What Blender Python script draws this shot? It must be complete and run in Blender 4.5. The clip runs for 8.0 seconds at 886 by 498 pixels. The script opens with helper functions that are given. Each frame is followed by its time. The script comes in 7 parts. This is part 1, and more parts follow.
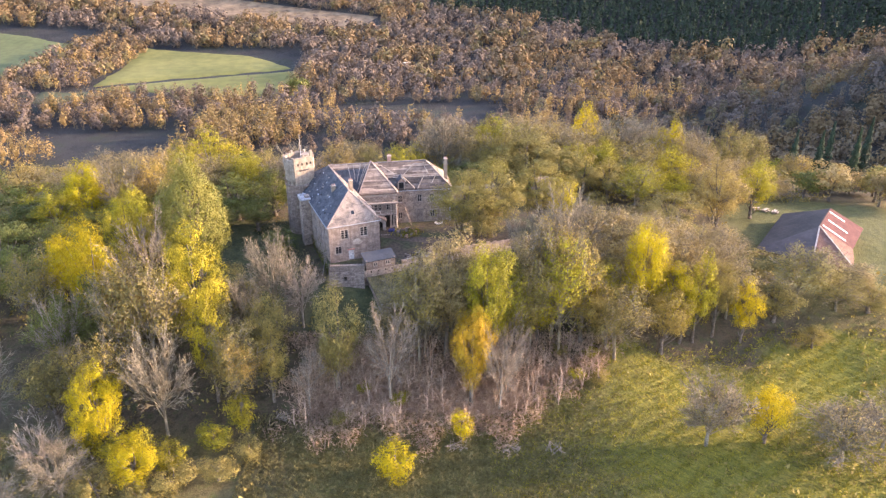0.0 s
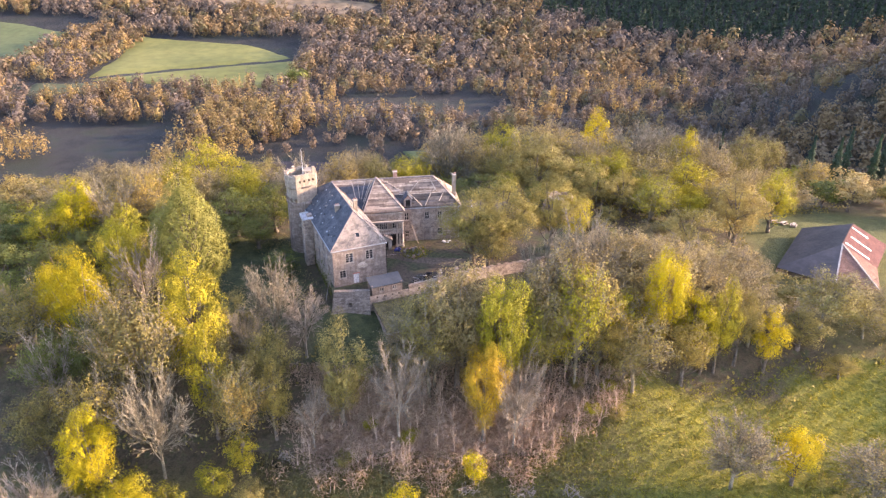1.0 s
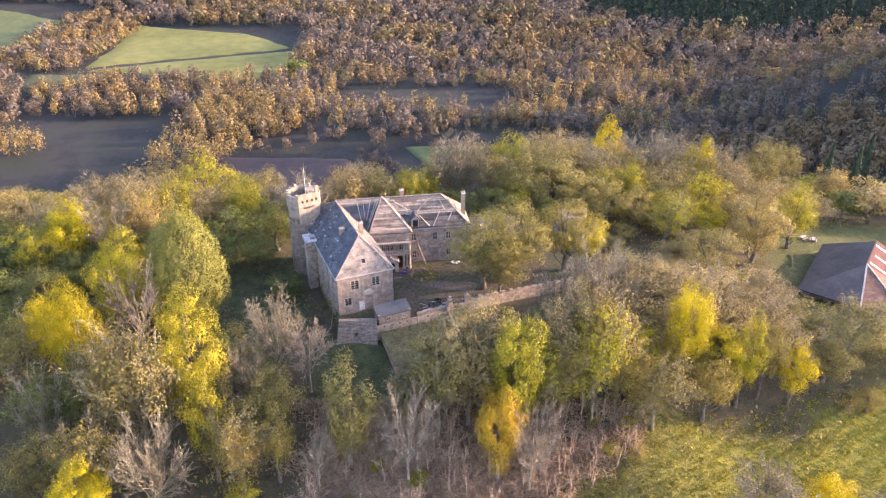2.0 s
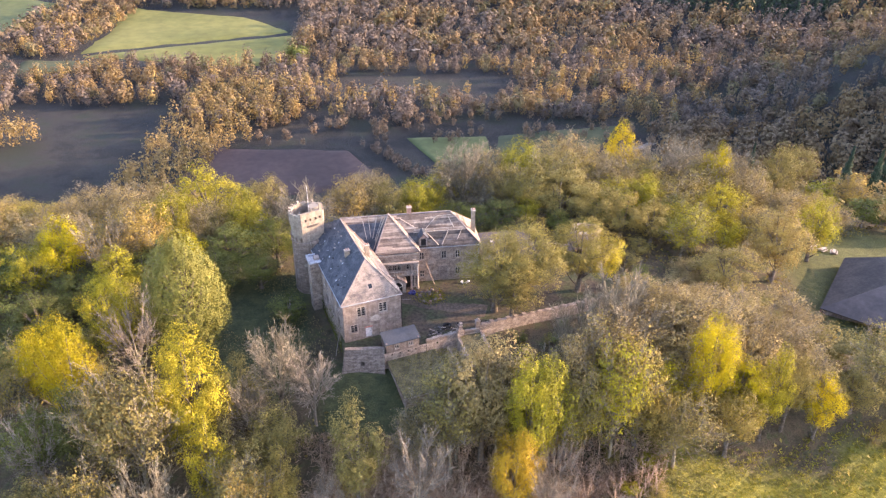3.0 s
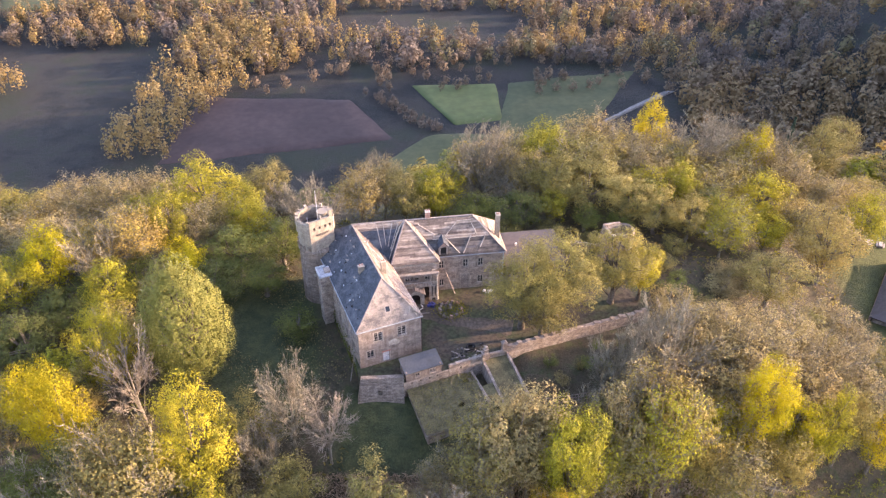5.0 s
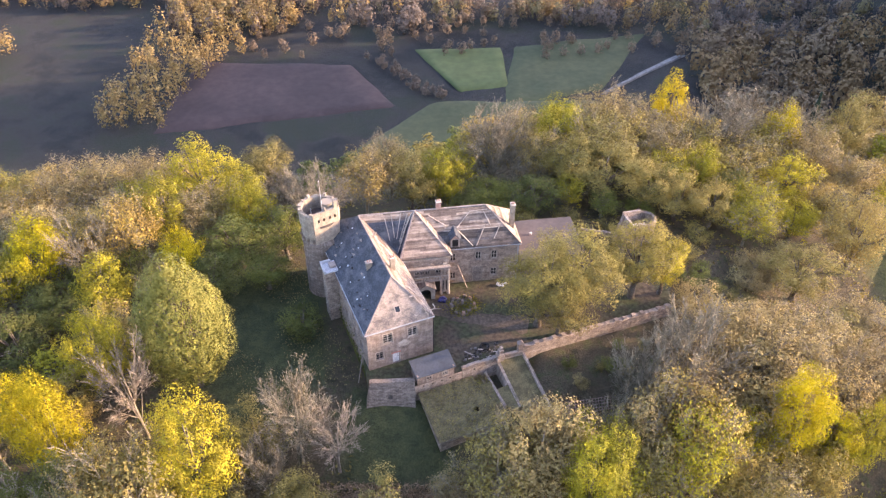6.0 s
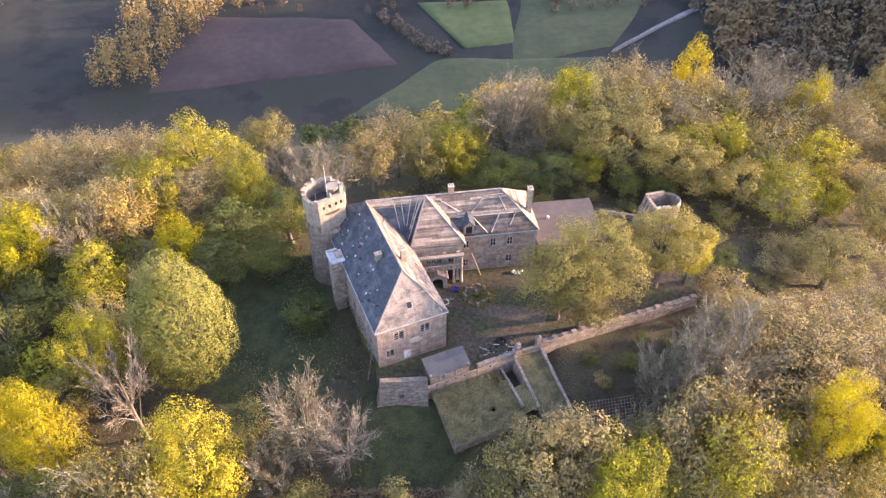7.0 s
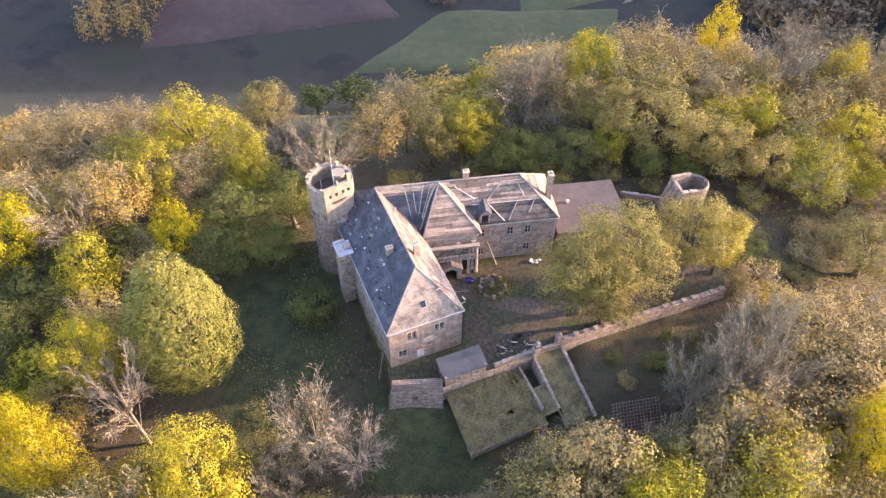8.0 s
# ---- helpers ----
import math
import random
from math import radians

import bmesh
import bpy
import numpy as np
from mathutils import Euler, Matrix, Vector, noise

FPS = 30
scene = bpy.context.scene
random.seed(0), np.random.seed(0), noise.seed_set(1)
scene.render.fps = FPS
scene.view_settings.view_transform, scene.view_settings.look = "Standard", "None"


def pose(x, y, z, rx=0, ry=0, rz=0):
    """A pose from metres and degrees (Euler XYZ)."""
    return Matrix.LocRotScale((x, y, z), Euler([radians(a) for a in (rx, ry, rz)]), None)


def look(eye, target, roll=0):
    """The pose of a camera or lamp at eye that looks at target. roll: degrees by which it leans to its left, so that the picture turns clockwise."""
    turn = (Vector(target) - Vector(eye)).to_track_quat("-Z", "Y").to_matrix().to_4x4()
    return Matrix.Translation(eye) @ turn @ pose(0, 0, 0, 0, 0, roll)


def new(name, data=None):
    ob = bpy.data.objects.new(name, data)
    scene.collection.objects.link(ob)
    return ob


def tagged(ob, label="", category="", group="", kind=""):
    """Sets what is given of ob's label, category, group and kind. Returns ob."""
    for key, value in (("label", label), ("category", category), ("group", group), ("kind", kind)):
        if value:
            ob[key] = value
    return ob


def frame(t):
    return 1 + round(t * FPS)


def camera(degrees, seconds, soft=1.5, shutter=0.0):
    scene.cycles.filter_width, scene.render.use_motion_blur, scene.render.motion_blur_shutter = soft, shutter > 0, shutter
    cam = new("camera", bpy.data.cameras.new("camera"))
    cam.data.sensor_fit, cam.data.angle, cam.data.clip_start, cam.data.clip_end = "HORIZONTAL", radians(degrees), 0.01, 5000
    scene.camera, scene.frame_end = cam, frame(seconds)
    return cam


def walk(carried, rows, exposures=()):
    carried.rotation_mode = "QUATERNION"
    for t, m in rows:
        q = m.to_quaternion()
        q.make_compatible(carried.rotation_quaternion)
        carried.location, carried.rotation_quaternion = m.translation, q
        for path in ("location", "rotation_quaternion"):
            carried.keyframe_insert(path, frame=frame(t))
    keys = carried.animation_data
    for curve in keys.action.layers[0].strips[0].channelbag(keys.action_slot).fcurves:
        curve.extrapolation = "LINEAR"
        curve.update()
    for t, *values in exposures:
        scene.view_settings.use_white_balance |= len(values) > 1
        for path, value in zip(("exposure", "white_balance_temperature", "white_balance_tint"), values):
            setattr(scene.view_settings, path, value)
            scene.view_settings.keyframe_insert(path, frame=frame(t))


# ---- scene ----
cam = camera(62.7, 8.0, soft=1.3)
METRES, EYE, TILT, LEAN, TURN = 86.0, 72.0, -26.0, 0.0, 0.0
ROWS = [
    (0.0, 0.0, 0.0, 0.0, -0.0, 0.0, 0.0),
    (0.5, -0.0121, 0.0414, 0.048, -0.03, -0.64, -0.01),
    (1.0, -0.0241, 0.0824, 0.0962, -0.06, -1.26, -0.04),
    (1.5, -0.0361, 0.1234, 0.1442, -0.08, -1.9, -0.04),
    (3.0, -0.0716, 0.2469, 0.2897, -0.13, -4.23, -0.07),
    (3.5, -0.084, 0.288, 0.3377, -0.15, -5.47, -0.09),
    (4.0, -0.0967, 0.3294, 0.3858, -0.16, -6.98, -0.12),
    (4.5, -0.1096, 0.3736, 0.4278, -0.18, -8.51, -0.11),
    (6.0, -0.1475, 0.5225, 0.5154, -0.22, -13.3, -0.11),
    (6.5, -0.1605, 0.5749, 0.5408, -0.23, -15.12, -0.12),
    (7.0, -0.1736, 0.6282, 0.5665, -0.24, -17.25, -0.13),
    (7.5, -0.1871, 0.6824, 0.5922, -0.26, -19.39, -0.14),
    (8.0, -0.2009, 0.7372, 0.6187, -0.28, -21.54, -0.16),
]
EXPOSURE = [(0.0, 2.86, 6560, 33), (5.0, 2.84, 6600, 33), (8.0, 2.88, 6700, 33)]
walk(cam, [(t, pose(0, 0, EYE, TILT, LEAN, TURN) @ pose(METRES * x, METRES * y, METRES * z, 90 + pitch, roll, yaw)) for t, x, y, z, yaw, pitch, roll in ROWS], EXPOSURE)

# ---- light: a low warm sun from the east and a clear, hazy sky ----
SUN_AZ, SUN_EL = 9.0, 13.0
world = bpy.data.worlds.new("sky")
scene.world = world
world.use_nodes = True
wn = world.node_tree.nodes
sky = wn.new("ShaderNodeTexSky")
sky.sky_type, sky.sun_disc = "NISHITA", False
sky.sun_elevation, sky.sun_rotation = radians(SUN_EL), radians(90 - SUN_AZ)
sky.air_density, sky.dust_density, sky.ozone_density = 1.0, 1.5, 1.6
wn["Background"].inputs["Strength"].default_value = 0.15
world.node_tree.links.new(sky.outputs["Color"], wn["Background"].inputs["Color"])
sun_data = bpy.data.lights.new("sun", "SUN")
sun_data.energy, sun_data.angle, sun_data.color = 2.2, radians(0.6), (1.0, 0.8, 0.51)
sun = new("sun", sun_data)
SUN_DIR = Vector((math.cos(radians(SUN_AZ)) * math.cos(radians(SUN_EL)), math.sin(radians(SUN_AZ)) * math.cos(radians(SUN_EL)), math.sin(radians(SUN_EL))))
sun.matrix_world = look(tuple(SUN_DIR * 400), (0, 0, 0))


# ---- materials ----
def node(nt, kind, **values):
    n = nt.nodes.new(kind)
    for key, value in values.items():
        if key in n.inputs:
            n.inputs[key].default_value = value
    return n


def ramp(nt, src, stops):
    r = nt.nodes.new("ShaderNodeValToRGB")
    els = r.color_ramp.elements
    els[0].position, els[0].color = stops[0][0], (*stops[0][1], 1)
    els[1].position, els[1].color = stops[-1][0], (*stops[-1][1], 1)
    for p, c in stops[1:-1]:
        e = els.new(p)
        e.color = (*c, 1)
    nt.links.new(src, r.inputs[0])
    return r.outputs[0]


def mixed(nt, fac, a, b, mode="MIX"):
    m = nt.nodes.new("ShaderNodeMix")
    m.data_type, m.blend_type = "RGBA", mode
    for sock, v in ((m.inputs[0], fac), (m.inputs[6], a), (m.inputs[7], b)):
        if isinstance(v, bpy.types.NodeSocket):
            nt.links.new(v, sock)
        else:
            sock.default_value = v if isinstance(v, float) else (*v, 1)
    return m.outputs[2]


def noise_tex(nt, vec, scale, detail=5.0, rough=0.6):
    n = node(nt, "ShaderNodeTexNoise", Scale=scale, Detail=detail, Roughness=rough)
    if vec is not None:
        nt.links.new(vec, n.inputs["Vector"])
    return n.outputs["Fac"]


def stretch(nt, vec, s):
    m = nt.nodes.new("ShaderNodeMapping")
    m.inputs["Scale"].default_value = s
    nt.links.new(vec, m.inputs["Vector"])
    return m.outputs[0]


def blank(name, rough=0.9):
    m = bpy.data.materials.new(name)
    m.use_nodes = True
    nt = m.node_tree
    b = nt.nodes["Principled BSDF"]
    b.inputs["Roughness"].default_value = rough
    b.inputs["Specular IOR Level"].default_value = 0.25
    return m, nt, b


def bump(nt, b, height, strength, dist=0.1):
    k = node(nt, "ShaderNodeBump", Strength=strength, Distance=dist)
    nt.links.new(height, k.inputs["Height"])
    nt.links.new(k.outputs[0], b.inputs["Normal"])


def plain(name, a, b2, scale=1.5, rough=0.85, relief=0.3, metal=0.0, fleck=1.0):
    """Two tones at two scales with fine relief, by world place."""
    m, nt, b = blank(name, rough)
    pos = nt.nodes.new("ShaderNodeNewGeometry").outputs["Position"]
    big, small = noise_tex(nt, pos, scale), noise_tex(nt, pos, scale * 9, 6.0)
    col = ramp(nt, big, [(0.4, a), (0.6, b2)])
    lo, hi = 1 - 0.4 * fleck, 1 + 0.25 * fleck
    dark = ramp(nt, small, [(0.36, (lo, lo, lo)), (0.64, (hi, hi, hi))])
    nt.links.new(mixed(nt, 1.0, col, dark, "MULTIPLY"), b.inputs["Base Color"])
    b.inputs["Metallic"].default_value = metal
    bump(nt, b, small, relief)
    return m


def masonry(name, tones, joint, plaster, cover, relief=0.8, rain=0.6, bits=0.22, bands=0.35):
    """Rubble stone in courses, with plaster left on parts of it and streaks of rain dirt; by UV in metres."""
    m, nt, b = blank(name, 0.93)
    uv = nt.nodes.new("ShaderNodeTexCoord").outputs["UV"]
    warp = mixed(nt, 0.06, uv, node_color(nt, uv, 1.8))
    br = node(nt, "ShaderNodeTexBrick", Scale=1.0)
    br.offset, br.squash = 0.5, 1.0
    br.inputs["Brick Width"].default_value, br.inputs["Row Height"].default_value = 0.62, 0.27
    br.inputs["Mortar Size"].default_value, br.inputs["Mortar Smooth"].default_value, br.inputs["Bias"].default_value = 0.035, 0.6, 0.1
    br.inputs["Color1"].default_value, br.inputs["Color2"].default_value, br.inputs["Mortar"].default_value = (*tones[0], 1), (*tones[1], 1), (*joint, 1)
    nt.links.new(warp, br.inputs["Vector"])
    stone = mixed(nt, 0.55, br.outputs["Color"], ramp(nt, noise_tex(nt, uv, 1.1, 6.0, 0.7), [(0.38, tones[2]), (0.5, tones[0]), (0.62, tones[1])]))
    patch = ramp(nt, noise_tex(nt, uv, bits, 8.0, 0.7), [(cover - 0.04, (0, 0, 0)), (cover + 0.04, (1, 1, 1))])
    skin = ramp(nt, noise_tex(nt, uv, 0.9, 7.0, 0.7), [(0.38, tuple(c * 0.62 for c in plaster)), (0.6, plaster)])
    col = mixed(nt, patch, stone, skin)
    streak = ramp(nt, noise_tex(nt, stretch(nt, uv, (1.6, 0.16, 1)), 1.0, 6.0), [(0.4, (0.5, 0.46, 0.43)), (0.56, (1.06, 1.04, 1.02))])
    col = mixed(nt, rain, col, streak, "MULTIPLY")
    course = ramp(nt, noise_tex(nt, stretch(nt, uv, (0.45, 2.6, 1)), 1.0, 6.0, 0.7), [(0.4, (0.55, 0.53, 0.5)), (0.6, (1.2, 1.18, 1.15))])
    col = mixed(nt, bands, col, course, "MULTIPLY")
    fine = noise_tex(nt, uv, 9.0, 5.0)
    col = mixed(nt, 0.6, col, ramp(nt, fine, [(0.38, (0.66, 0.66, 0.66)), (0.62, (1.25, 1.25, 1.25))]), "MULTIPLY")
    nt.links.new(col, b.inputs["Base Color"])
    h = nt.nodes.new("ShaderNodeMath")
    h.operation = "MULTIPLY_ADD"
    h.inputs[1].default_value = -0.6
    nt.links.new(br.outputs["Fac"], h.inputs[0])
    nt.links.new(fine, h.inputs[2])
    bump(nt, b, h.outputs[0], relief, 0.06)
    return m


def node_color(nt, vec, scale):
    n = node(nt, "ShaderNodeTexNoise", Scale=scale, Detail=3.0)
    nt.links.new(vec, n.inputs["Vector"])
    return n.outputs["Color"]


def roofing(name, a, b2, width, row, dirt, pale, rough=0.75, relief=0.6, grain=(0.5, 0.7), gloss=0.25):
    """Courses of slates or boards that run along the eaves; by UV in metres."""
    m, nt, b = blank(name, rough)
    b.inputs["Specular IOR Level"].default_value = gloss
    uv = nt.nodes.new("ShaderNodeTexCoord").outputs["UV"]
    br = node(nt, "ShaderNodeTexBrick", Scale=1.0)
    br.offset = 0.5
    br.inputs["Brick Width"].default_value, br.inputs["Row Height"].default_value = width, row
    br.inputs["Mortar Size"].default_value, br.inputs["Mortar Smooth"].default_value, br.inputs["Bias"].default_value = 0.018, 0.3, 0.0
    br.inputs["Color1"].default_value, br.inputs["Color2"].default_value, br.inputs["Mortar"].default_value = (*a, 1), (*b2, 1), (*(c * 0.35 for c in a), 1)
    nt.links.new(uv, br.inputs["Vector"])
    col = mixed(nt, 0.65, br.outputs["Color"], ramp(nt, noise_tex(nt, stretch(nt, uv, (*grain, 1)), 1.0, 6.0, 0.7), [(0.4, tuple(c * 0.7 for c in a)), (0.5, a), (0.62, b2)]))
    worn = ramp(nt, noise_tex(nt, uv, 0.35, 8.0, 0.72), [(dirt - 0.05, (0, 0, 0)), (dirt + 0.05, (1, 1, 1))])
    col = mixed(nt, worn, col, mixed(nt, 0.5, col, pale))
    chips = ramp(nt, noise_tex(nt, uv, 2.6, 3.0, 0.5), [(0.69, (0, 0, 0)), (0.72, (1, 1, 1))])
    col = mixed(nt, chips, col, pale)
    fine = noise_tex(nt, uv, 7.0, 5.0)
    col = mixed(nt, 0.7, col, ramp(nt, fine, [(0.36, (0.6, 0.6, 0.6)), (0.64, (1.3, 1.3, 1.3))]), "MULTIPLY")
    nt.links.new(col, b.inputs["Base Color"])
    h = nt.nodes.new("ShaderNodeMath")
    h.operation = "MULTIPLY_ADD"
    h.inputs[1].default_value = -1.0
    nt.links.new(br.outputs["Fac"], h.inputs[0])
    nt.links.new(fine, h.inputs[2])
    bump(nt, b, h.outputs[0], relief, 0.05)
    return m


def leafage(name, a, b2, c, translucent=0.3, by_leaf=0.2):
    """Leaves: tone by leaf, by tree and by place."""
    m, nt, b = blank(name, 0.75)
    geo = nt.nodes.new("ShaderNodeNewGeometry")
    info = nt.nodes.new("ShaderNodeObjectInfo")
    big = noise_tex(nt, geo.outputs["Position"], 0.32, 4.0, 0.65)
    add = nt.nodes.new("ShaderNodeMath")
    add.operation = "MULTIPLY_ADD"
    add.inputs[1].default_value = by_leaf
    nt.links.new(geo.outputs["Random Per Island"], add.inputs[0])
    nt.links.new(big, add.inputs[2])
    col = ramp(nt, add.outputs[0], [(0.32 + by_leaf * 0.2, a), (0.46 + by_leaf * 0.5, b2), (0.62 + by_leaf * 0.75, c)])
    tone = ramp(nt, info.outputs["Random"], [(0.0, (0.78, 0.76, 0.8)), (0.5, (1.0, 1.0, 1.0)), (1.0, (1.2, 1.1, 0.9))])
    col = mixed(nt, 1.0, col, tone, "MULTIPLY")
    nt.links.new(col, b.inputs["Base Color"])
    b.inputs["Specular IOR Level"].default_value = 0.2
    tr = nt.nodes.new("ShaderNodeBsdfTranslucent")
    nt.links.new(col, tr.inputs["Color"])
    mx = nt.nodes.new("ShaderNodeMixShader")
    mx.inputs[0].default_value = translucent
    nt.links.new(b.outputs[0], mx.inputs[1])
    nt.links.new(tr.outputs[0], mx.inputs[2])
    nt.links.new(mx.outputs[0], nt.nodes["Material Output"].inputs["Surface"])
    return m


def ground_material():
    """Forest floor, meadow, bracken and shade-darkened valley scrub, mixed by the land cover of each place."""
    m, nt, b = blank("ground", 0.95)
    pos = nt.nodes.new("ShaderNodeNewGeometry").outputs["Position"]

    def cover(name):
        a = nt.nodes.new("ShaderNodeAttribute")
        a.attribute_name = name
        return a.outputs["Fac"]

    big, mid, fine = noise_tex(nt, pos, 0.05, 6.0), noise_tex(nt, pos, 0.5, 6.0), noise_tex(nt, pos, 3.2, 4.0, 0.7)
    floor_c = ramp(nt, mid, [(0.3, (0.055, 0.05, 0.026)), (0.5, (0.105, 0.08, 0.048)), (0.7, (0.075, 0.085, 0.032))])
    lawn = ramp(nt, mid, [(0.38, (0.05, 0.06, 0.026)), (0.62, (0.085, 0.092, 0.036))])
    rows = noise_tex(nt, stretch(nt, turned(nt, pos, 34.0), (0.3, 1.0, 0.3)), 1.3, 6.0, 0.7)
    mead = ramp(nt, rows, [(0.3, (0.1, 0.1, 0.018)), (0.5, (0.195, 0.182, 0.027)), (0.7, (0.3, 0.27, 0.038))])
    mead = mixed(nt, ramp(nt, big, [(0.4, (0, 0, 0)), (0.65, (1, 1, 1))]), mead, mixed(nt, 0.5, mead, (0.15, 0.125, 0.05)))
    hay = ramp(nt, mid, [(0.32, (0.085, 0.08, 0.03)), (0.52, (0.15, 0.13, 0.055)), (0.7, (0.125, 0.13, 0.04))])
    fern = ramp(nt, mid, [(0.3, (0.24, 0.155, 0.1)), (0.55, (0.4, 0.27, 0.18)), (0.75, (0.3, 0.225, 0.13))])
    # Valley tones sit near black: its shade is put into the base colour.
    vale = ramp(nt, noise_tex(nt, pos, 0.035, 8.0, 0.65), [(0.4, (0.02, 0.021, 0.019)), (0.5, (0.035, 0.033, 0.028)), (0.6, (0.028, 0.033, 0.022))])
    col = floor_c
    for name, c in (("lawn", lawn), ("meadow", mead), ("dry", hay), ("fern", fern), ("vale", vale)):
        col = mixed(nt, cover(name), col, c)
    col = mixed(nt, 0.8, col, ramp(nt, fine, [(0.3, (0.55, 0.55, 0.55)), (0.7, (1.3, 1.3, 1.3))]), "MULTIPLY")
    nt.links.new(col, b.inputs["Base Color"])
    bump(nt, b, fine, 0.9, 0.4)
    return m


def turned(nt, vec, degrees):
    m = nt.nodes.new("ShaderNodeMapping")
    m.inputs["Rotation"].default_value = (0, 0, radians(degrees))
    nt.links.new(vec, m.inputs["Vector"])
    return m.outputs[0]


STONE = masonry("rubble_stone", ((0.3, 0.235, 0.19), (0.55, 0.44, 0.35), (0.15, 0.115, 0.095)), (0.2, 0.165, 0.14), (0.56, 0.46, 0.38), 0.56, 1.0, 0.22, 0.7)
RENDERED = masonry("old_lime_plaster", ((0.24, 0.19, 0.16), (0.33, 0.265, 0.22), (0.17, 0.13, 0.11)), (0.19, 0.155, 0.13), (0.36, 0.29, 0.24), 0.5, 0.7, 0.4, 0.45)
TOWER_STONE = masonry("tower_stone", ((0.22, 0.168, 0.132), (0.38, 0.295, 0.235), (0.11, 0.085, 0.07)), (0.22, 0.18, 0.155), (0.42, 0.36, 0.285), 0.6, 0.8, 0.5, 0.5)
CREAM = masonry("cream_plaster", ((0.28, 0.23, 0.18), (0.34, 0.28, 0.215), (0.22, 0.178, 0.14)), (0.31, 0.255, 0.21), (0.36, 0.298, 0.228), 0.4, 0.25, 0.25, 0.22, 0.1)
COURSED = masonry("coursed_stone", ((0.26, 0.205, 0.165), (0.42, 0.34, 0.27), (0.13, 0.105, 0.09)), (0.07, 0.06, 0.052), (0.38, 0.31, 0.245), 0.62, 1.0, 0.25, 0.22, 0.6)
BRICKY = masonry("brick_and_stone", ((0.42, 0.26, 0.2), (0.47, 0.33, 0.26), (0.34, 0.22, 0.18)), (0.45, 0.38, 0.32), (0.5, 0.4, 0.34), 0.6)
# Same slates twice: bluish dark for shaded slopes, pale and warm for the sunny hip.
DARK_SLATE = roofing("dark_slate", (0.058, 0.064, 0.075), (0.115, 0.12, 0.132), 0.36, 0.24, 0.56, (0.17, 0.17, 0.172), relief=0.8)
WORN_SUNLIT_SLATE = roofing("worn_sunlit_slate", (0.14, 0.118, 0.102), (0.32, 0.255, 0.2), 0.36, 0.24, 0.5, (0.4, 0.32, 0.25))
LOW_BOARDS = roofing("tarred_boards", (0.085, 0.078, 0.076), (0.15, 0.135, 0.125), 4.0, 0.3, 0.6, (0.22, 0.19, 0.17), grain=(0.2, 2.0))
BOARDS = roofing("weathered_boards", (0.19, 0.148, 0.122), (0.36, 0.28, 0.222), 4.0, 0.3, 0.56, (0.36, 0.29, 0.235), grain=(0.2, 2.4))
FELT = plain("roofing_felt", (0.08, 0.066, 0.06), (0.115, 0.091, 0.08), 0.12, 0.85, 0.1, fleck=0.35)
SHEET_GREY = plain("grey_sheet", (0.05, 0.057, 0.066), (0.066, 0.073, 0.083), 0.3, 0.8, 0.08, fleck=0.3)
OLD_FELT = plain("old_felt", (0.052, 0.044, 0.039), (0.078, 0.064, 0.055), 0.2, 0.9, 0.15, fleck=0.5)
ZINC = plain("zinc", (0.42, 0.43, 0.45), (0.55, 0.55, 0.56), 0.8, 0.45, 0.1, 0.3)
TIMBER = plain("bleached_timber", (0.36, 0.3, 0.24), (0.5, 0.42, 0.34), 0.8, 0.85, 0.3)
OLD_WOOD = plain("grey_wood", (0.25, 0.2, 0.17), (0.36, 0.29, 0.24), 0.9, 0.9, 0.3)
FRAME_GREY = plain("weathered_paint", (0.4, 0.345, 0.29), (0.54, 0.47, 0.4), 0.9, 0.8, 0.2)
DRESSED = plain("dressed_stone", (0.3, 0.245, 0.205), (0.42, 0.345, 0.285), 0.9, 0.92, 0.4)
WHITE = plain("white_paint", (0.62, 0.58, 0.54), (0.74, 0.7, 0.66), 0.7, 0.7, 0.15)
RED_PAINT = plain("faded_red_paint", (0.38, 0.12, 0.1), (0.48, 0.2, 0.16), 0.8, 0.8, 0.2)
BRICK_RED = plain("weathered_brick", (0.36, 0.2, 0.15), (0.46, 0.3, 0.23), 1.2, 0.9, 0.5)
CLAY = roofing("clay_tile", (0.15, 0.075, 0.05), (0.22, 0.115, 0.08), 0.3, 0.3, 0.6, (0.32, 0.2, 0.145))
RED_SHEET = roofing("red_sheet", (0.1, 0.035, 0.03), (0.135, 0.05, 0.042), 1.0, 3.0, 0.7, (0.26, 0.12, 0.1), 0.85)


def planks(name, a, b2, c):
    """Old boards: a tone of its own for each board, worn along the grain."""
    m, nt, b = blank(name, 0.9)
    pos = nt.nodes.new("ShaderNodeNewGeometry").outputs["Position"]
    info = nt.nodes.new("ShaderNodeObjectInfo")
    col = ramp(nt, info.outputs["Random"], [(0.0, a), (0.45, b2), (1.0, c)])
    worn = ramp(nt, noise_tex(nt, pos, 0.8, 6.0, 0.7), [(0.36, (0.6, 0.58, 0.57)), (0.62, (1.15, 1.13, 1.1))])
    fine = noise_tex(nt, stretch(nt, turned(nt, pos, -8.0), (0.4, 5.0, 5.0)), 1.6, 5.0, 0.7)
    col = mixed(nt, 1.0, col, worn, "MULTIPLY")
    col = mixed(nt, 0.8, col, ramp(nt, fine, [(0.36, (0.55, 0.54, 0.53)), (0.64, (1.25, 1.24, 1.22))]), "MULTIPLY")
    nt.links.new(col, b.inputs["Base Color"])
    bump(nt, b, fine, 0.5, 0.04)
    return m


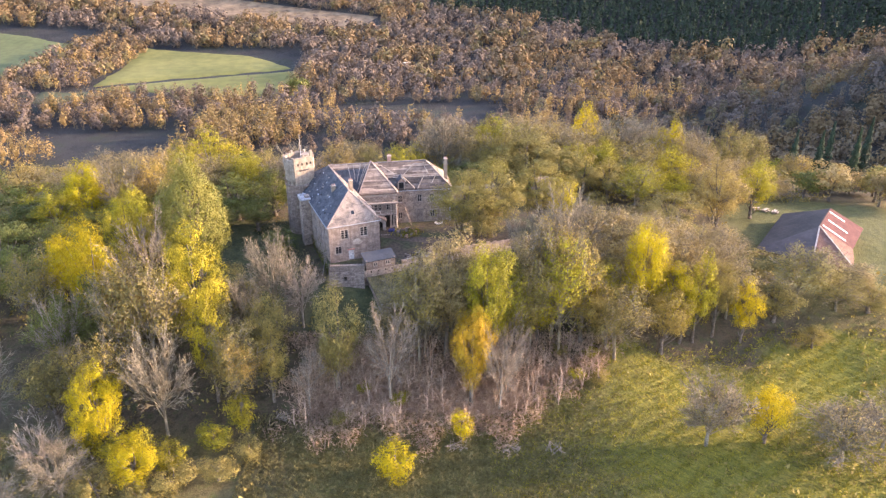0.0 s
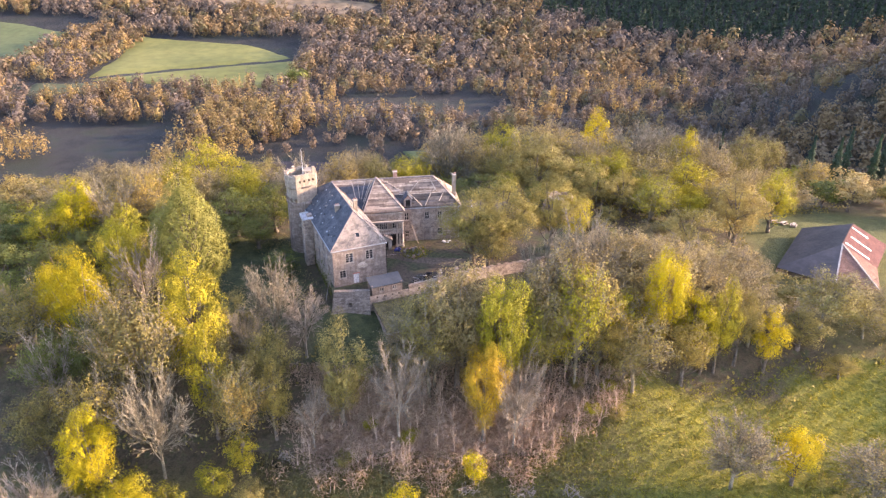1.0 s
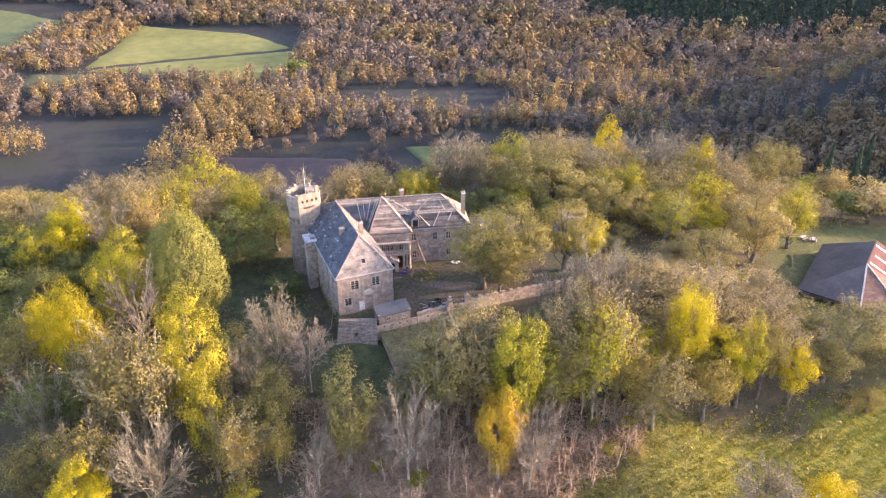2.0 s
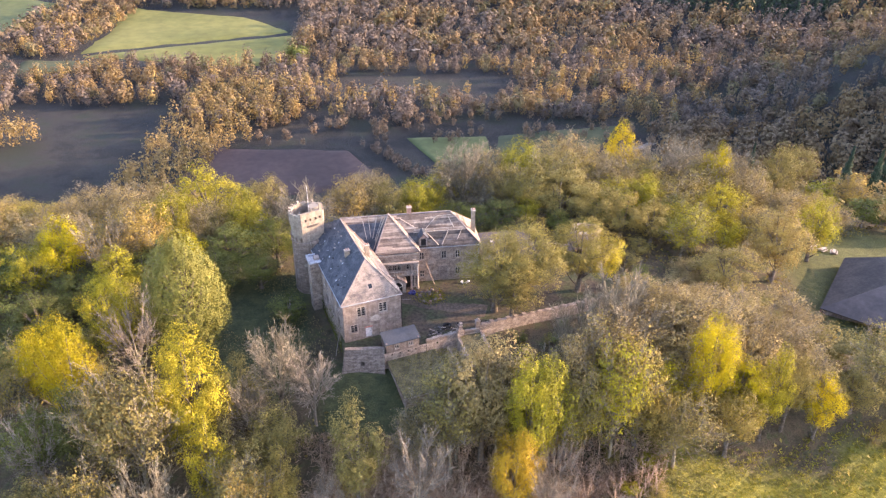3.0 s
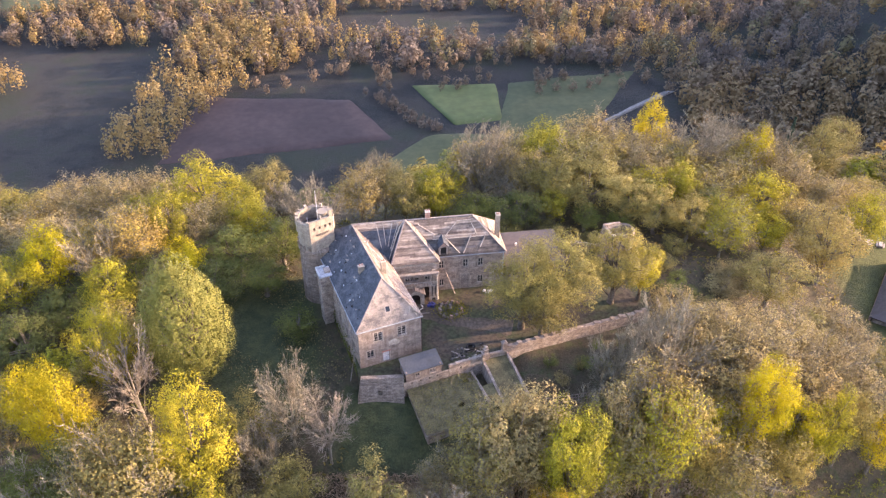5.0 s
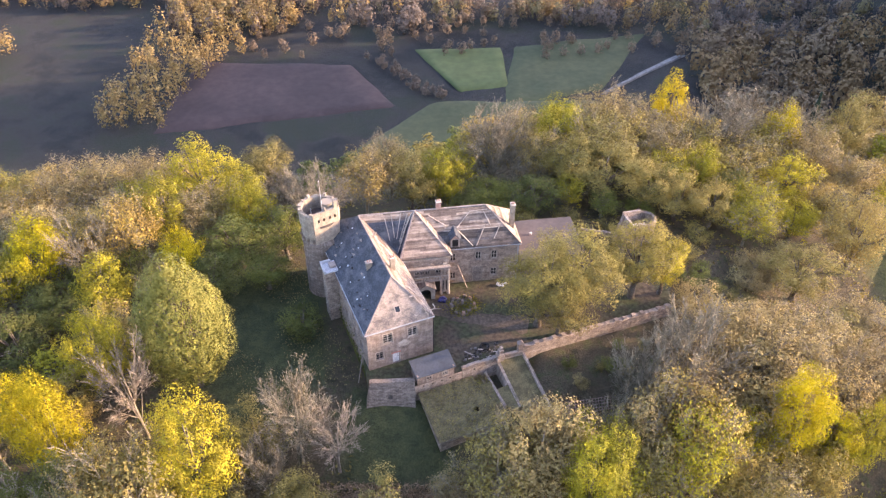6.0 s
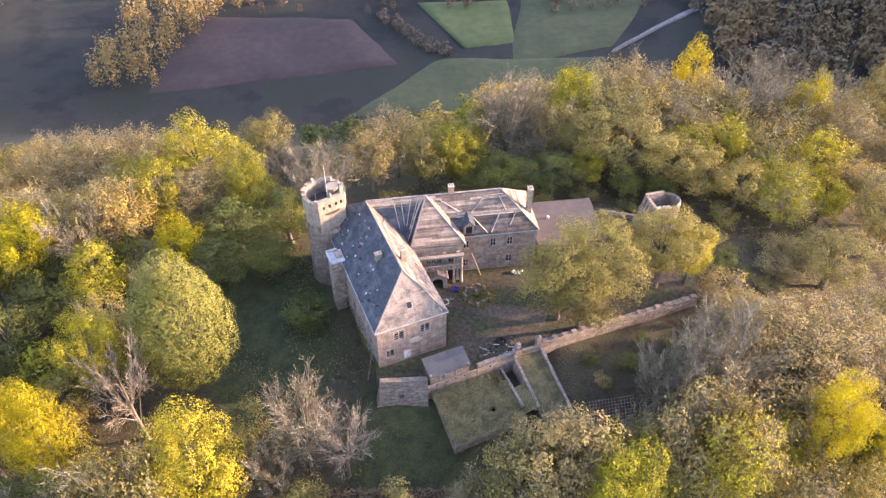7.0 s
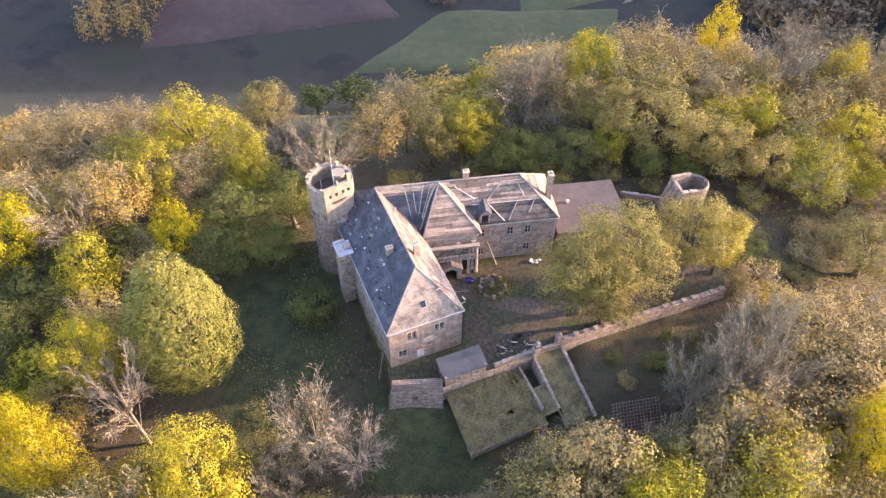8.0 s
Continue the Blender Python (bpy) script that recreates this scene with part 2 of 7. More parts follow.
PLANK = planks("roof_planks", (0.15, 0.115, 0.095), (0.29, 0.225, 0.178), (0.42, 0.335, 0.265))
TAR_PLANK = planks("tarred_planks", (0.05, 0.046, 0.044), (0.095, 0.083, 0.076), (0.17, 0.145, 0.125))
DARK = plain("dark_inside", (0.02, 0.018, 0.016), (0.035, 0.03, 0.028), 0.7, 0.95, 0.1)
RUBBLE = plain("rubble", (0.07, 0.06, 0.052), (0.17, 0.145, 0.125), 1.5, 0.95, 0.8)
BARK = plain("bark", (0.11, 0.085, 0.06), (0.2, 0.165, 0.13), 0.9, 0.95, 0.5)
PALE_BARK = plain("pale_bark", (0.22, 0.18, 0.135), (0.34, 0.28, 0.21), 0.8, 0.95, 0.3)
GREY_BARK = plain("grey_bark", (0.168, 0.142, 0.096), (0.285, 0.24, 0.163), 0.8, 0.95, 0.3)
TWIGS = plain("reddish_twigs", (0.36, 0.25, 0.175), (0.52, 0.385, 0.275), 0.8, 0.95, 0.3)
MOSSY = plain("mossy_roof", (0.11, 0.092, 0.045), (0.19, 0.155, 0.075), 0.7, 0.95, 0.9)
COURT = plain("court_earth", (0.085, 0.064, 0.044), (0.06, 0.066, 0.03), 0.16, 0.95, 0.5)
GRAVEL = plain("court_gravel", (0.13, 0.098, 0.07), (0.095, 0.072, 0.05), 0.2, 0.95, 0.5)
BLUE = plain("blue_tarpaulin", (0.03, 0.035, 0.13), (0.06, 0.065, 0.22), 1.0, 0.5, 0.2)
GREEN_FIELD = plain("green_field", (0.08, 0.1, 0.035), (0.1, 0.115, 0.042), 0.02, 0.95, 0.15, fleck=0.35)
LIGHT_FIELD = plain("light_field", (0.12, 0.125, 0.032), (0.17, 0.165, 0.045), 0.012, 0.95, 0.15, fleck=0.4)
PLOUGH = plain("ploughed_earth", (0.05, 0.036, 0.033), (0.068, 0.047, 0.042), 0.03, 0.95, 0.3, fleck=0.3)
ROUGH_FIELD = plain("rough_grass", (0.055, 0.065, 0.03), (0.075, 0.08, 0.036), 0.03, 0.95, 0.2, fleck=0.35)
ROAD = plain("asphalt", (0.16, 0.15, 0.14), (0.2, 0.19, 0.18), 0.1, 0.9, 0.2)
STUBBLE = plain("stubble_field", (0.17, 0.122, 0.07), (0.22, 0.155, 0.09), 0.01, 0.95, 0.2)
gm, gnt, gb = blank("window_glass", 0.12)
gb.inputs["Base Color"].default_value = (0.02, 0.022, 0.025, 1)
gb.inputs["Specular IOR Level"].default_value = 0.5
GLASS = gm
GROUND = ground_material()
LEAF = {
    "yellow": leafage("leaf_yellow", (0.19, 0.165, 0.008), (0.35, 0.29, 0.006), (0.5, 0.415, 0.008)),
    "gold": leafage("leaf_gold", (0.24, 0.16, 0.015), (0.4, 0.27, 0.018), (0.52, 0.37, 0.03)),
    "lime": leafage("leaf_lime", (0.1, 0.1, 0.018), (0.24, 0.22, 0.02), (0.42, 0.37, 0.026)),
    "olive": leafage("leaf_olive", (0.105, 0.094, 0.03), (0.2, 0.168, 0.052), (0.34, 0.28, 0.085)),
    "brown": leafage("leaf_brown", (0.16, 0.12, 0.054), (0.265, 0.205, 0.088), (0.385, 0.31, 0.125)),
    "russet": leafage("leaf_russet", (0.17, 0.125, 0.045), (0.29, 0.215, 0.07), (0.44, 0.345, 0.09)),
    "linden": leafage("leaf_linden", (0.115, 0.1, 0.032), (0.205, 0.172, 0.048), (0.36, 0.3, 0.074)),
    "green": leafage("leaf_green", (0.07, 0.085, 0.02), (0.125, 0.14, 0.034), (0.2, 0.205, 0.05)),
    "laurel": leafage("leaf_evergreen", (0.12, 0.125, 0.028), (0.19, 0.185, 0.04), (0.27, 0.255, 0.06), 0.22),
    "spruce": leafage("leaf_needle", (0.02, 0.035, 0.02), (0.035, 0.055, 0.03), (0.05, 0.075, 0.035), 0.1),
    "scrub": leafage("leaf_scrub", (0.16, 0.11, 0.08), (0.24, 0.17, 0.12), (0.3, 0.22, 0.14)),
    "far_scrub": leafage("far_scrub", (0.105, 0.081, 0.065), (0.149, 0.115, 0.09), (0.192, 0.152, 0.115), 0.22, 0.16),
    "far_brown": leafage("far_brown", (0.124, 0.09, 0.056), (0.18, 0.13, 0.077), (0.236, 0.174, 0.099), 0.22, 0.16),
    "far_olive": leafage("far_olive", (0.099, 0.087, 0.046), (0.149, 0.127, 0.065), (0.198, 0.167, 0.084), 0.22, 0.16),
    "far_russet": leafage("far_russet", (0.155, 0.102, 0.05), (0.223, 0.149, 0.068), (0.279, 0.198, 0.093), 0.22, 0.16),
    "birch": leafage("leaf_birch", (0.2, 0.135, 0.055), (0.31, 0.215, 0.08), (0.4, 0.3, 0.115)),
}


# ---- mesh helpers ----
def lerp(a, b, k):
    return a + (b - a) * k


def smooth(a, b, x):
    k = np.clip((np.asarray(x, float) - a) / (b - a), 0, 1)
    return k * k * (3 - 2 * k)


def array_mesh(name, verts, faces, material, shade=False):
    """A mesh from arrays: verts (n, 3), faces (m, 3 or 4)."""
    me = bpy.data.meshes.new(name)
    verts, faces = np.asarray(verts, np.float32), np.asarray(faces, np.int32)
    k = faces.shape[1]
    me.vertices.add(len(verts))
    me.vertices.foreach_set("co", verts.ravel())
    me.loops.add(faces.size)
    me.loops.foreach_set("vertex_index", faces.ravel())
    me.polygons.add(len(faces))
    me.polygons.foreach_set("loop_start", np.arange(0, faces.size, k, dtype=np.int32))
    me.polygons.foreach_set("loop_total", np.full(len(faces), k, np.int32))
    me.update(calc_edges=True)
    if shade:
        me.polygons.foreach_set("use_smooth", np.ones(len(faces), bool))
    me.materials.append(material)
    return me


def finish(name, bm, material):
    bmesh.ops.recalc_face_normals(bm, faces=bm.faces)
    me = bpy.data.meshes.new(name)
    bm.to_mesh(me)
    bm.free()
    me.materials.append(material)
    return me


def part(name, mesh, parent, label=""):
    ob = new(name, mesh)
    ob.parent = parent
    return tagged(ob, label)


def thing(name, label, category, m=None, group="", kind=""):
    ob = new(name)
    if m is not None:
        ob.matrix_basis = m
    return tagged(ob, label, category, group, kind)


def box(bm, x0, x1, y0, y1, z0, z1, bevel=0.0):
    vs = [bm.verts.new(p) for p in ((x0, y0, z0), (x1, y0, z0), (x1, y1, z0), (x0, y1, z0), (x0, y0, z1), (x1, y0, z1), (x1, y1, z1), (x0, y1, z1))]
    fs = [bm.faces.new([vs[i] for i in f]) for f in ((3, 2, 1, 0), (4, 5, 6, 7), (0, 1, 5, 4), (1, 2, 6, 5), (2, 3, 7, 6), (3, 0, 4, 7))]
    if bevel:
        bmesh.ops.bevel(bm, geom=list({e for f in fs for e in f.edges}), offset=bevel, segments=1, affect="EDGES")


def box_mesh(name, material, *dims, bevel=0.0):
    bm = bmesh.new()
    box(bm, *dims, bevel=bevel)
    return finish(name, bm, material)


def beam_mesh(name, material, a, b, w, h):
    """A squared timber from a to b."""
    a, b = Vector(a), Vector(b)
    d = (b - a).normalized()
    side = d.cross(Vector((0, 0, 1)))
    side = side.normalized() if side.length > 1e-3 else Vector((1, 0, 0))
    up = side.cross(d)
    bm = bmesh.new()
    ends = [[bm.verts.new(p + side * sx * w / 2 + up * sz * h / 2) for sx, sz in ((-1, -1), (1, -1), (1, 1), (-1, 1))] for p in (a, b)]
    bm.faces.new(ends[0][::-1])
    bm.faces.new(ends[1])
    for i in range(4):
        bm.faces.new((ends[0][i], ends[0][(i + 1) % 4], ends[1][(i + 1) % 4], ends[1][i]))
    return finish(name, bm, material)


def slab_mesh(name, material, pts, thick):
    """A roof slope: a flat polygon with thickness below it, UV in metres along the eaves and up the slope."""
    pts = [Vector(p) for p in pts]
    bm = bmesh.new()
    uvl = bm.loops.layers.uv.new("UVMap")
    n = sum(((pts[i] - pts[0]).cross(pts[i + 1] - pts[0]) for i in range(1, len(pts) - 1)), Vector()).normalized()
    if n.z < 0:
        pts, n = pts[::-1], -n
    along = Vector((0, 0, 1)).cross(n)
    along = along.normalized() if along.length > 0.05 else Vector((1, 0, 0))
    up = n.cross(along)
    top = [bm.verts.new(p) for p in pts]
    low = [bm.verts.new(p - n * thick) for p in pts]
    bm.faces.new(top)
    bm.faces.new(low[::-1])
    for i in range(len(pts)):
        j = (i + 1) % len(pts)
        bm.faces.new((top[j], top[i], low[i], low[j]))
    for f in bm.faces:
        for lp in f.loops:
            lp[uvl].uv = (lp.vert.co.dot(along), lp.vert.co.dot(up))
    return finish(name, bm, material)


def wall_mesh(name, material, length, z0, z1, thick, holes=(), batter=0.0, splay=0.0):
    """A wall along local x with its face at y = 0 and its body at y > 0, openings right through; UV in metres."""
    bm = bmesh.new()
    uvl = bm.loops.layers.uv.new("UVMap")
    xs = sorted({0.0, length, *(h[0] for h in holes), *(h[1] for h in holes)})
    zs = sorted({z0, z1, *(h[2] for h in holes), *(h[3] for h in holes)})
    cache = {}

    def v(x, y, z):
        key = (round(x, 4), round(y, 4), round(z, 4))
        if key not in cache:
            cache[key] = bm.verts.new((x - (splay * (z1 - z) if x == 0 else 0), y - (batter * (z1 - z) if y == 0 else 0), z))
        return cache[key]

    def solid(i, j):
        if not (0 <= i < len(xs) - 1 and 0 <= j < len(zs) - 1):
            return False
        cx, cz = (xs[i] + xs[i + 1]) / 2, (zs[j] + zs[j + 1]) / 2
        return not any(h[0] < cx < h[1] and h[2] < cz < h[3] for h in holes)

    for i in range(len(xs) - 1):
        for j in range(len(zs) - 1):
            if not solid(i, j):
                continue
            a, b, c, d = xs[i], xs[i + 1], zs[j], zs[j + 1]
            bm.faces.new((v(a, 0, c), v(b, 0, c), v(b, 0, d), v(a, 0, d)))
            bm.faces.new((v(a, thick, d), v(b, thick, d), v(b, thick, c), v(a, thick, c)))
            for di, dj, e in ((-1, 0, ((a, d), (a, c))), (1, 0, ((b, c), (b, d))), (0, -1, ((a, c), (b, c))), (0, 1, ((b, d), (a, d)))):
                if not solid(i + di, j + dj):
                    (px, pz), (qx, qz) = e
                    bm.faces.new((v(qx, 0, qz), v(px, 0, pz), v(px, thick, pz), v(qx, thick, qz)))
    bm.normal_update()
    for f in bm.faces:
        side = abs(f.normal.x) > 0.7
        for lp in f.loops:
            co = lp.vert.co
            lp[uvl].uv = (co.y if side else co.x, co.z if abs(f.normal.z) < 0.7 else co.y)
    return finish(name, bm, material)


def tube(points, radii, sides=5):
    """Vertices and quads of a tapered tube."""
    pts = np.asarray(points, float)
    d = np.gradient(pts, axis=0)
    d /= np.linalg.norm(d, axis=1)[:, None] + 1e-9
    ref = np.where(np.abs(d[:, 2:3]) > 0.9, np.array([[1.0, 0, 0]]), np.array([[0, 0, 1.0]]))
    s = np.cross(d, ref)
    s /= np.linalg.norm(s, axis=1)[:, None] + 1e-9
    u = np.cross(s, d)
    ang = np.arange(sides) * 2 * math.pi / sides
    ring = s[:, None] * np.cos(ang)[None, :, None] + u[:, None] * np.sin(ang)[None, :, None]
    v = (pts[:, None] + ring * np.asarray(radii, float)[:, None, None]).reshape(-1, 3)
    f = []
    for i in range(len(pts) - 1):
        for k in range(sides):
            f.append((i * sides + k, i * sides + (k + 1) % sides, (i + 1) * sides + (k + 1) % sides, (i + 1) * sides + k))
    return v, np.array(f)


def joined(pieces):
    vs, fs, n = [], [], 0
    for v, f in pieces:
        vs.append(v)
        fs.append(np.asarray(f) + n)
        n += len(v)
    return np.concatenate(vs), np.concatenate(fs)


def leaf_quads(p, n, size, rng, slim=0.6):
    """One lozenge leaf (or spray of leaves) at each point, across its normal."""
    n = n / (np.linalg.norm(n, axis=1)[:, None] + 1e-9)
    t = np.cross(n, rng.normal(size=p.shape))
    t /= np.linalg.norm(t, axis=1)[:, None] + 1e-9
    b = np.cross(n, t)
    s = size[:, None]
    lift = n * s * rng.uniform(-0.25, 0.25, (len(p), 1))
    v = np.stack([p - t * s, p + b * s * slim + lift, p + t * s, p - b * s * slim + lift], axis=1).reshape(-1, 3)
    return v, np.arange(len(p) * 4).reshape(-1, 4)


def leaf_tris(p, n, size, rng):
    """One three-cornered leaf (or spray of leaves) at each point, across its normal."""
    n = n / (np.linalg.norm(n, axis=1)[:, None] + 1e-9)
    t = np.cross(n, rng.normal(size=p.shape))
    t /= np.linalg.norm(t, axis=1)[:, None] + 1e-9
    b = np.cross(n, t)
    s = size[:, None]
    v = np.stack([p - t * s, p + t * s * 0.6 + b * s * 0.75, p + t * s * 0.6 - b * s * 0.75], axis=1).reshape(-1, 3)
    return v, np.arange(len(p) * 3).reshape(-1, 3)


# ---- the lie of the land ----
PROFILE_Y = (-3000, 40, 98, 106, 118, 128, 138, 150, 165, 178, 200, 225, 245, 270, 300, 340, 380)
PROFILE_Z = (-22, -17.5, -16.0, -14.6, -10.8, -6.3, -3.9, -3.0, -2.4, -2.6, -4.5, -9.0, -16.0, -36.0, -60.0, -77.0, -78.0)


def land(x, y):
    """Height of the ground: a spur with the castle on it, a meadow south of it, a valley with hills to the north and an
    added east crest, out of view, that shades the valley.
    """
    x, y = np.asarray(x, float), np.asarray(y, float)
    shift = 12 * smooth(28, 60, x) * smooth(180, 120, y)
    shift = shift - 22 * smooth(25, -30, x) * smooth(178, 200, y)
    z = np.interp(y - shift, PROFILE_Y, PROFILE_Z)
    z = lerp(z, np.maximum(z, -1.1), smooth(-1, 5, x) * smooth(62, 40, x) * smooth(131, 142, y) * smooth(205, 175, y))
    z = z - 6.0 * smooth(30, 85, x) * smooth(135, 160, y) * smooth(300, 230, y)
    z = z - 5.0 * smooth(90, 200, x) - 3.0 * smooth(-80, -200, x) * smooth(300, 200, y)
    far = smooth(700, 1500, y + 0.35 * np.abs(x) + 0.25 * x)
    z = z + 105 * far
    z = z + 60 * smooth(160, 480, x - 0.05 * (y - 300)) * smooth(230, 400, y) * smooth(680, 540, y)
    # Foot of this hill shows; its crest is added out of view as shade-caster.
    z = z + 138 * smooth(170, 600, x) * smooth(285, 345, y) * smooth(570, 490, y) * smooth(1600, 1000, x)
    z = z + 1.7 * np.exp(-((x + 22.5) / 6) ** 2 - ((y - 134.5) / 3.2) ** 2)
    z = z + 0.25 * np.sin(x * 0.21 + 1.3) * np.sin(y * 0.17) + 1.2 * np.sin(x * 0.013 + 2) * np.sin(y * 0.017) * smooth(400, 500, y)
    return z


def spread(lo, hi, step, far_lo, far_hi):
    """Grid lines: even in the middle, wider and wider outside."""
    mid = list(np.arange(lo, hi + 0.1, step))
    out, s, p = [], step, lo
    while p > far_lo:
        s *= 1.16
        p -= s
        out.append(p)
    s, p, up = step, hi, []
    while p < far_hi:
        s *= 1.16
        p += s
        up.append(p)
    return np.array(out[::-1] + mid + up)


gx, gy = spread(-130, 150, 1.75, -4500, 4500), spread(50, 300, 1.75, -4500, 4700)
GX, GY = np.meshgrid(gx, gy)
GZ = land(GX, GY)
idx = np.arange(GX.size).reshape(GX.shape)
quads = np.stack([idx[:-1, :-1], idx[:-1, 1:], idx[1:, 1:], idx[1:, :-1]], axis=-1).reshape(-1, 4)
ground_me = array_mesh("ground", np.stack([GX, GY, GZ], -1).reshape(-1, 3), quads, GROUND, True)
wob = 6 * np.sin(GX * 0.13) * np.sin(GY * 0.11 + 1) + 3 * np.sin(GX * 0.37 + GY * 0.29)


def cover_attr(name, values):
    at = ground_me.attributes.new(name, "FLOAT", "POINT")
    at.data.foreach_set("value", np.clip(values, 0, 1).astype(np.float32).ravel())


edge = 104 + 17 * smooth(10, 34, GX) + 6 * smooth(50, 70, GX)
lawn_w = smooth(-32, -38, GX + wob * 0.4) * smooth(-62, -55, GX) * smooth(136, 142, GY) * smooth(172, 166, GY) + smooth(-30, -27, GX) * smooth(-8, -12, GX) * smooth(122, 126, GY) * smooth(141, 138, GY)
lawn_w = lawn_w + smooth(74, 80, GX) * smooth(170, 150, GX) * smooth(132, 142, GY) * smooth(206, 198, GY + wob * 0.3) + smooth(-33, -36, GX) * smooth(-52, -48, GX) * smooth(128, 134, GY) * smooth(170, 150, GY)
cover_attr("lawn", lawn_w)
cover_attr("meadow", smooth(edge + 2, edge - 2, GY + wob * 0.6) * smooth(-30, -24, GX + wob * 0.3 + (GY - 100) * 0.3) + smooth(72, 80, GX) * smooth(214, 204, GY) * smooth(122, 130, GY) * 0.2 + smooth(84, 78, GY))
cover_attr("fern", smooth(edge - 1, edge + 3, GY + wob * 0.5) * smooth(121, 115, GY + wob * 0.5) * smooth(-30, -22, GX) * smooth(32, 22, GX))
cover_attr("dry", smooth(46, 12, GX + wob) * smooth(edge + 2, edge - 4, GY) * 0.75)
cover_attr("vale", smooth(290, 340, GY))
ground = tagged(new("ground", ground_me), "wooded spur, rough meadow and wide valley floor", "ground", kind="structure")


def patch(name, label, material, corners, lift=0.35, n=14):
    """A field that lies on the land between four corners."""
    a, b, c, d = [np.array(p, float) for p in corners]
    s, t = np.meshgrid(np.linspace(0, 1, n), np.linspace(0, 1, n))
    p = (a[None, None] * ((1 - s) * (1 - t))[..., None] + b * (s * (1 - t))[..., None] + c * (s * t)[..., None] + d * ((1 - s) * t)[..., None])
    w = np.sin(p[..., 0] * 0.11 + p[..., 1] * 0.07)
    rim = (s == 0) | (s == 1) | (t == 0) | (t == 1)
    p[rim] += (w[rim] * 2.2)[:, None]
    z = land(p[..., 0], p[..., 1]) + np.where(rim, -1.2, lift + 0.5)
    i = np.arange(n * n).reshape(n, n)
    f = np.stack([i[:-1, :-1], i[:-1, 1:], i[1:, 1:], i[1:, :-1]], -1).reshape(-1, 4)
    me = array_mesh(name, np.concatenate([p, z[..., None]], -1).reshape(-1, 3), f, material, True)
    return tagged(new(name, me), label, "field", kind="structure")


patch("field", "pale green pasture in low sun", LIGHT_FIELD, ((-306, 614), (-190, 590), (-120, 594), (-130, 700)), 0.5)
patch("field", "pale green pasture in low sun", LIGHT_FIELD, ((-306, 616), (-130, 700), (-190, 748), (-322, 788)), 0.6)
patch("field", "green pasture beside a hedge", GREEN_FIELD, ((-520, 690), (-400, 660), (-385, 792), (-520, 840)), 0.5)
patch("field", "small rough pasture between hedges", ROUGH_FIELD, ((-330, 570), (-275, 574), (-278, 602), (-340, 605)), 0.5)
patch("field", "pale stubble field on the far slope", STUBBLE, ((-400, 930), (-90, 850), (-60, 900), (-420, 1010)), 0.6)
patch("field", "bare reddish ploughed field", PLOUGH, ((-150, 344), (-26, 376), (-56, 424), (-146, 430)), 0.4)
patch("field", "small bright green meadow", GREEN_FIELD, ((-4, 388), (24, 398), (22, 446), (-32, 444)), 0.4)
patch("field", "dull olive meadow by the lane", ROUGH_FIELD, ((16, 372), (70, 392), (112, 470), (24, 448)), 0.35)
patch("field", "dull grassy strip under the spur", ROUGH_FIELD, ((-60, 330), (60, 330), (68, 386), (-18, 384)), 0.3)
patch("lane", "pale narrow asphalt lane up the valley", ROAD, ((64, 386), (68, 388), (126, 440), (122, 441)), 0.55)


# ---- the castle ----
def at_wall(ox, oy, angle, z=0.0):
    return pose(ox, oy, z, 0, 0, angle)


def window(parent, m, x0, x1, z0, z1, lights=2, bars=3, frame_mat=FRAME_GREY, name="window", arch=False, dark=False):
    """A casement set back in its opening: frame, mullion, glazing bars and panes."""
    w = new(name)
    w.parent, w.matrix_basis = parent, m
    f = 0.09
    bm = bmesh.new()
    y0, y1 = 0.16, 0.24
    box(bm, x0, x0 + f, y0, y1, z0, z1)
    box(bm, x1 - f, x1, y0, y1, z0, z1)
    box(bm, x0 + f, x1 - f, y0, y1, z0, z0 + f)
    box(bm, x0 + f, x1 - f, y0, y1, z1 - f, z1)
    part("frame", finish("frame", bm, frame_mat), w, "weathered painted frame")
    for k in range(1, lights):
        xc = lerp(x0, x1, k / lights)
        part("mullion", box_mesh("mullion", frame_mat, xc - 0.07, xc + 0.07, y0 - 0.02, y1, z0 + f, z1 - f), w)
    for k in range(1, bars):
        zc = lerp(z0, z1, k / bars)
        part("glazing_bar", box_mesh("glazing_bar", frame_mat, x0 + f, x1 - f, y0 + 0.01, y1 - 0.01, zc - 0.03, zc + 0.03), w)
    for k in range(lights):
        a, b = lerp(x0, x1, k / lights) + 0.05, lerp(x0, x1, (k + 1) / lights) - 0.05
        part("pane", box_mesh("pane", DARK if dark else GLASS, a, b, y1 + 0.004, y1 + 0.02, z0 + 0.05, z1 - 0.05), w)
    part("sill", box_mesh("sill", DRESSED, x0 - 0.12, x1 + 0.12, -0.1, 0.16, z0 - 0.14, z0 - 0.004), w, "worn stone sill")
    part("lintel", box_mesh("lintel", DRESSED, x0 - 0.14, x1 + 0.14, -0.05, 0.1, z1 + 0.004, z1 + 0.2), w, "pale stone lintel")
    for a, b in ((x0 - 0.14, x0 - 0.004), (x1 + 0.004, x1 + 0.14)):
        part("jamb", box_mesh("jamb", DRESSED, a, b, -0.04, 0.1, z0, z1), w)
    return w


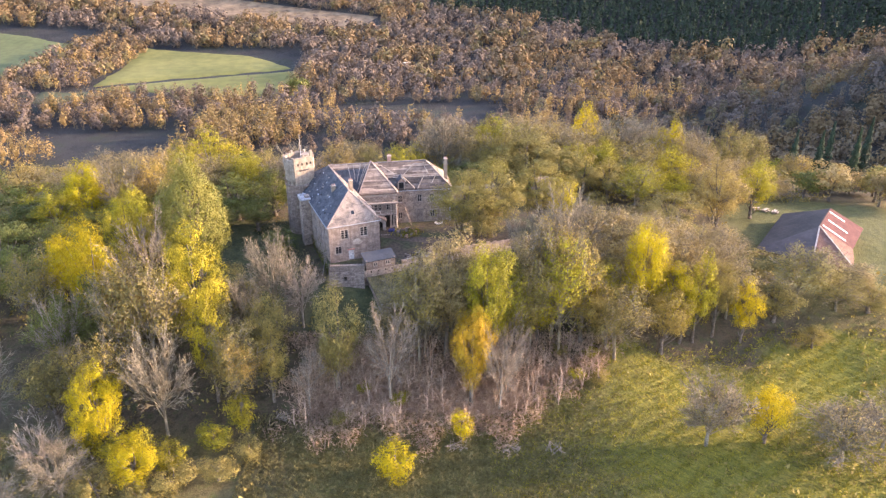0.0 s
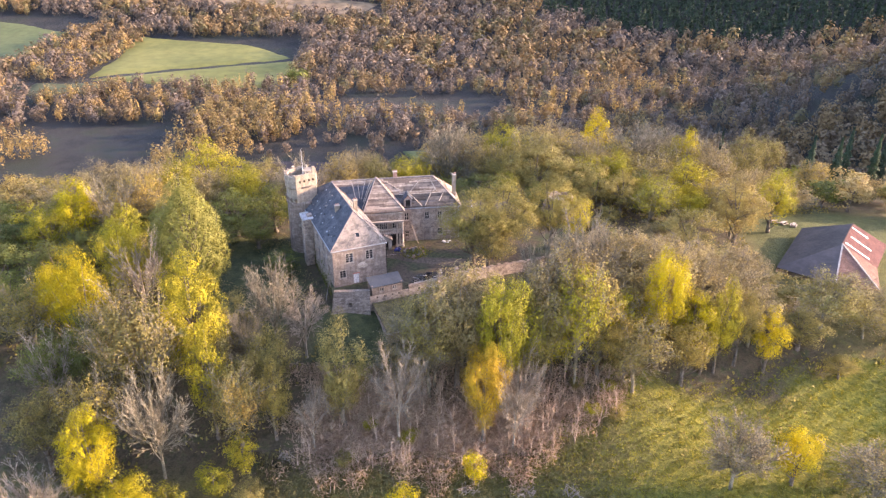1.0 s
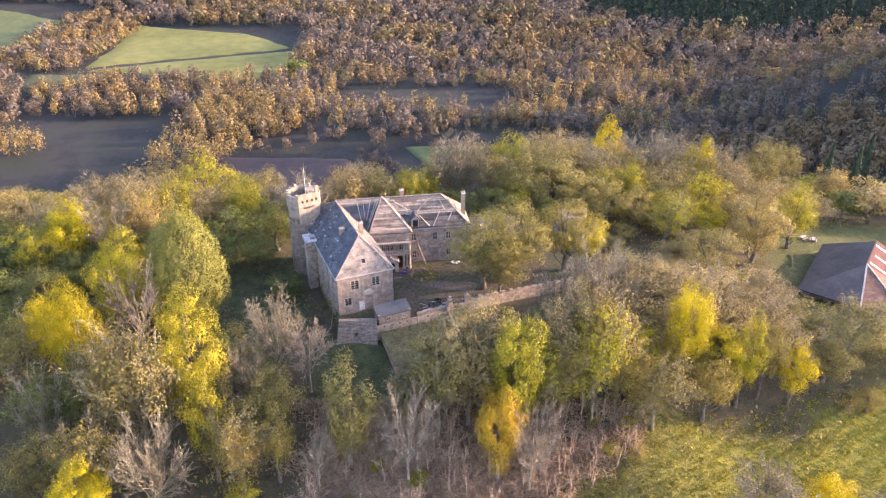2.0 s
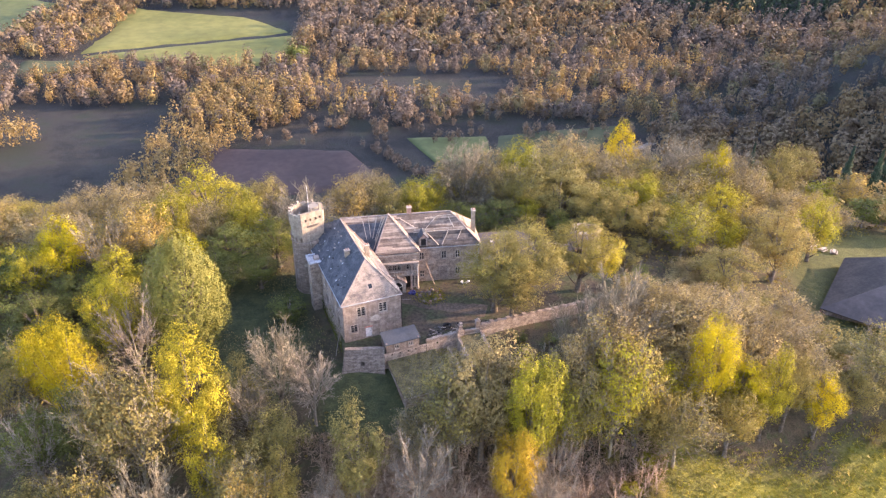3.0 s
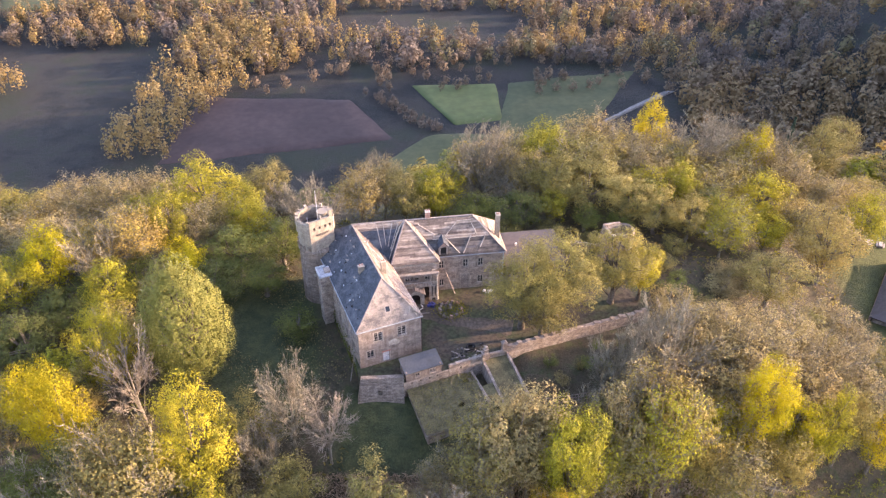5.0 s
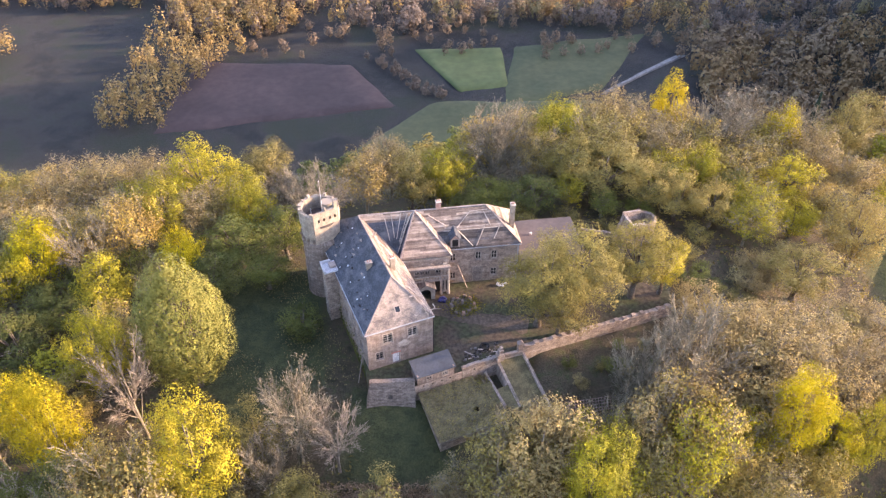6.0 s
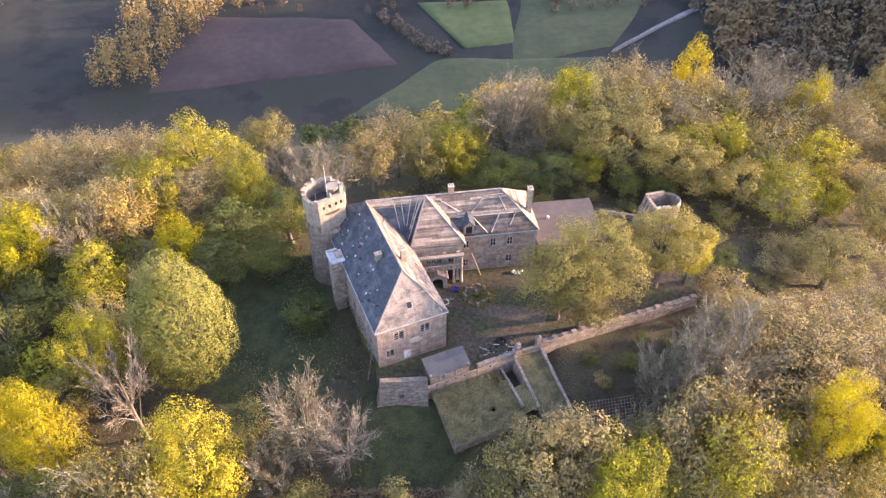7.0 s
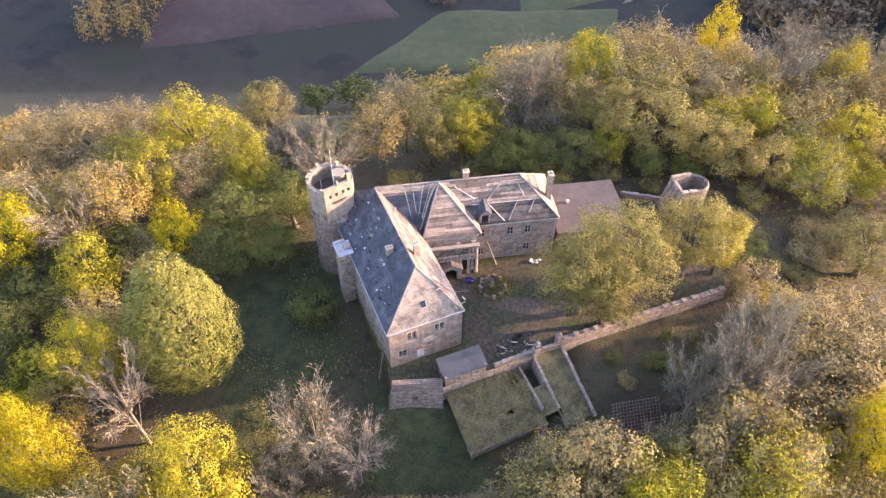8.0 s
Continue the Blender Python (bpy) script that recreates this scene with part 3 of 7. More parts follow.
def door(parent, m, x0, x1, z0, z1, material, label, lintel=DRESSED):
    d = new("door")
    d.parent, d.matrix_basis = parent, m
    tagged(d, label)
    n = 4
    for k in range(n):
        a, b = lerp(x0, x1, k / n), lerp(x0, x1, (k + 1) / n)
        part("board", box_mesh("board", material, a + 0.008, b - 0.008, 0.2, 0.27, z0, z1), d)
    part("lintel", box_mesh("lintel", lintel, x0 - 0.2, x1 + 0.2, -0.06, 0.12, z1 + 0.004, z1 + 0.25), d)
    for a, b in ((x0 - 0.2, x0 - 0.004), (x1 + 0.004, x1 + 0.2)):
        part("jamb", box_mesh("jamb", DRESSED, a, b, -0.05, 0.12, z0, z1), d)
    part("handle", box_mesh("handle", DARK, x1 - 0.25, x1 - 0.15, 0.14, 0.19, (z0 + z1) / 2, (z0 + z1) / 2 + 0.12), d)
    return d


def chimney(parent, x, y, z0, z1, w, d, angle, material):
    c = new("chimney")
    c.parent, c.matrix_basis = parent, pose(x, y, 0, 0, 0, angle)
    part("shaft", wall_block("shaft", material, w, d, z0, z1), c)
    part("cap", box_mesh("cap", TIMBER, -w / 2 - 0.08, w / 2 + 0.08, -d / 2 - 0.08, d / 2 + 0.08, z1, z1 + 0.14, bevel=0.02), c)
    for k in (-1, 1):
        bm = bmesh.new()
        bmesh.ops.create_cone(bm, cap_ends=True, segments=8, radius1=0.13, radius2=0.11, depth=0.35, matrix=Matrix.Translation((k * w * 0.24, 0, z1 + 0.31)))
        part("flue", finish("flue", bm, BRICK_RED), c)
    return c


def wall_block(name, material, w, d, z0, z1):
    bm = bmesh.new()
    uvl = bm.loops.layers.uv.new("UVMap")
    box(bm, -w / 2, w / 2, -d / 2, d / 2, z0, z1)
    bm.normal_update()
    for f in bm.faces:
        for lp in f.loops:
            co = lp.vert.co
            lp[uvl].uv = (co.x + co.y, co.z) if abs(f.normal.z) < 0.5 else (co.x, co.y)
    return finish(name, bm, material)


def along(p, q, k):
    return tuple(lerp(a, b, k) for a, b in zip(p, q))


EAVE, RIDGE = 8.5, 13.9
SW, SE = (-24.6, 140.2, EAVE), (-13.6, 144.8, EAVE)
HIP_S, KNEE = (-20.6, 148.4, RIDGE), (-27.4, 164.8, RIDGE)
NW, INNER = (-36.5, 168.9, EAVE), (-20.2, 160.6, EAVE)
NE, BACK_E = (2.3, 163.7, EAVE), (0.85, 174.1, EAVE)
RIDGE_E = (-4.3, 168.0, RIDGE + 0.2)
WA, MA = 22.7, 7.8

UNIT_BOARD = box_mesh("board", PLANK, -0.5, 0.5, -0.5, 0.5, -0.5, 0.5)
UNIT_TARRED = box_mesh("board", TAR_PLANK, -0.5, 0.5, -0.5, 0.5, -0.5, 0.5)


def boarding(parent, pts, seed, row=0.42, mesh=UNIT_BOARD, lost=0.05, lift=0.03):
    """Boards nailed along a roof slope, course by course, with gaps, slips and a few missing."""
    rr = random.Random(seed)
    pts = [Vector(p) for p in pts]
    n = sum(((pts[i] - pts[0]).cross(pts[i + 1] - pts[0]) for i in range(1, len(pts) - 1)), Vector()).normalized()
    n = n if n.z > 0 else -n
    u = Vector((0, 0, 1)).cross(n).normalized()
    v = n.cross(u)
    q = [((p - pts[0]).dot(u), (p - pts[0]).dot(v)) for p in pts]
    lo, hi = min(b for _, b in q), max(b for _, b in q)
    y = lo + row / 2
    while y < hi - 0.1:
        cuts = []
        for (a0, b0), (a1, b1) in zip(q, q[1:] + q[:1]):
            if (b0 - y) * (b1 - y) < 0:
                cuts.append(a0 + (a1 - a0) * (y - b0) / (b1 - b0))
        if len(cuts) == 2:
            x, end = min(cuts) + 0.05, max(cuts) - 0.05
            while x < end - 0.3:
                ln = min(rr.uniform(3.2, 5.6), end - x)
                if end - x - ln < 0.8:
                    ln = end - x
                if rr.random() > lost:
                    ob = part("board", mesh, parent)
                    c = pts[0] + u * (x + ln / 2) + v * (y + rr.uniform(-0.02, 0.02)) + n * (lift + rr.uniform(-0.012, 0.02))
                    m = Matrix((u, v, n)).transposed().to_4x4()
                    ob.matrix_basis = Matrix.Translation(c) @ m @ pose(0, 0, 0, rr.uniform(-2.5, 2.5), 0, rr.uniform(-0.5, 0.5)) @ Matrix.Diagonal((ln - rr.uniform(0.02, 0.08), row * rr.uniform(0.86, 0.97), 0.05, 1))
                x += ln
        y += row


west = thing("west_wing", "two-storey stone wing with steep hipped slate roof", "castle")
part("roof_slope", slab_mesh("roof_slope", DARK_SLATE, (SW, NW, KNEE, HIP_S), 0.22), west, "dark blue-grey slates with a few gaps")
part("roof_slope", slab_mesh("roof_slope", WORN_SUNLIT_SLATE, (SW, HIP_S, SE), 0.22), west, "worn slates coloured pale for the low sun")
part("roof_slope", slab_mesh("roof_slope", BOARDS, (SE, HIP_S, KNEE, INNER), 0.22), west, "stripped slope with bare boards")
boarding(west, (SE, HIP_S, KNEE, INNER), 1, 0.46)
gm_w = at_wall(-24.35, 140.45, WA)
GW = 11.35
gable_holes = [(2.7, 4.3, 5.2, 7.3), (7.0, 8.6, 5.2, 7.3), (1.3, 2.6, 1.9, 3.6), (4.15, 5.35, 0.15, 2.4)]
g = part("wall", wall_mesh("wall", RENDERED, GW, -4.0, EAVE, 0.7, gable_holes), west)
g.matrix_basis = gm_w
for x0, x1, z0, z1 in gable_holes[:2]:
    window(west, gm_w, x0, x1, z0, z1, 2, 4)
window(west, gm_w, *gable_holes[2], 2, 3, OLD_WOOD)
door(west, gm_w, *gable_holes[3], WHITE, "pale boarded door with red lintel", RED_PAINT)
# a slab of fallen plaster and pale stains between the gable windows
bm = bmesh.new()
rng = random.Random(4)
rim = [bm.verts.new((6.2 + math.cos(a) * 1.2 * rng.uniform(0.7, 1.1), -0.05, 4.2 + math.sin(a) * 0.75 * rng.uniform(0.7, 1.1))) for a in np.linspace(0, 6.0, 13)]
ret = bmesh.ops.extrude_face_region(bm, geom=[bm.faces.new(rim)])
for e in ret["geom"]:
    if isinstance(e, bmesh.types.BMVert):
        e.co.y += 0.06
part("plaster_patch", finish("plaster_patch", bm, TIMBER), west, "pale ragged patch of plaster").matrix_basis = gm_w

# west front: long, ivied, over the moat
L_W = 31.0
wm_w = at_wall(-24.35 - 0.386 * L_W, 140.45 + 0.9225 * L_W, WA - 90)
west_holes = [(L_W - s - 1.2, L_W - s, z, z + 2.0) for s in (3.0, 7.0, 11.5) for z in (1.6, 5.4)]
w = part("wall", wall_mesh("wall", STONE, L_W, -6.0, EAVE, 0.7, west_holes), west)
w.matrix_basis = wm_w
for h in west_holes:
    window(west, wm_w, *h, 2, 3, OLD_WOOD, dark=True)
# court front of the west wing
L_E = 18.0
em_w = at_wall(-13.85, 144.85, WA + 90)
east_holes = [(s, s + 1.3, z, z + t) for s in (2.5, 6.5, 10.5, 14.0) for z, t in ((1.2, 2.0), (5.2, 2.1))]
e = part("wall", wall_mesh("wall", STONE, L_E, -1.0, EAVE, 0.7, east_holes), west)
e.matrix_basis = em_w
for h in east_holes:
    window(west, em_w, *h, 2, 3, OLD_WOOD)
# ridge and hip caps, gutter, fascia
for a, b in ((HIP_S, KNEE), (SW, HIP_S), (SE, HIP_S)):
    up = Vector((0, 0, 0.06))
    part("ridge_cap", beam_mesh("ridge_cap", OLD_WOOD, Vector(a) + up, Vector(b) + up, 0.2, 0.1), west)
for a, b in ((SW, SE), (SW, NW), (SE, INNER)):
    part("gutter", beam_mesh("gutter", ZINC, Vector(a) - Vector((0, 0, 0.16)), Vector(b) - Vector((0, 0, 0.16)), 0.16, 0.14), west, "dull zinc gutter")
part("downpipe", beam_mesh("downpipe", DARK, (-13.75, 144.55, EAVE - 0.2), (-13.75, 144.55, 0.2), 0.13, 0.13), west, "dark downpipe")
chimney(west, -24.6, 152.6, 9.5, 13.3, 1.0, 0.7, WA, CREAM)
chimney(west, -20.6, 151.9, 11.0, 14.9, 0.8, 0.65, WA, CREAM)


def on_slope(a, b, c, s, t, lift=0.0):
    """A point on a slope: s along the eave a-b, t up towards c."""
    a, b, c = Vector(a), Vector(b), Vector(c)
    n = (b - a).cross(c - a).normalized()
    n = n if n.z > 0 else -n
    return a + (b - a) * s + (c - a) * t + n * lift


# skylight in the south hip, broken slates and fallen battens
p0 = on_slope(SW, SE, HIP_S, 0.34, 0.33, 0.05)
sky_l = new("skylight")
sky_l.parent = west
U = (Vector(SE) - Vector(SW)).normalized()
N_S = U.cross(Vector(HIP_S) - Vector(SW)).normalized()
V_S = N_S.cross(U)
for nm, mt, wdt, hgt, lift in (("frame", OLD_WOOD, 0.95, 1.15, 0.0), ("pane", GLASS, 0.7, 0.9, 0.04)):
    q = p0 + N_S * lift
    part(nm, slab_mesh(nm, mt, (q - U * wdt / 2 - V_S * hgt / 2, q + U * wdt / 2 - V_S * hgt / 2, q + U * wdt / 2 + V_S * hgt / 2, q - U * wdt / 2 + V_S * hgt / 2), 0.08), sky_l)
rng = random.Random(7)
for k in range(11):
    s, t = rng.uniform(0.1, 0.85), rng.uniform(0.1, 0.8)
    q = on_slope(SW, NW, HIP_S, s, t, 0.03)
    if (q - Vector(SW)).dot((Vector(HIP_S) - Vector(SW)).cross(Vector((0, 0, 1)))) > 0:
        continue
    V_W = (Vector(NW) - Vector(SW)).normalized()
    N_W = V_W.cross(Vector(HIP_S) - Vector(SW)).normalized()
    N_W = N_W if N_W.z > 0 else -N_W
    U_W = V_W.cross(N_W)
    a, b = rng.uniform(0.12, 0.3), rng.uniform(0.12, 0.3)
    part("slipped_slate", slab_mesh("slipped_slate", ZINC, (q - V_W * a, q + U_W * b, q + V_W * a * 1.2, q - U_W * b), 0.03), west, "pale slipped slate")
for s, t0, t1, ds in ((0.12, 0.05, 0.45, 0.05), (0.2, 0.1, 0.5, 0.06), (0.33, 0.12, 0.62, 0.1), (0.5, 0.2, 0.7, 0.12), (0.6, 0.3, 0.8, 0.1), (0.72, 0.35, 0.85, 0.08), (0.28, 0.3, 0.34, 0.22), (0.42, 0.55, 0.6, 0.2), (0.05, 0.1, 0.28, -0.02)):
    a = on_slope(SE, INNER, HIP_S, s, t0, 0.08)
    b = on_slope(SE, INNER, HIP_S, s + ds, t1, 0.08)
    part("batten", beam_mesh("batten", TIMBER if rng.random() < 0.5 else OLD_WOOD, a, b, 0.14, 0.08), west, "loose weathered batten")
for k in range(9):
    a = on_slope(SW, SE, HIP_S, rng.uniform(0.72, 0.95), rng.uniform(0.02, 0.2), 0.08)
    part("batten", beam_mesh("batten", TIMBER, a, a + Vector((rng.uniform(-1, 1), rng.uniform(-0.2, 0.9), rng.uniform(0.0, 0.7))), 0.12, 0.07), west, "loose weathered batten")

for s, ds in ((0.09, 0.11), (0.17, 0.12), (0.26, 0.13), (0.37, 0.13), (0.46, 0.12), (0.56, 0.12)):
    a, b = on_slope(SE, INNER, HIP_S, s, 0.03, 0.12), on_slope(SE, INNER, HIP_S, s + ds * rng.uniform(0.7, 1.2), rng.uniform(0.6, 0.92), 0.12)
    part("rafter", beam_mesh("rafter", OLD_WOOD if rng.random() < 0.6 else DARK, a, b, 0.15, 0.12), west, "bare rafter along the stripped slope")
# Timbers added clear of the hip so that their shadows streak the slates.
for s0, t0, s1, t1, h in ((0.56, 0.74, 0.73, 0.42, 0.3), (0.72, 0.42, 0.9, 0.1, 0.35), (0.66, 0.6, 0.8, 0.36, 0.18), (0.8, 0.3, 0.76, 0.1, 0.3), (0.62, 0.5, 0.7, 0.5, 0.25)):
    part("fallen_timber", beam_mesh("fallen_timber", OLD_WOOD, on_slope(SW, SE, HIP_S, s0 - t0 * 0.36, t0, h), on_slope(SW, SE, HIP_S, s1 - t1 * 0.2, t1, h * 0.7), 0.2, 0.14), west, "fallen timber raised off the hip to cast dark stripes")
lad = new("ladder")
lad.parent = west
la, lb = on_slope(SE, INNER, HIP_S, 0.72, 0.88, 0.2), on_slope(SE, INNER, HIP_S, 0.98, 0.62, 0.2)
side = (lb - la).cross(Vector((0, 0, 1))).normalized() * 0.24
for k in (-1, 1):
    part("rail", beam_mesh("rail", OLD_WOOD, la + side * k, lb + side * k, 0.08, 0.07), lad)
for k in range(11):
    c = la.lerp(lb, (k + 0.5) / 11)
    part("rung", beam_mesh("rung", OLD_WOOD, c - side, c + side, 0.06, 0.05), lad)
for k in range(46):
    s, t = rng.uniform(0.05, 0.9), rng.uniform(0.05, 0.85)
    q = on_slope(SW, NW, HIP_S, s, t, 0.02)
    if (q - Vector(SW)).dot((Vector(HIP_S) - Vector(SW)).cross(Vector((0, 0, 1)))) > 0 or s + t * 0.25 > 0.86:
        continue
    a, b = rng.uniform(0.1, 0.5), rng.uniform(0.1, 0.26)
    part("slate_gap", slab_mesh("slate_gap", DARK if k % 3 else OLD_WOOD, (q - V_W * a, q + U_W * b, q + V_W * a * 0.8 + U_W * b * 0.4, q + V_W * a * rng.uniform(0.5, 1.2) - U_W * b), 0.03), west, "ragged gap of missing slates")

# stair turret on the west front, with a lead-covered top
tur = new("stair_turret")
tur.parent = west
tur.matrix_basis = pose(-31.9, 156.6, 0, 0, 0, WA)
part("shaft", wall_block("shaft", STONE, 2.6, 2.6, -6.0, 8.7), tur)
part("flat_roof", box_mesh("flat_roof", ZINC, -1.5, 1.5, -1.5, 1.5, 8.7, 8.95, bevel=0.03), tur, "dull zinc flat roof")
part("parapet", box_mesh("parapet", ZINC, -1.5, -1.25, -1.5, 1.5, 8.954, 9.4), tur)
part("parapet", box_mesh("parapet", ZINC, -1.24, 0.4, 1.25, 1.5, 8.954, 9.4), tur)
part("hatch", box_mesh("hatch", OLD_WOOD, -0.2, 0.9, -0.6, 0.6, 8.954, 9.5, bevel=0.05), tur)

main = thing("main_wing", "two-storey stone range with boarded hipped roof", "castle")
HALF_W, HALF_E = along(INNER, KNEE, 0.45), along(NE, RIDGE_E, 0.44)
part("roof_slope", slab_mesh("roof_slope", BOARDS, (HALF_W, HALF_E, RIDGE_E, KNEE), 0.22), main, "weathered bare roof boards")
part("roof_slope", slab_mesh("roof_slope", LOW_BOARDS, (INNER, NE, HALF_E, HALF_W), 0.22), main, "dark tarred boards on the lower slope")
part("batten", beam_mesh("batten", TIMBER, Vector(along(HALF_W, HALF_E, 0.5)) + Vector((0, -0.08, 0.1)), Vector(along(HALF_W, HALF_E, 0.93)) + Vector((0, -0.08, 0.1)), 0.12, 0.08), main, "pale loose roof batten")
part("roof_slope", slab_mesh("roof_slope", BOARDS, (NE, BACK_E, RIDGE_E), 0.22), main, "sunlit bare roof boards")
part("roof_slope", slab_mesh("roof_slope", DARK_SLATE, (BACK_E, NW, KNEE, RIDGE_E), 0.22), main)
for a, b in ((KNEE, RIDGE_E), (NE, RIDGE_E), (BACK_E, RIDGE_E)):
    part("ridge_cap", beam_mesh("ridge_cap", OLD_WOOD, Vector(a) + Vector((0, 0, 0.06)), Vector(b) + Vector((0, 0, 0.06)), 0.3, 0.12), main)


def on_main(s, t, lift=0.0):
    """A point on the court slope of the main roof: s along the eaves, t up to the ridge."""
    return Vector(along(INNER, NE, s)).lerp(Vector(along(KNEE, RIDGE_E, s)), t) + Vector((0, -0.72, 0.69)) * lift


# Dark slates also deepen the pavilion's cast shadow; boards stay pale above its edge.
part("roof_slope", slab_mesh("roof_slope", DARK_SLATE, [on_main(*p, 0.035) for p in ((0.0, 0.0), (0.34, 0.0), (0.34, 0.8), (0.0, 0.8))], 0.03), main, "dark slates deepening the pavilion's shadow, behind bare rafters")
boarding(main, [on_main(*p) for p in ((0.35, 0.45), (1.0, 0.44), (1.0, 1.0), (0.35, 1.0))], 2, 0.4)
boarding(main, [on_main(*p) for p in ((0.0, 0.81), (0.345, 0.81), (0.345, 1.0), (0.0, 1.0))], 8, 0.4)
boarding(main, [on_main(*p) for p in ((0.35, 0.0), (1.0, 0.0), (1.0, 0.435), (0.35, 0.445))], 3, 0.42, UNIT_TARRED)
boarding(main, (NE, BACK_E, RIDGE_E), 4, 0.42)
mm = at_wall(-20.4, 160.85, MA)
ML = 22.6
mx = 9.7
main_holes = [(mx + a, mx + b, c, d) for a, b, c, d in ((0.0, 1.0, 5.3, 7.1), (4.75, 5.75, 5.3, 7.1), (7.7, 8.7, 5.3, 7.1), (4.4, 5.95, 0.1, 3.4), (7.75, 8.8, 1.2, 2.9), (0.1, 1.0, 1.0, 2.6))]
ob = part("wall", wall_mesh("wall", STONE, ML, -1.0, EAVE, 0.7, main_holes), main)
ob.matrix_basis = mm
for h in main_holes[:3] + main_holes[4:]:
    window(main, mm, *h, 2, 2)
door(main, mm, *main_holes[3], OLD_WOOD, "tall dark boarded door in a pale stone frame")
ob = part("wall", wall_mesh("wall", BRICKY, 10.0, -1.0, EAVE, 0.7, [(3, 4, 5.2, 7)]), main, "reddish brick end wall")
ob.matrix_basis = at_wall(2.0, 163.95, MA + 90)
ob = part("wall", wall_mesh("wall", STONE, 36.5, -4.0, EAVE, 0.7), main)
ob.matrix_basis = at_wall(0.7, 173.85, MA + 180)
part("gutter", beam_mesh("gutter", ZINC, Vector(along(INNER, NE, 0.42)) - Vector((0, 0, 0.16)), Vector(NE) - Vector((0, 0, 0.16)), 0.16, 0.14), main)
part("downpipe", beam_mesh("downpipe", ZINC, (1.7, 163.35, EAVE - 0.2), (1.7, 163.35, 0.1), 0.14, 0.14), main, "pale downpipe")
chimney(main, -13.0, 167.1, 12.5, 15.4, 0.9, 0.8, MA, BRICK_RED)
chimney(main, 0.6, 167.4, 9.0, 14.6, 0.75, 1.1, MA, CREAM)
# roof battens and props lying on the boards
for s0, t0, s1, t1 in ((0.505, 0.856, 0.557, 0.565), (0.624, 0.505, 0.834, 0.873), (0.834, 0.873, 0.98, 0.886), (0.936, 0.844, 0.892, 0.498), (0.624, 0.505, 0.879, 0.515), (0.84, 0.485, 0.64, 0.035), (0.96, 0.475, 0.825, 0.171), (0.613, 0.44, 0.613, 0.04), (0.169, 0.884, 0.04, 0.333), (0.245, 0.97, 0.093, 0.385), (0.321, 0.97, 0.1, 0.355), (0.37, 0.96, 0.1, 0.287), (0.385, 0.86, 0.095, 0.247), (0.06, 0.97, 0.184, 0.98)):
    lo0, hi0 = Vector(along(INNER, NE, s0)), Vector(along(KNEE, RIDGE_E, s0))
    lo1, hi1 = Vector(along(INNER, NE, s1)), Vector(along(KNEE, RIDGE_E, s1))
    part("batten", beam_mesh("batten", TIMBER, lo0.lerp(hi0, t0) + Vector((0, -0.08, 0.1)), lo1.lerp(hi1, t1) + Vector((0, -0.08, 0.1)), 0.13, 0.08), main, "pale loose roof batten")
# dormer
dm = new("dormer")
dm.parent = main
dm.matrix_basis = pose(-9.9, 162.2, 8.55, 0, 0, MA)
part("cheek", box_mesh("cheek", BOARDS, -0.95, -0.85, 0.0, 2.6, 0, 2.1), dm)
part("cheek", box_mesh("cheek", BOARDS, 0.85, 0.95, 0.0, 2.6, 0, 2.1), dm)
part("front", wall_mesh("front", OLD_WOOD, 1.7, 0, 2.1, 0.1, [(0.3, 1.4, 0.15, 1.9)]), dm).location = (-0.85, 0, 0)
part("opening", box_mesh("opening", DARK, -0.55, 0.55, 0.12, 0.16, 0.15, 1.9), dm, "dark empty opening")
for sx in (-1, 1):
    part("roof", slab_mesh("roof", DARK_SLATE, ((sx * 1.1, -0.2, 2.0), (0, -0.2, 3.2), (0, 3.6, 3.2), (sx * 1.1, 2.7, 2.0)), 0.1), dm)
bm = bmesh.new()
bm.faces.new([bm.verts.new(p) for p in ((-0.95, 0.02, 2.104), (0.95, 0.02, 2.104), (0, 0.02, 3.08))])
ret = bmesh.ops.extrude_face_region(bm, geom=bm.faces[:])
for el in ret["geom"]:
    if isinstance(el, bmesh.types.BMVert):
        el.co.y += 0.1
part("gablet", finish("gablet", bm, BRICK_RED), dm)

# entrance pavilion in the corner, with an upper gallery and a porch
pav = thing("entrance_pavilion", "stone entrance bay with hipped boarded roof and porch", "castle")
PM = at_wall(-19.4, 159.0, 9.0)
APEX = (-17.3, 165.2, 14.8)
pl, pr = PM @ Vector((-0.5, -0.5, 8.7)), PM @ Vector((8.9, -0.5, 8.7))
bl, br = PM @ Vector((-0.5, 7.6, 8.7)), PM @ Vector((8.9, 7.6, 8.7))
part("roof_slope", slab_mesh("roof_slope", BOARDS, (pl, pr, APEX), 0.22), pav, "weathered bare boards")
part("roof_slope", slab_mesh("roof_slope", BOARDS, (pr, br, APEX), 0.22), pav, "sunlit bare boards")
# West slope gets dark slate so its shaded side reads darker than the boards.
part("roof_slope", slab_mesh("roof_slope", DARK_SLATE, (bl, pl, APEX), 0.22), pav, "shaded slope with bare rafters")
boarding(pav, (pl, pr, APEX), 5, 0.42)
boarding(pav, (pr, br, APEX), 6, 0.42)
for c in (pl, pr):
    part("ridge_cap", beam_mesh("ridge_cap", OLD_WOOD, Vector(c) + Vector((0, 0, 0.06)), Vector(APEX) + Vector((0, 0, 0.06)), 0.28, 0.12), pav)
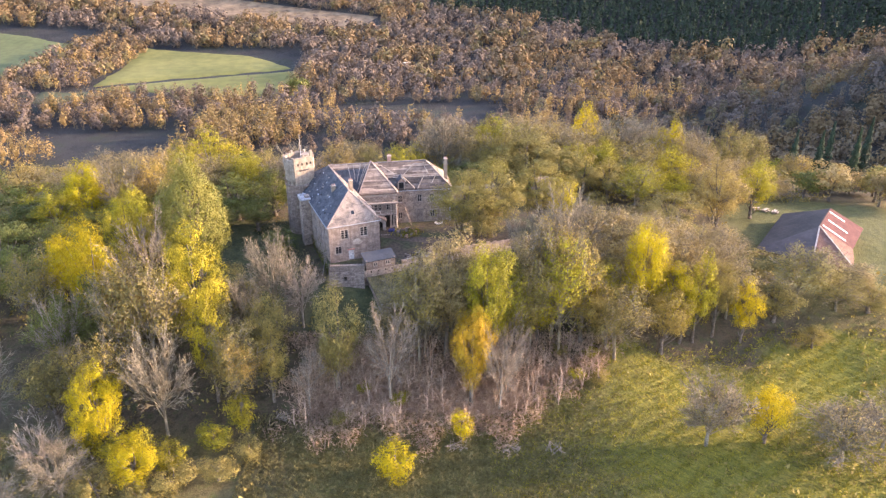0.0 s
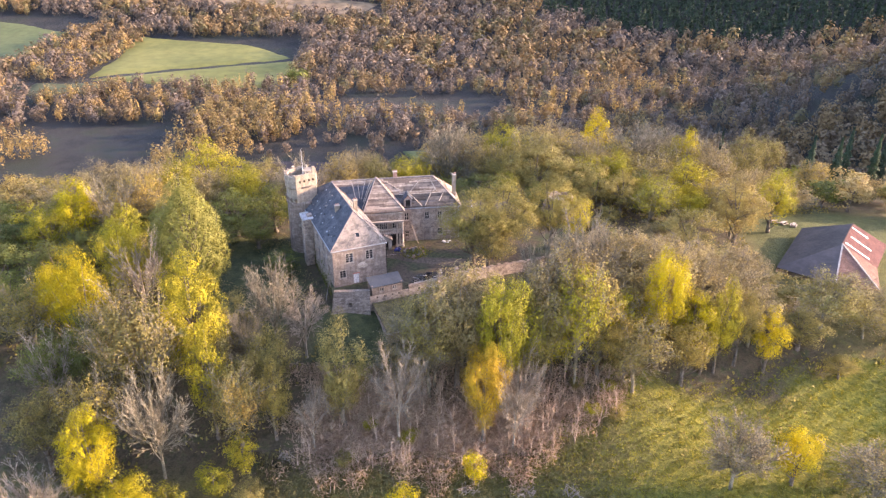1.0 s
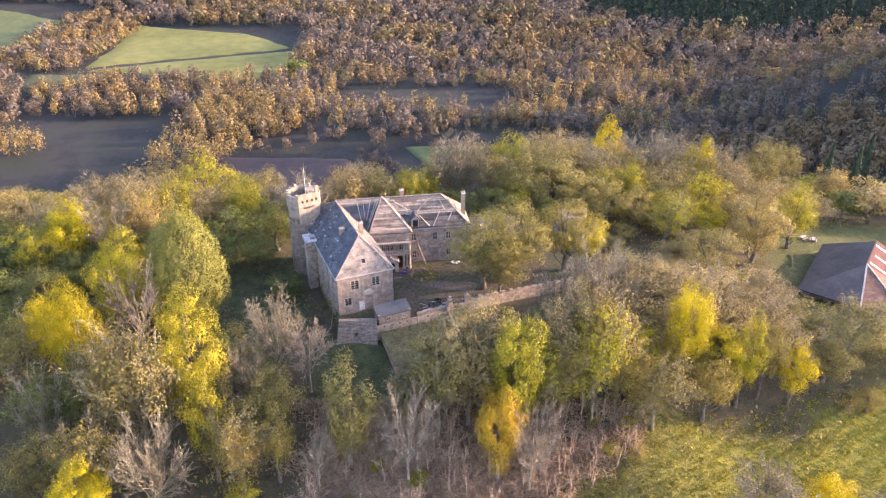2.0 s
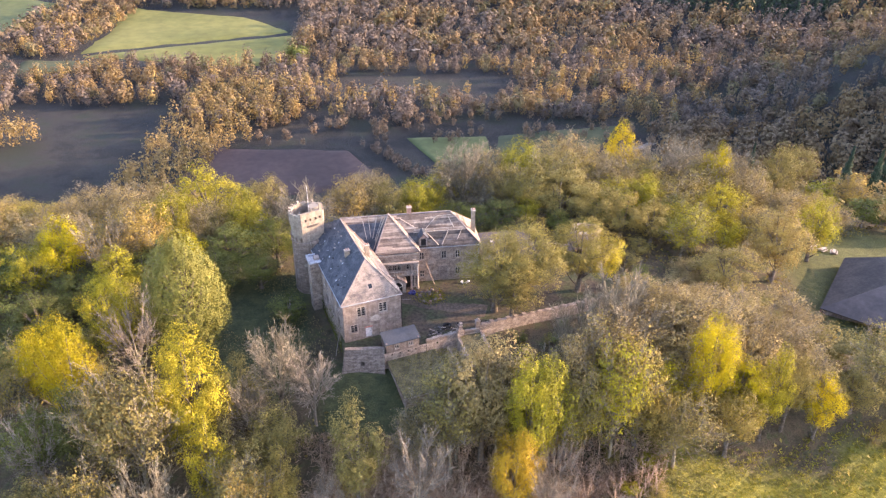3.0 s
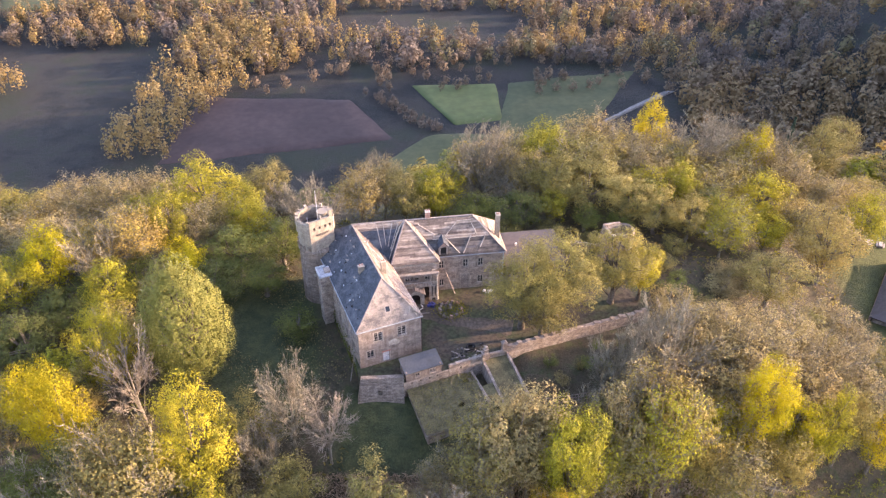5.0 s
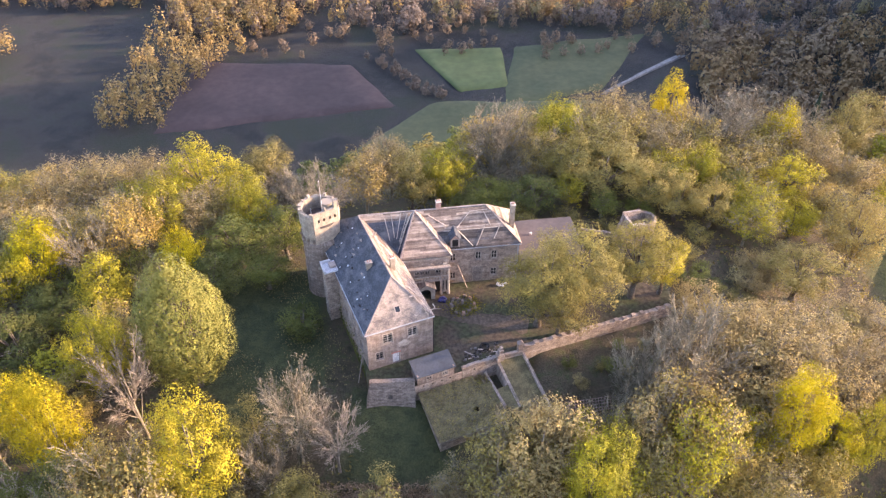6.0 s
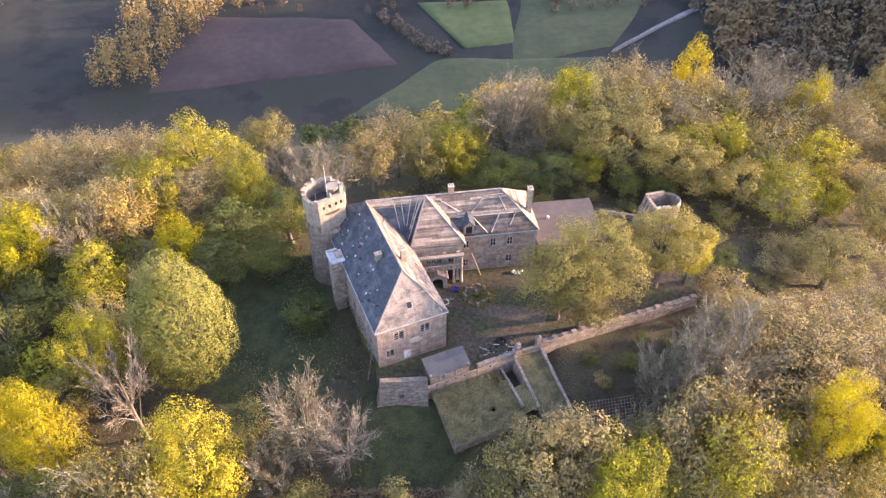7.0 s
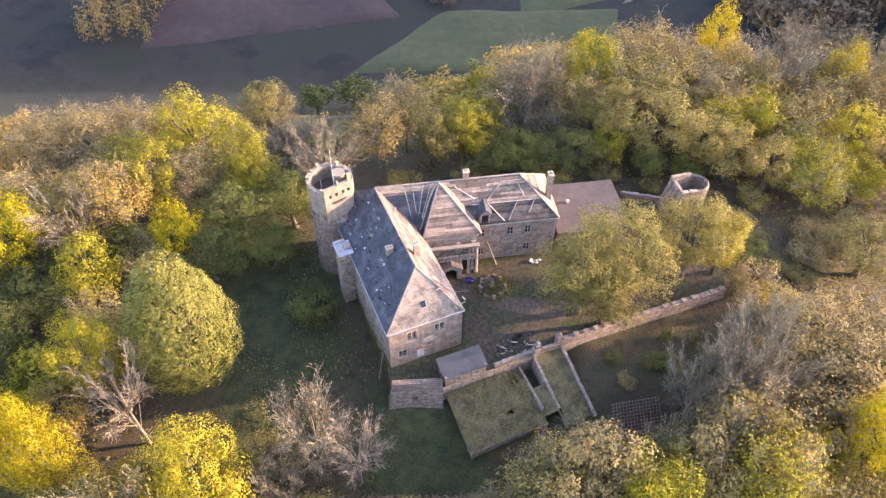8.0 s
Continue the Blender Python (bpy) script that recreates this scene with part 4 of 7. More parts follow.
for k in range(7):
    s = 0.25 + k * 0.1
    a = Vector(along(pl, bl, s))
    b = Vector(along(pl, APEX, 0.55 + 0.06 * k)).lerp(Vector(along(bl, APEX, 0.6 + 0.05 * k)), 0.5)
    part("rafter", beam_mesh("rafter", TIMBER, a + Vector((-0.1, 0, 0.2)), b + Vector((-0.1, 0, 0.22)), 0.13, 0.1), pav, "pale bare rafter")
pav_holes = [(2.2, 2.95, 4.2, 5.8), (3.15, 3.9, 4.2, 5.8), (4.1, 4.85, 4.2, 5.8), (6.0, 7.2, 4.3, 5.8), (0.5, 1.4, 4.3, 5.8), (5.7, 6.6, 0.0, 2.8)]
part("wall", wall_mesh("wall", STONE, 8.4, -1.0, 8.4, 0.6, pav_holes), pav).matrix_basis = PM
part("wall", wall_mesh("wall", STONE, 3.2, -1.0, 8.4, 0.6), pav).matrix_basis = at_wall(-11.1, 160.35, 99)
for h in pav_holes[:5]:
    window(pav, PM, *h, 2, 2)
part("doorway", box_mesh("doorway", DARK, 5.7, 6.6, 0.35, 0.42, 0, 2.8), pav, "dark open doorway").matrix_basis = PM
part("cornice", box_mesh("cornice", TIMBER, -0.2, 8.6, -0.3, -0.004, 7.9, 8.35, bevel=0.03), pav, "pale stone cornice").matrix_basis = PM
part("string_course", box_mesh("string_course", TIMBER, 1.9, 7.6, -0.18, -0.004, 3.5, 3.75, bevel=0.03), pav).matrix_basis = PM
part("balcony_front", box_mesh("balcony_front", STONE, 1.9, 5.2, -0.3, -0.19, 3.0, 4.05, bevel=0.03), pav, "carved stone balcony front").matrix_basis = PM
for x in (1.7, 5.3, 7.7):
    bm = bmesh.new()
    box(bm, x - 0.3, x + 0.3, -0.35, -0.01, -0.3, 0.3)
    box(bm, x - 0.22, x + 0.22, -0.28, -0.01, 0.3, 6.4)
    box(bm, x - 0.3, x + 0.3, -0.36, -0.01, 6.4, 6.8)
    part("pilaster", finish("pilaster", bm, TIMBER if x > 7 else STONE), pav).matrix_basis = PM
for x in (6.95, 8.25, 0.35):
    bm = bmesh.new()
    for r1, r2, z0, z1 in ((0.34, 0.34, 0.0, 0.5), (0.26, 0.21, 0.5, 5.7), (0.22, 0.36, 5.7, 6.1)):
        bmesh.ops.create_cone(bm, cap_ends=True, segments=12, radius1=r1, radius2=r2, depth=z1 - z0, matrix=Matrix.Translation((x, -0.75, (z0 + z1) / 2)))
    part("column", finish("column", bm, DRESSED if x < 8 else FRAME_GREY), pav, "pale stone column").matrix_basis = PM
part("entablature", box_mesh("entablature", DRESSED, 0.0, 8.6, -1.05, -0.31, 6.12, 6.55, bevel=0.03), pav, "weathered stone beam over the columns").matrix_basis = PM
part("gallery_floor", box_mesh("gallery_floor", DRESSED, 1.5, 8.5, -1.0, -0.31, 3.35, 3.6, bevel=0.02), pav).matrix_basis = PM
part("hand_rail", box_mesh("hand_rail", FRAME_GREY, 1.6, 8.4, -0.98, -0.82, 4.4, 4.54, bevel=0.02), pav).matrix_basis = PM
for k in range(13):
    x = 1.7 + k * 0.55
    part("baluster", box_mesh("baluster", FRAME_GREY, x - 0.07, x + 0.07, -0.96, -0.84, 3.604, 4.396, bevel=0.02), pav).matrix_basis = PM
# Flat dark panel on the wall face stands in for shade under the gallery.
part("shade_panel", box_mesh("shade_panel", DARK, 0.8, 8.2, -0.06, -0.012, 0.0, 3.3), pav, "dark panel for the shade under the gallery").matrix_basis = PM
# porch: arch of voussoirs under a small gable
po = new("porch")
po.parent = pav
po.matrix_basis = PM @ pose(3.9, -2.0, 0)
bm = bmesh.new()
outer = [(-1.7, 0), (-1.7, 2.4), (0, 3.5), (1.7, 2.4), (1.7, 0)]
inner = [(0.95 * math.cos(a), 1.5 + 0.95 * math.sin(a)) for a in np.linspace(0, math.pi, 9)]
ring = [(0.95, 0)] + inner + [(-0.95, 0)]
loop = outer + ring
f = bm.faces.new([bm.verts.new((x, 0, z)) for x, z in loop])
ret = bmesh.ops.extrude_face_region(bm, geom=[f])
for el in ret["geom"]:
    if isinstance(el, bmesh.types.BMVert):
        el.co.y += 0.45
bmesh.ops.triangulate(bm, faces=[f for f in bm.faces if len(f.verts) > 4])
part("arch", finish("arch", bm, TIMBER), po, "pale stone porch arch with small gable")
for sx in (-1, 1):
    part("side_wall", box_mesh("side_wall", STONE, sx * 1.45 - 0.25, sx * 1.45 + 0.25, 0.46, 1.98, 0, 2.4), po)
    part("roof", slab_mesh("roof", BOARDS, ((sx * 1.95, -0.15, 2.4), (0, -0.15, 3.65), (0, 1.98, 3.65), (sx * 1.95, 1.98, 2.4)), 0.1), po)
part("inside", box_mesh("inside", DARK, -0.95, 0.95, 1.5, 1.55, 0, 2.4), po, "dark open porch inside")

# round tower with a flared, battlemented top; its sunny quarter is a flat wall
tower = thing("tower", "round stone tower with plastered battlemented top", "tower", pose(-34.3, 164.6, 0))


def ring_mesh(name, material, profile, a0=0.0, a1=360.0, seg=48):
    """A wall of revolution between two angles: (radius, z) points round its section, UV in metres."""
    bm = bmesh.new()
    uvl = bm.loops.layers.uv.new("UVMap")
    full = a1 - a0 >= 359.9
    n = seg if full else seg + 1
    rows = []
    for i in range(n):
        a = radians(lerp(a0, a1, i / seg))
        rows.append([bm.verts.new((r * math.cos(a), r * math.sin(a), z)) for r, z in profile])
    for i in range(seg):
        p, q = rows[i], rows[(i + 1) % n]
        for k in range(len(profile)):
            j = (k + 1) % len(profile)
            f = bm.faces.new((p[k], q[k], q[j], p[j]))
            for lp, (ii, kk) in zip(f.loops, ((i, k), (i + 1, k), (i + 1, j), (i, j))):
                lp[uvl].uv = (radians(lerp(a0, a1, ii / seg)) * 3.6, profile[kk][1] + profile[kk][0] * 0.5)
    if not full:
        bm.faces.new(rows[0])
        bm.faces.new(rows[-1][::-1])
    return finish(name, bm, material)


part("shaft", ring_mesh("shaft", TOWER_STONE, ((3.75, -6.0), (3.5, 9.4), (3.68, 9.6), (3.68, 9.9), (3.45, 10.0), (2.6, 10.0), (2.6, -6.0))), tower, "weathered rubble shaft")
C0, C1 = -97.0, -12.0
part("drum", ring_mesh("drum", CREAM, ((3.42, 10.004), (3.42, 13.2), (3.62, 13.5), (3.62, 16.2), (3.0, 16.2), (3.0, 10.004)), C1, 360 + C0, 40), tower, "cream plastered drum with rain stains")
ca, cb = [Vector((3.62 * math.cos(radians(a)), 3.62 * math.sin(radians(a)), 0)) for a in (C0, C1)]
chord = (cb - ca).length
cang = math.degrees(math.atan2((cb - ca).y, (cb - ca).x))
flat_holes = [(chord * k - 0.22, chord * k + 0.22, 14.6, 15.3) for k in (0.2, 0.42, 0.66, 0.86)]
fw = part("flat_wall", wall_mesh("flat_wall", CREAM, chord, 10.0, 16.6, 0.5, flat_holes), tower, "smooth sunlit cream plaster wall")
fw.matrix_basis = Matrix.Translation(ca) @ pose(0, 0, 0, 0, 0, cang)
for h in flat_holes:
    part("slit_back", box_mesh("slit_back", DARK, h[0], h[1], 0.42, 0.46, h[2], h[3]), tower, "small dark square opening").matrix_basis = fw.matrix_basis
part("floor", ring_mesh("floor", FELT, ((2.998, 13.4), (2.998, 13.7), (0.02, 13.7), (0.02, 13.4))), tower, "dark felt platform")
for k in range(11):
    a = C1 + 9 + k * 25.5
    part("merlon", ring_mesh("merlon", CREAM, ((3.62, 16.204), (3.62, 16.2 + 0.36 + 0.2 * math.sin(k * 2.7)), (3.15, 16.2 + 0.3 + 0.2 * math.sin(k * 2.7)), (3.15, 16.204)), a, a + 9 + 3 * math.sin(k * 1.9), 4), tower)
for k in range(14):
    a = C1 + 6 + k * 20
    part("corbel", ring_mesh("corbel", TOWER_STONE, ((3.42, 9.95), (3.8, 10.9), (3.8, 11.1), (3.42, 11.1)), a, a + 5, 2), tower)
part("merlon", box_mesh("merlon", CREAM, chord * 0.5 - 0.1, chord * 0.5 + 0.2, 0, 0.4, 16.604, 17.3), tower).matrix_basis = fw.matrix_basis
part("merlon", box_mesh("merlon", CREAM, chord - 0.7, chord - 0.05, 0, 0.4, 16.604, 18.0), tower).matrix_basis = fw.matrix_basis
bm = bmesh.new()
bmesh.ops.create_cone(bm, cap_ends=True, segments=20, radius1=1.05, radius2=1.05, depth=2.7, matrix=Matrix.Translation((1.3, 1.2, 15.05)))
part("stair_head", finish("stair_head", bm, CREAM), tower, "small round stair head")
bm = bmesh.new()
bmesh.ops.create_cone(bm, cap_ends=True, segments=8, radius1=0.06, radius2=0.035, depth=8.0, matrix=Matrix.Translation((0.6, 0.0, 17.7)))
part("flagpole", finish("flagpole", bm, WHITE), tower, "thin pale flagpole")
part("post", box_mesh("post", WHITE, -1.6, -1.5, 0.5, 0.6, 13.7, 15.3), tower)

# flat-roofed annexe at the east end
fl = thing("flat_roofed_annexe", "low annexe with brown felt flat roof", "annexe", at_wall(2.75, 164.6, MA))
part("wall", wall_mesh("wall", STONE, 12.2, -2.0, 4.0, 0.5, [(1.2, 2.2, 1.6, 3.0), (4.0, 5.2, 1.6, 3.0)]), fl)
part("wall", wall_mesh("wall", STONE, 11.0, -2.0, 4.0, 0.5), fl).matrix_basis = pose(12.2, 0.004, 0, 0, 0, 90)
part("wall", wall_mesh("wall", STONE, 11.2, -2.0, 4.0, 0.5), fl).matrix_basis = pose(11.69, 11.0, 0, 0, 0, 180)
part("flat_roof", box_mesh("flat_roof", FELT, -0.25, 12.5, -0.5, 11.4, 4.004, 4.3, bevel=0.04), fl, "brown felt flat roof")
part("fascia", box_mesh("fascia", TIMBER, 2.0, 6.5, -0.56, -0.504, 3.95, 4.32), fl)
for x0 in (1.2, 4.0):
    part("window_pane", box_mesh("window_pane", GLASS, x0, x0 + 1.1, 0.2, 0.23, 1.6, 3.0), fl)
bm = bmesh.new()
bmesh.ops.create_cone(bm, cap_ends=True, segments=10, radius1=0.2, radius2=0.26, depth=0.5, matrix=Matrix.Translation((3.2, 6.6, 4.56)))
part("vent", finish("vent", bm, WHITE), fl, "white roof vent")

# the court: an earth terrace held by walls
COURT_RIM = [(-24.3, 136.9), (-16.75, 137.2), (-2.0, 143.3), (1.2, 144.4), (29.2, 154.6), (33.5, 172.5), (16.0, 178.0), (2.0, 175.0), (-22.0, 171.0), (-28.0, 155.0)]
bm = bmesh.new()
top = [bm.verts.new((x, y, 0.0)) for x, y in COURT_RIM]
bot = [bm.verts.new((x, y, -7.5)) for x, y in COURT_RIM]
bm.faces.new(top)
for i in range(len(top)):
    j = (i + 1) % len(top)
    bm.faces.new((top[j], top[i], bot[i], bot[j]))
bmesh.ops.triangulate(bm, faces=[f for f in bm.faces if len(f.verts) > 4])
tagged(new("court", finish("court", bm, COURT)), "worn earth and grass courtyard terrace", "courtyard", kind="structure")


def track(name, label, material, pts, widths, z=0.03):
    """A strip of worn ground with a wavy edge."""
    rr = random.Random(9)
    P = [Vector((*p, z)) for p in pts]
    bm = bmesh.new()
    rows = []
    n = len(P)
    for i in range((n - 1) * 6 + 1):
        k = min(i // 6, n - 2)
        f = i / 6 - k
        c = P[k].lerp(P[k + 1], f)
        d = (P[k + 1] - P[k]).normalized()
        s = Vector((-d.y, d.x, 0)) * lerp(widths[k], widths[k + 1], f)
        rows.append((bm.verts.new(c + s * rr.uniform(0.8, 1.1)), bm.verts.new(c - s * rr.uniform(0.8, 1.1))))
    for a, b in zip(rows, rows[1:]):
        bm.faces.new((a[0], a[1], b[1], b[0]))
    return tagged(new(name, finish(name, bm, material)), label, "path", kind="structure")


track("court_path", "bare trodden earth path across the court", GRAVEL, [(-16.0, 156.5), (-12.5, 155.0), (-8.0, 153.0), (-3.0, 152.2), (3.0, 151.0)], [1.8, 1.9, 1.6, 1.7, 2.4])

# curtain walls: straight stretches of wall, each with its coping
def curtain(label, x, y, angle, length, z0, z1, thick=0.7, batter=0.0, material=STONE, merlons=0, holes=(), splay=0.0):
    c = thing("curtain_wall", label, "wall", at_wall(x, y, angle), kind="")
    part("wall", wall_mesh("wall", material, length, z0, z1, thick, holes, batter, splay), c)
    for h in holes:
        part("hole_back", box_mesh("hole_back", DARK, h[0], h[1], 0.4, 0.45, h[2], h[3]), c, "small dark opening")
    rr = random.Random(int(length * 10))
    if merlons < 0:
        return c
    if merlons:
        for k in range(merlons):
            a = length * (k + 0.25) / merlons
            part("merlon", box_mesh("merlon", STONE, a, a + length / merlons * 0.45, 0.05, thick - 0.05, z1 + 0.004, z1 + rr.uniform(0.12, 0.4), bevel=0.04), c)
    else:
        n = max(3, int(length / 1.1))
        for k in range(n):
            a, b = length * k / n, length * (k + 1) / n
            part("coping_stone", box_mesh("coping_stone", DRESSED if k % 3 else STONE, a + rr.uniform(0.01, 0.2), b - rr.uniform(0.01, 0.2), rr.uniform(-0.05, 0.12), thick - rr.uniform(-0.05, 0.12), z1 + 0.004, z1 + rr.uniform(0.06, 0.3), bevel=0.04), c)
    return c


curtain("battered stone retaining wall above the moat", -24.0, 136.75, 3.5, 7.3, -7.0, 1.2, 0.8, 0.3, COURSED, -1, ((2.9, 3.6, -1.9, -1.1),), 0.16)
curtain("stone retaining wall under the shed", -16.75, 137.05, WA, 8.4, -4.0, -0.06, 0.6, 0.0, STONE, -1, ((1.4, 1.75, -0.85, -0.4), (3.0, 3.35, -0.85, -0.4), (4.6, 4.95, -0.85, -0.4), (6.1, 6.45, -0.85, -0.4)))
curtain("stone retaining wall beside a heap of rubble", -8.9, 140.35, WA, 7.8, -4.0, 0.65, 0.6, 0.0, STONE, 0, ((2.0, 2.4, -0.7, -0.2),))
curtain("low wall closing the court gate", -1.6, 143.4, 18.0, 3.2, -4.0, 0.5, 0.6)
curtain("crenellated stone curtain wall of the court", 1.4, 144.5, 20.0, 29.6, -4.0, 1.2, 0.8, 0.04, STONE, 17)
curtain("low ruined wall behind the court", 16.0, 177.6, -12.0, 11.0, -4.0, 0.9, 0.6)

pier = thing("gate_pier", "pale weathered stone gate pier", "pier", at_wall(0.9, 144.7, 20.0))
part("shaft", wall_block("shaft", RENDERED, 0.8, 0.8, -4.0, 2.3), pier)
bm = bmesh.new()
bmesh.ops.create_cone(bm, cap_ends=True, segments=4, radius1=0.72, radius2=0.1, depth=0.5, matrix=Matrix.Translation((0, 0, 2.556)) @ Matrix.Rotation(radians(45), 4, "Z"))
part("cap", finish("cap", bm, RENDERED), pier)
stub = thing("wall_stub", "ragged broken end of a stone wall", "ruin", at_wall(-2.6, 142.9, WA))
for k, (w_, d_, h_) in enumerate(((1.2, 0.9, 1.6), (0.8, 0.8, 2.4), (0.5, 0.6, 2.9))):
    part("course", wall_block("course", STONE, w_, d_, 0.0 if k == 0 else (1.604, 2.404)[k - 1], h_), stub).location = (0.1 * k, 0.05 * k, 0)

# garden shed on the terrace
shed = thing("shed", "small rendered shed with grey sheet roof", "shed", at_wall(-16.3, 137.24, WA))
part("wall", wall_mesh("wall", RENDERED, 6.5, -0.05, 1.95, 0.25, [(1.7, 2.5, 0.55, 1.4), (4.4, 5.3, 0.6, 1.4)]), shed)
part("wall", wall_mesh("wall", RENDERED, 2.9, -0.05, 2.1, 0.25), shed).matrix_basis = pose(6.5, 0.004, 0, 0, 0, 90)
part("wall", wall_mesh("wall", RENDERED, 2.9, -0.05, 2.1, 0.25), shed).matrix_basis = pose(0, 2.904, 0, 0, 0, -90)
part("wall", wall_mesh("wall", RENDERED, 6.0, -0.05, 2.5, 0.25), shed).matrix_basis = pose(6.25, 3.1, 0, 0, 0, 180)
part("roof", slab_mesh("roof", SHEET_GREY, ((-0.2, -0.2, 1.98), (6.75, -0.2, 1.98), (6.75, 3.3, 2.7), (-0.2, 3.3, 2.7)), 0.14), shed, "plain blue-grey sheet roof")
window(shed, pose(0, 0, 0), 1.7, 2.5, 0.55, 1.4, 2, 1)
window(shed, pose(0, 0, 0), 4.4, 5.3, 0.6, 1.4, 2, 2)

# heap of rubble and scrap beside the shed
rng = random.Random(21)
heap = thing("rubble_heap", "heap of dark rubble, boards and scrap", "rubble")
for k in range(120):
    x = rng.uniform(-8.6, -2.6)
    y = 141.5 + (x + 8.5) * 0.42 + rng.triangular(0.2, 3.6, 1.4)
    s = rng.uniform(0.06, 0.17) if k % 11 else rng.uniform(0.2, 0.32)
    bm = bmesh.new()
    bmesh.ops.create_icosphere(bm, subdivisions=1, radius=s)
    for v in bm.verts:
        v.co = Vector((v.co.x * rng.uniform(0.7, 1.6), v.co.y * rng.uniform(0.7, 1.4), v.co.z * rng.uniform(0.4, 0.8)))
    ob = part("lump", finish("lump", bm, RUBBLE if rng.random() < 0.8 else DARK), heap)
    ob.location = (x, y, s * 0.3 + rng.uniform(0, 0.3))
for k in range(10):
    a = Vector((rng.uniform(-8, -3.5), rng.uniform(142.5, 145.2), rng.uniform(0.3, 0.7)))
    part("board", beam_mesh("board", OLD_WOOD if k % 3 else TIMBER, a, a + Vector((rng.uniform(-1.6, 1.6), rng.uniform(-0.8, 0.8), rng.uniform(-0.1, 0.3))), 0.16, 0.06), heap)
bm = bmesh.new()
bmesh.ops.create_cone(bm, cap_ends=False, segments=20, radius1=0.95, radius2=0.8, depth=0.5)
tyre = tagged(new("tyre", finish("tyre", bm, DARK)), "old dark tractor tyre on the rubble", "tyre")
solid = tyre.modifiers.new("wall", "SOLIDIFY")
solid.thickness = 0.28
tyre.location = (-5.0, 145.6, 0.3)

# mossy flat-roofed barn below the terrace
barn = thing("barn", "low stone barn with mossy overgrown roof", "barn", at_wall(-12.55, 128.9, WA))
part("wall", wall_mesh("wall", STONE, 11.6, -11.0, -3.55, 0.5), barn)
part("wall", wall_mesh("wall", STONE, 8.6, -11.0, -3.1, 0.5), barn).matrix_basis = pose(0, 9.0, 0, 0, 0, -90)
part("wall", wall_mesh("wall", STONE, 8.6, -11.0, -3.1, 0.5), barn).matrix_basis = pose(11.6, 0.4, 0, 0, 0, 90)
bm = bmesh.new()
n = 40
rows = [[bm.verts.new((lerp(-0.35, 11.95, i / n), lerp(-0.45, 8.9, j / n), lerp(-3.25, -1.75, j / n) + 0.14 * noise.noise(Vector((i * 0.5, j * 0.5, 3))) + 0.1 * noise.noise(Vector((i * 1.7, j * 1.7, 9))))) for i in range(n + 1)] for j in range(n + 1)]
for j in range(n):
    for i in range(n):
        if (abs(i - 25) < 2 and abs(j - 14) < 1.5) or (i == 34 and j == 22) or (i > 31 and j > 30):
            continue
        bm.faces.new((rows[j][i], rows[j][i + 1], rows[j + 1][i + 1], rows[j + 1][i]))
roof = part("roof", finish("roof", bm, MOSSY), barn, "mossy roof with small dark holes")
sol = roof.modifiers.new("thickness", "SOLIDIFY")
sol.thickness, sol.offset = 0.2, -1
part("eaves_board", box_mesh("eaves_board", TIMBER, -0.4, 12.0, -0.52, -0.45, -3.5, -3.2), barn, "pale eaves board")
part("inside", box_mesh("inside", DARK, 0.52, 11.0, 0.52, 8.4, -11.0, -4.2), barn)

# broken neighbour of the barn: open, roofless walls and a mossy ramp
ruin = thing("roofless_outbuilding", "roofless stone outbuilding beside the barn", "ruin", at_wall(-1.6, 133.9, WA))
part("wall", wall_mesh("wall", STONE, 8.0, -11.0, -2.0, 0.4), ruin).matrix_basis = pose(0.15, 1.0, 0, 0, 0, 90)
part("wall", slab_mesh("wall", STONE, ((2.15, 9.1, -0.3), (2.6, 9.1, -0.3), (2.6, 0.4, -2.6), (2.15, 0.4, -2.6)), 6.5), ruin)
part("leaning_door", box_mesh("leaning_door", OLD_WOOD, 0.3, 1.9, 3.0, 3.1, -4.6, -2.4), ruin, "grey leaning boards")
part("fallen_roof", slab_mesh("fallen_roof", MOSSY, ((-0.5, 0.2, -3.0), (2.3, 0.2, -2.75), (2.3, 4.6, -1.75), (-0.5, 4.6, -2.15)), 0.25), ruin, "mossy fallen roof over the lower end")
ramp_ob = thing("mossy_ramp", "mossy sloping roof slab beside a wall", "roof slab", at_wall(1.6, 135.1, WA))
part("slab", slab_mesh("slab", MOSSY, ((-0.8, -2.0, -3.3), (3.3, -2.0, -3.4), (3.3, 9.0, -0.3), (-0.8, 9.0, -0.3)), 0.5), ramp_ob)
part("support", box_mesh("support", STONE, -0.75, 3.2, -1.8, 8.9, -11.0, -4.1), ramp_ob)
part("kerb", slab_mesh("kerb", STONE, ((3.304, -2.4, -3.1), (3.75, -2.4, -3.1), (3.75, 9.0, 0.3), (3.304, 9.0, 0.3)), 0.7), ramp_ob)

# lattice of old greenhouse frames on the slope
lat = thing("greenhouse_frames", "collapsed rusty lattice of greenhouse frames", "lattice", pose(8.6, 130.6, float(land(9, 130.6)) + 0.45, math.degrees(math.atan2(float(land(11, 137) - land(11, 130.6)), 6.4)), 0, 8.0))
RUST = plain("rust", (0.22, 0.14, 0.11), (0.34, 0.24, 0.19), 1.0, 0.9, 0.3)
for k in range(15):
    part("bar", beam_mesh("bar", RUST, (k * 0.5, 0, 0.05 * (k % 3)), (k * 0.5 + 0.4, 6.0, 0.5 + 0.05 * (k % 2)), 0.09, 0.07), lat)
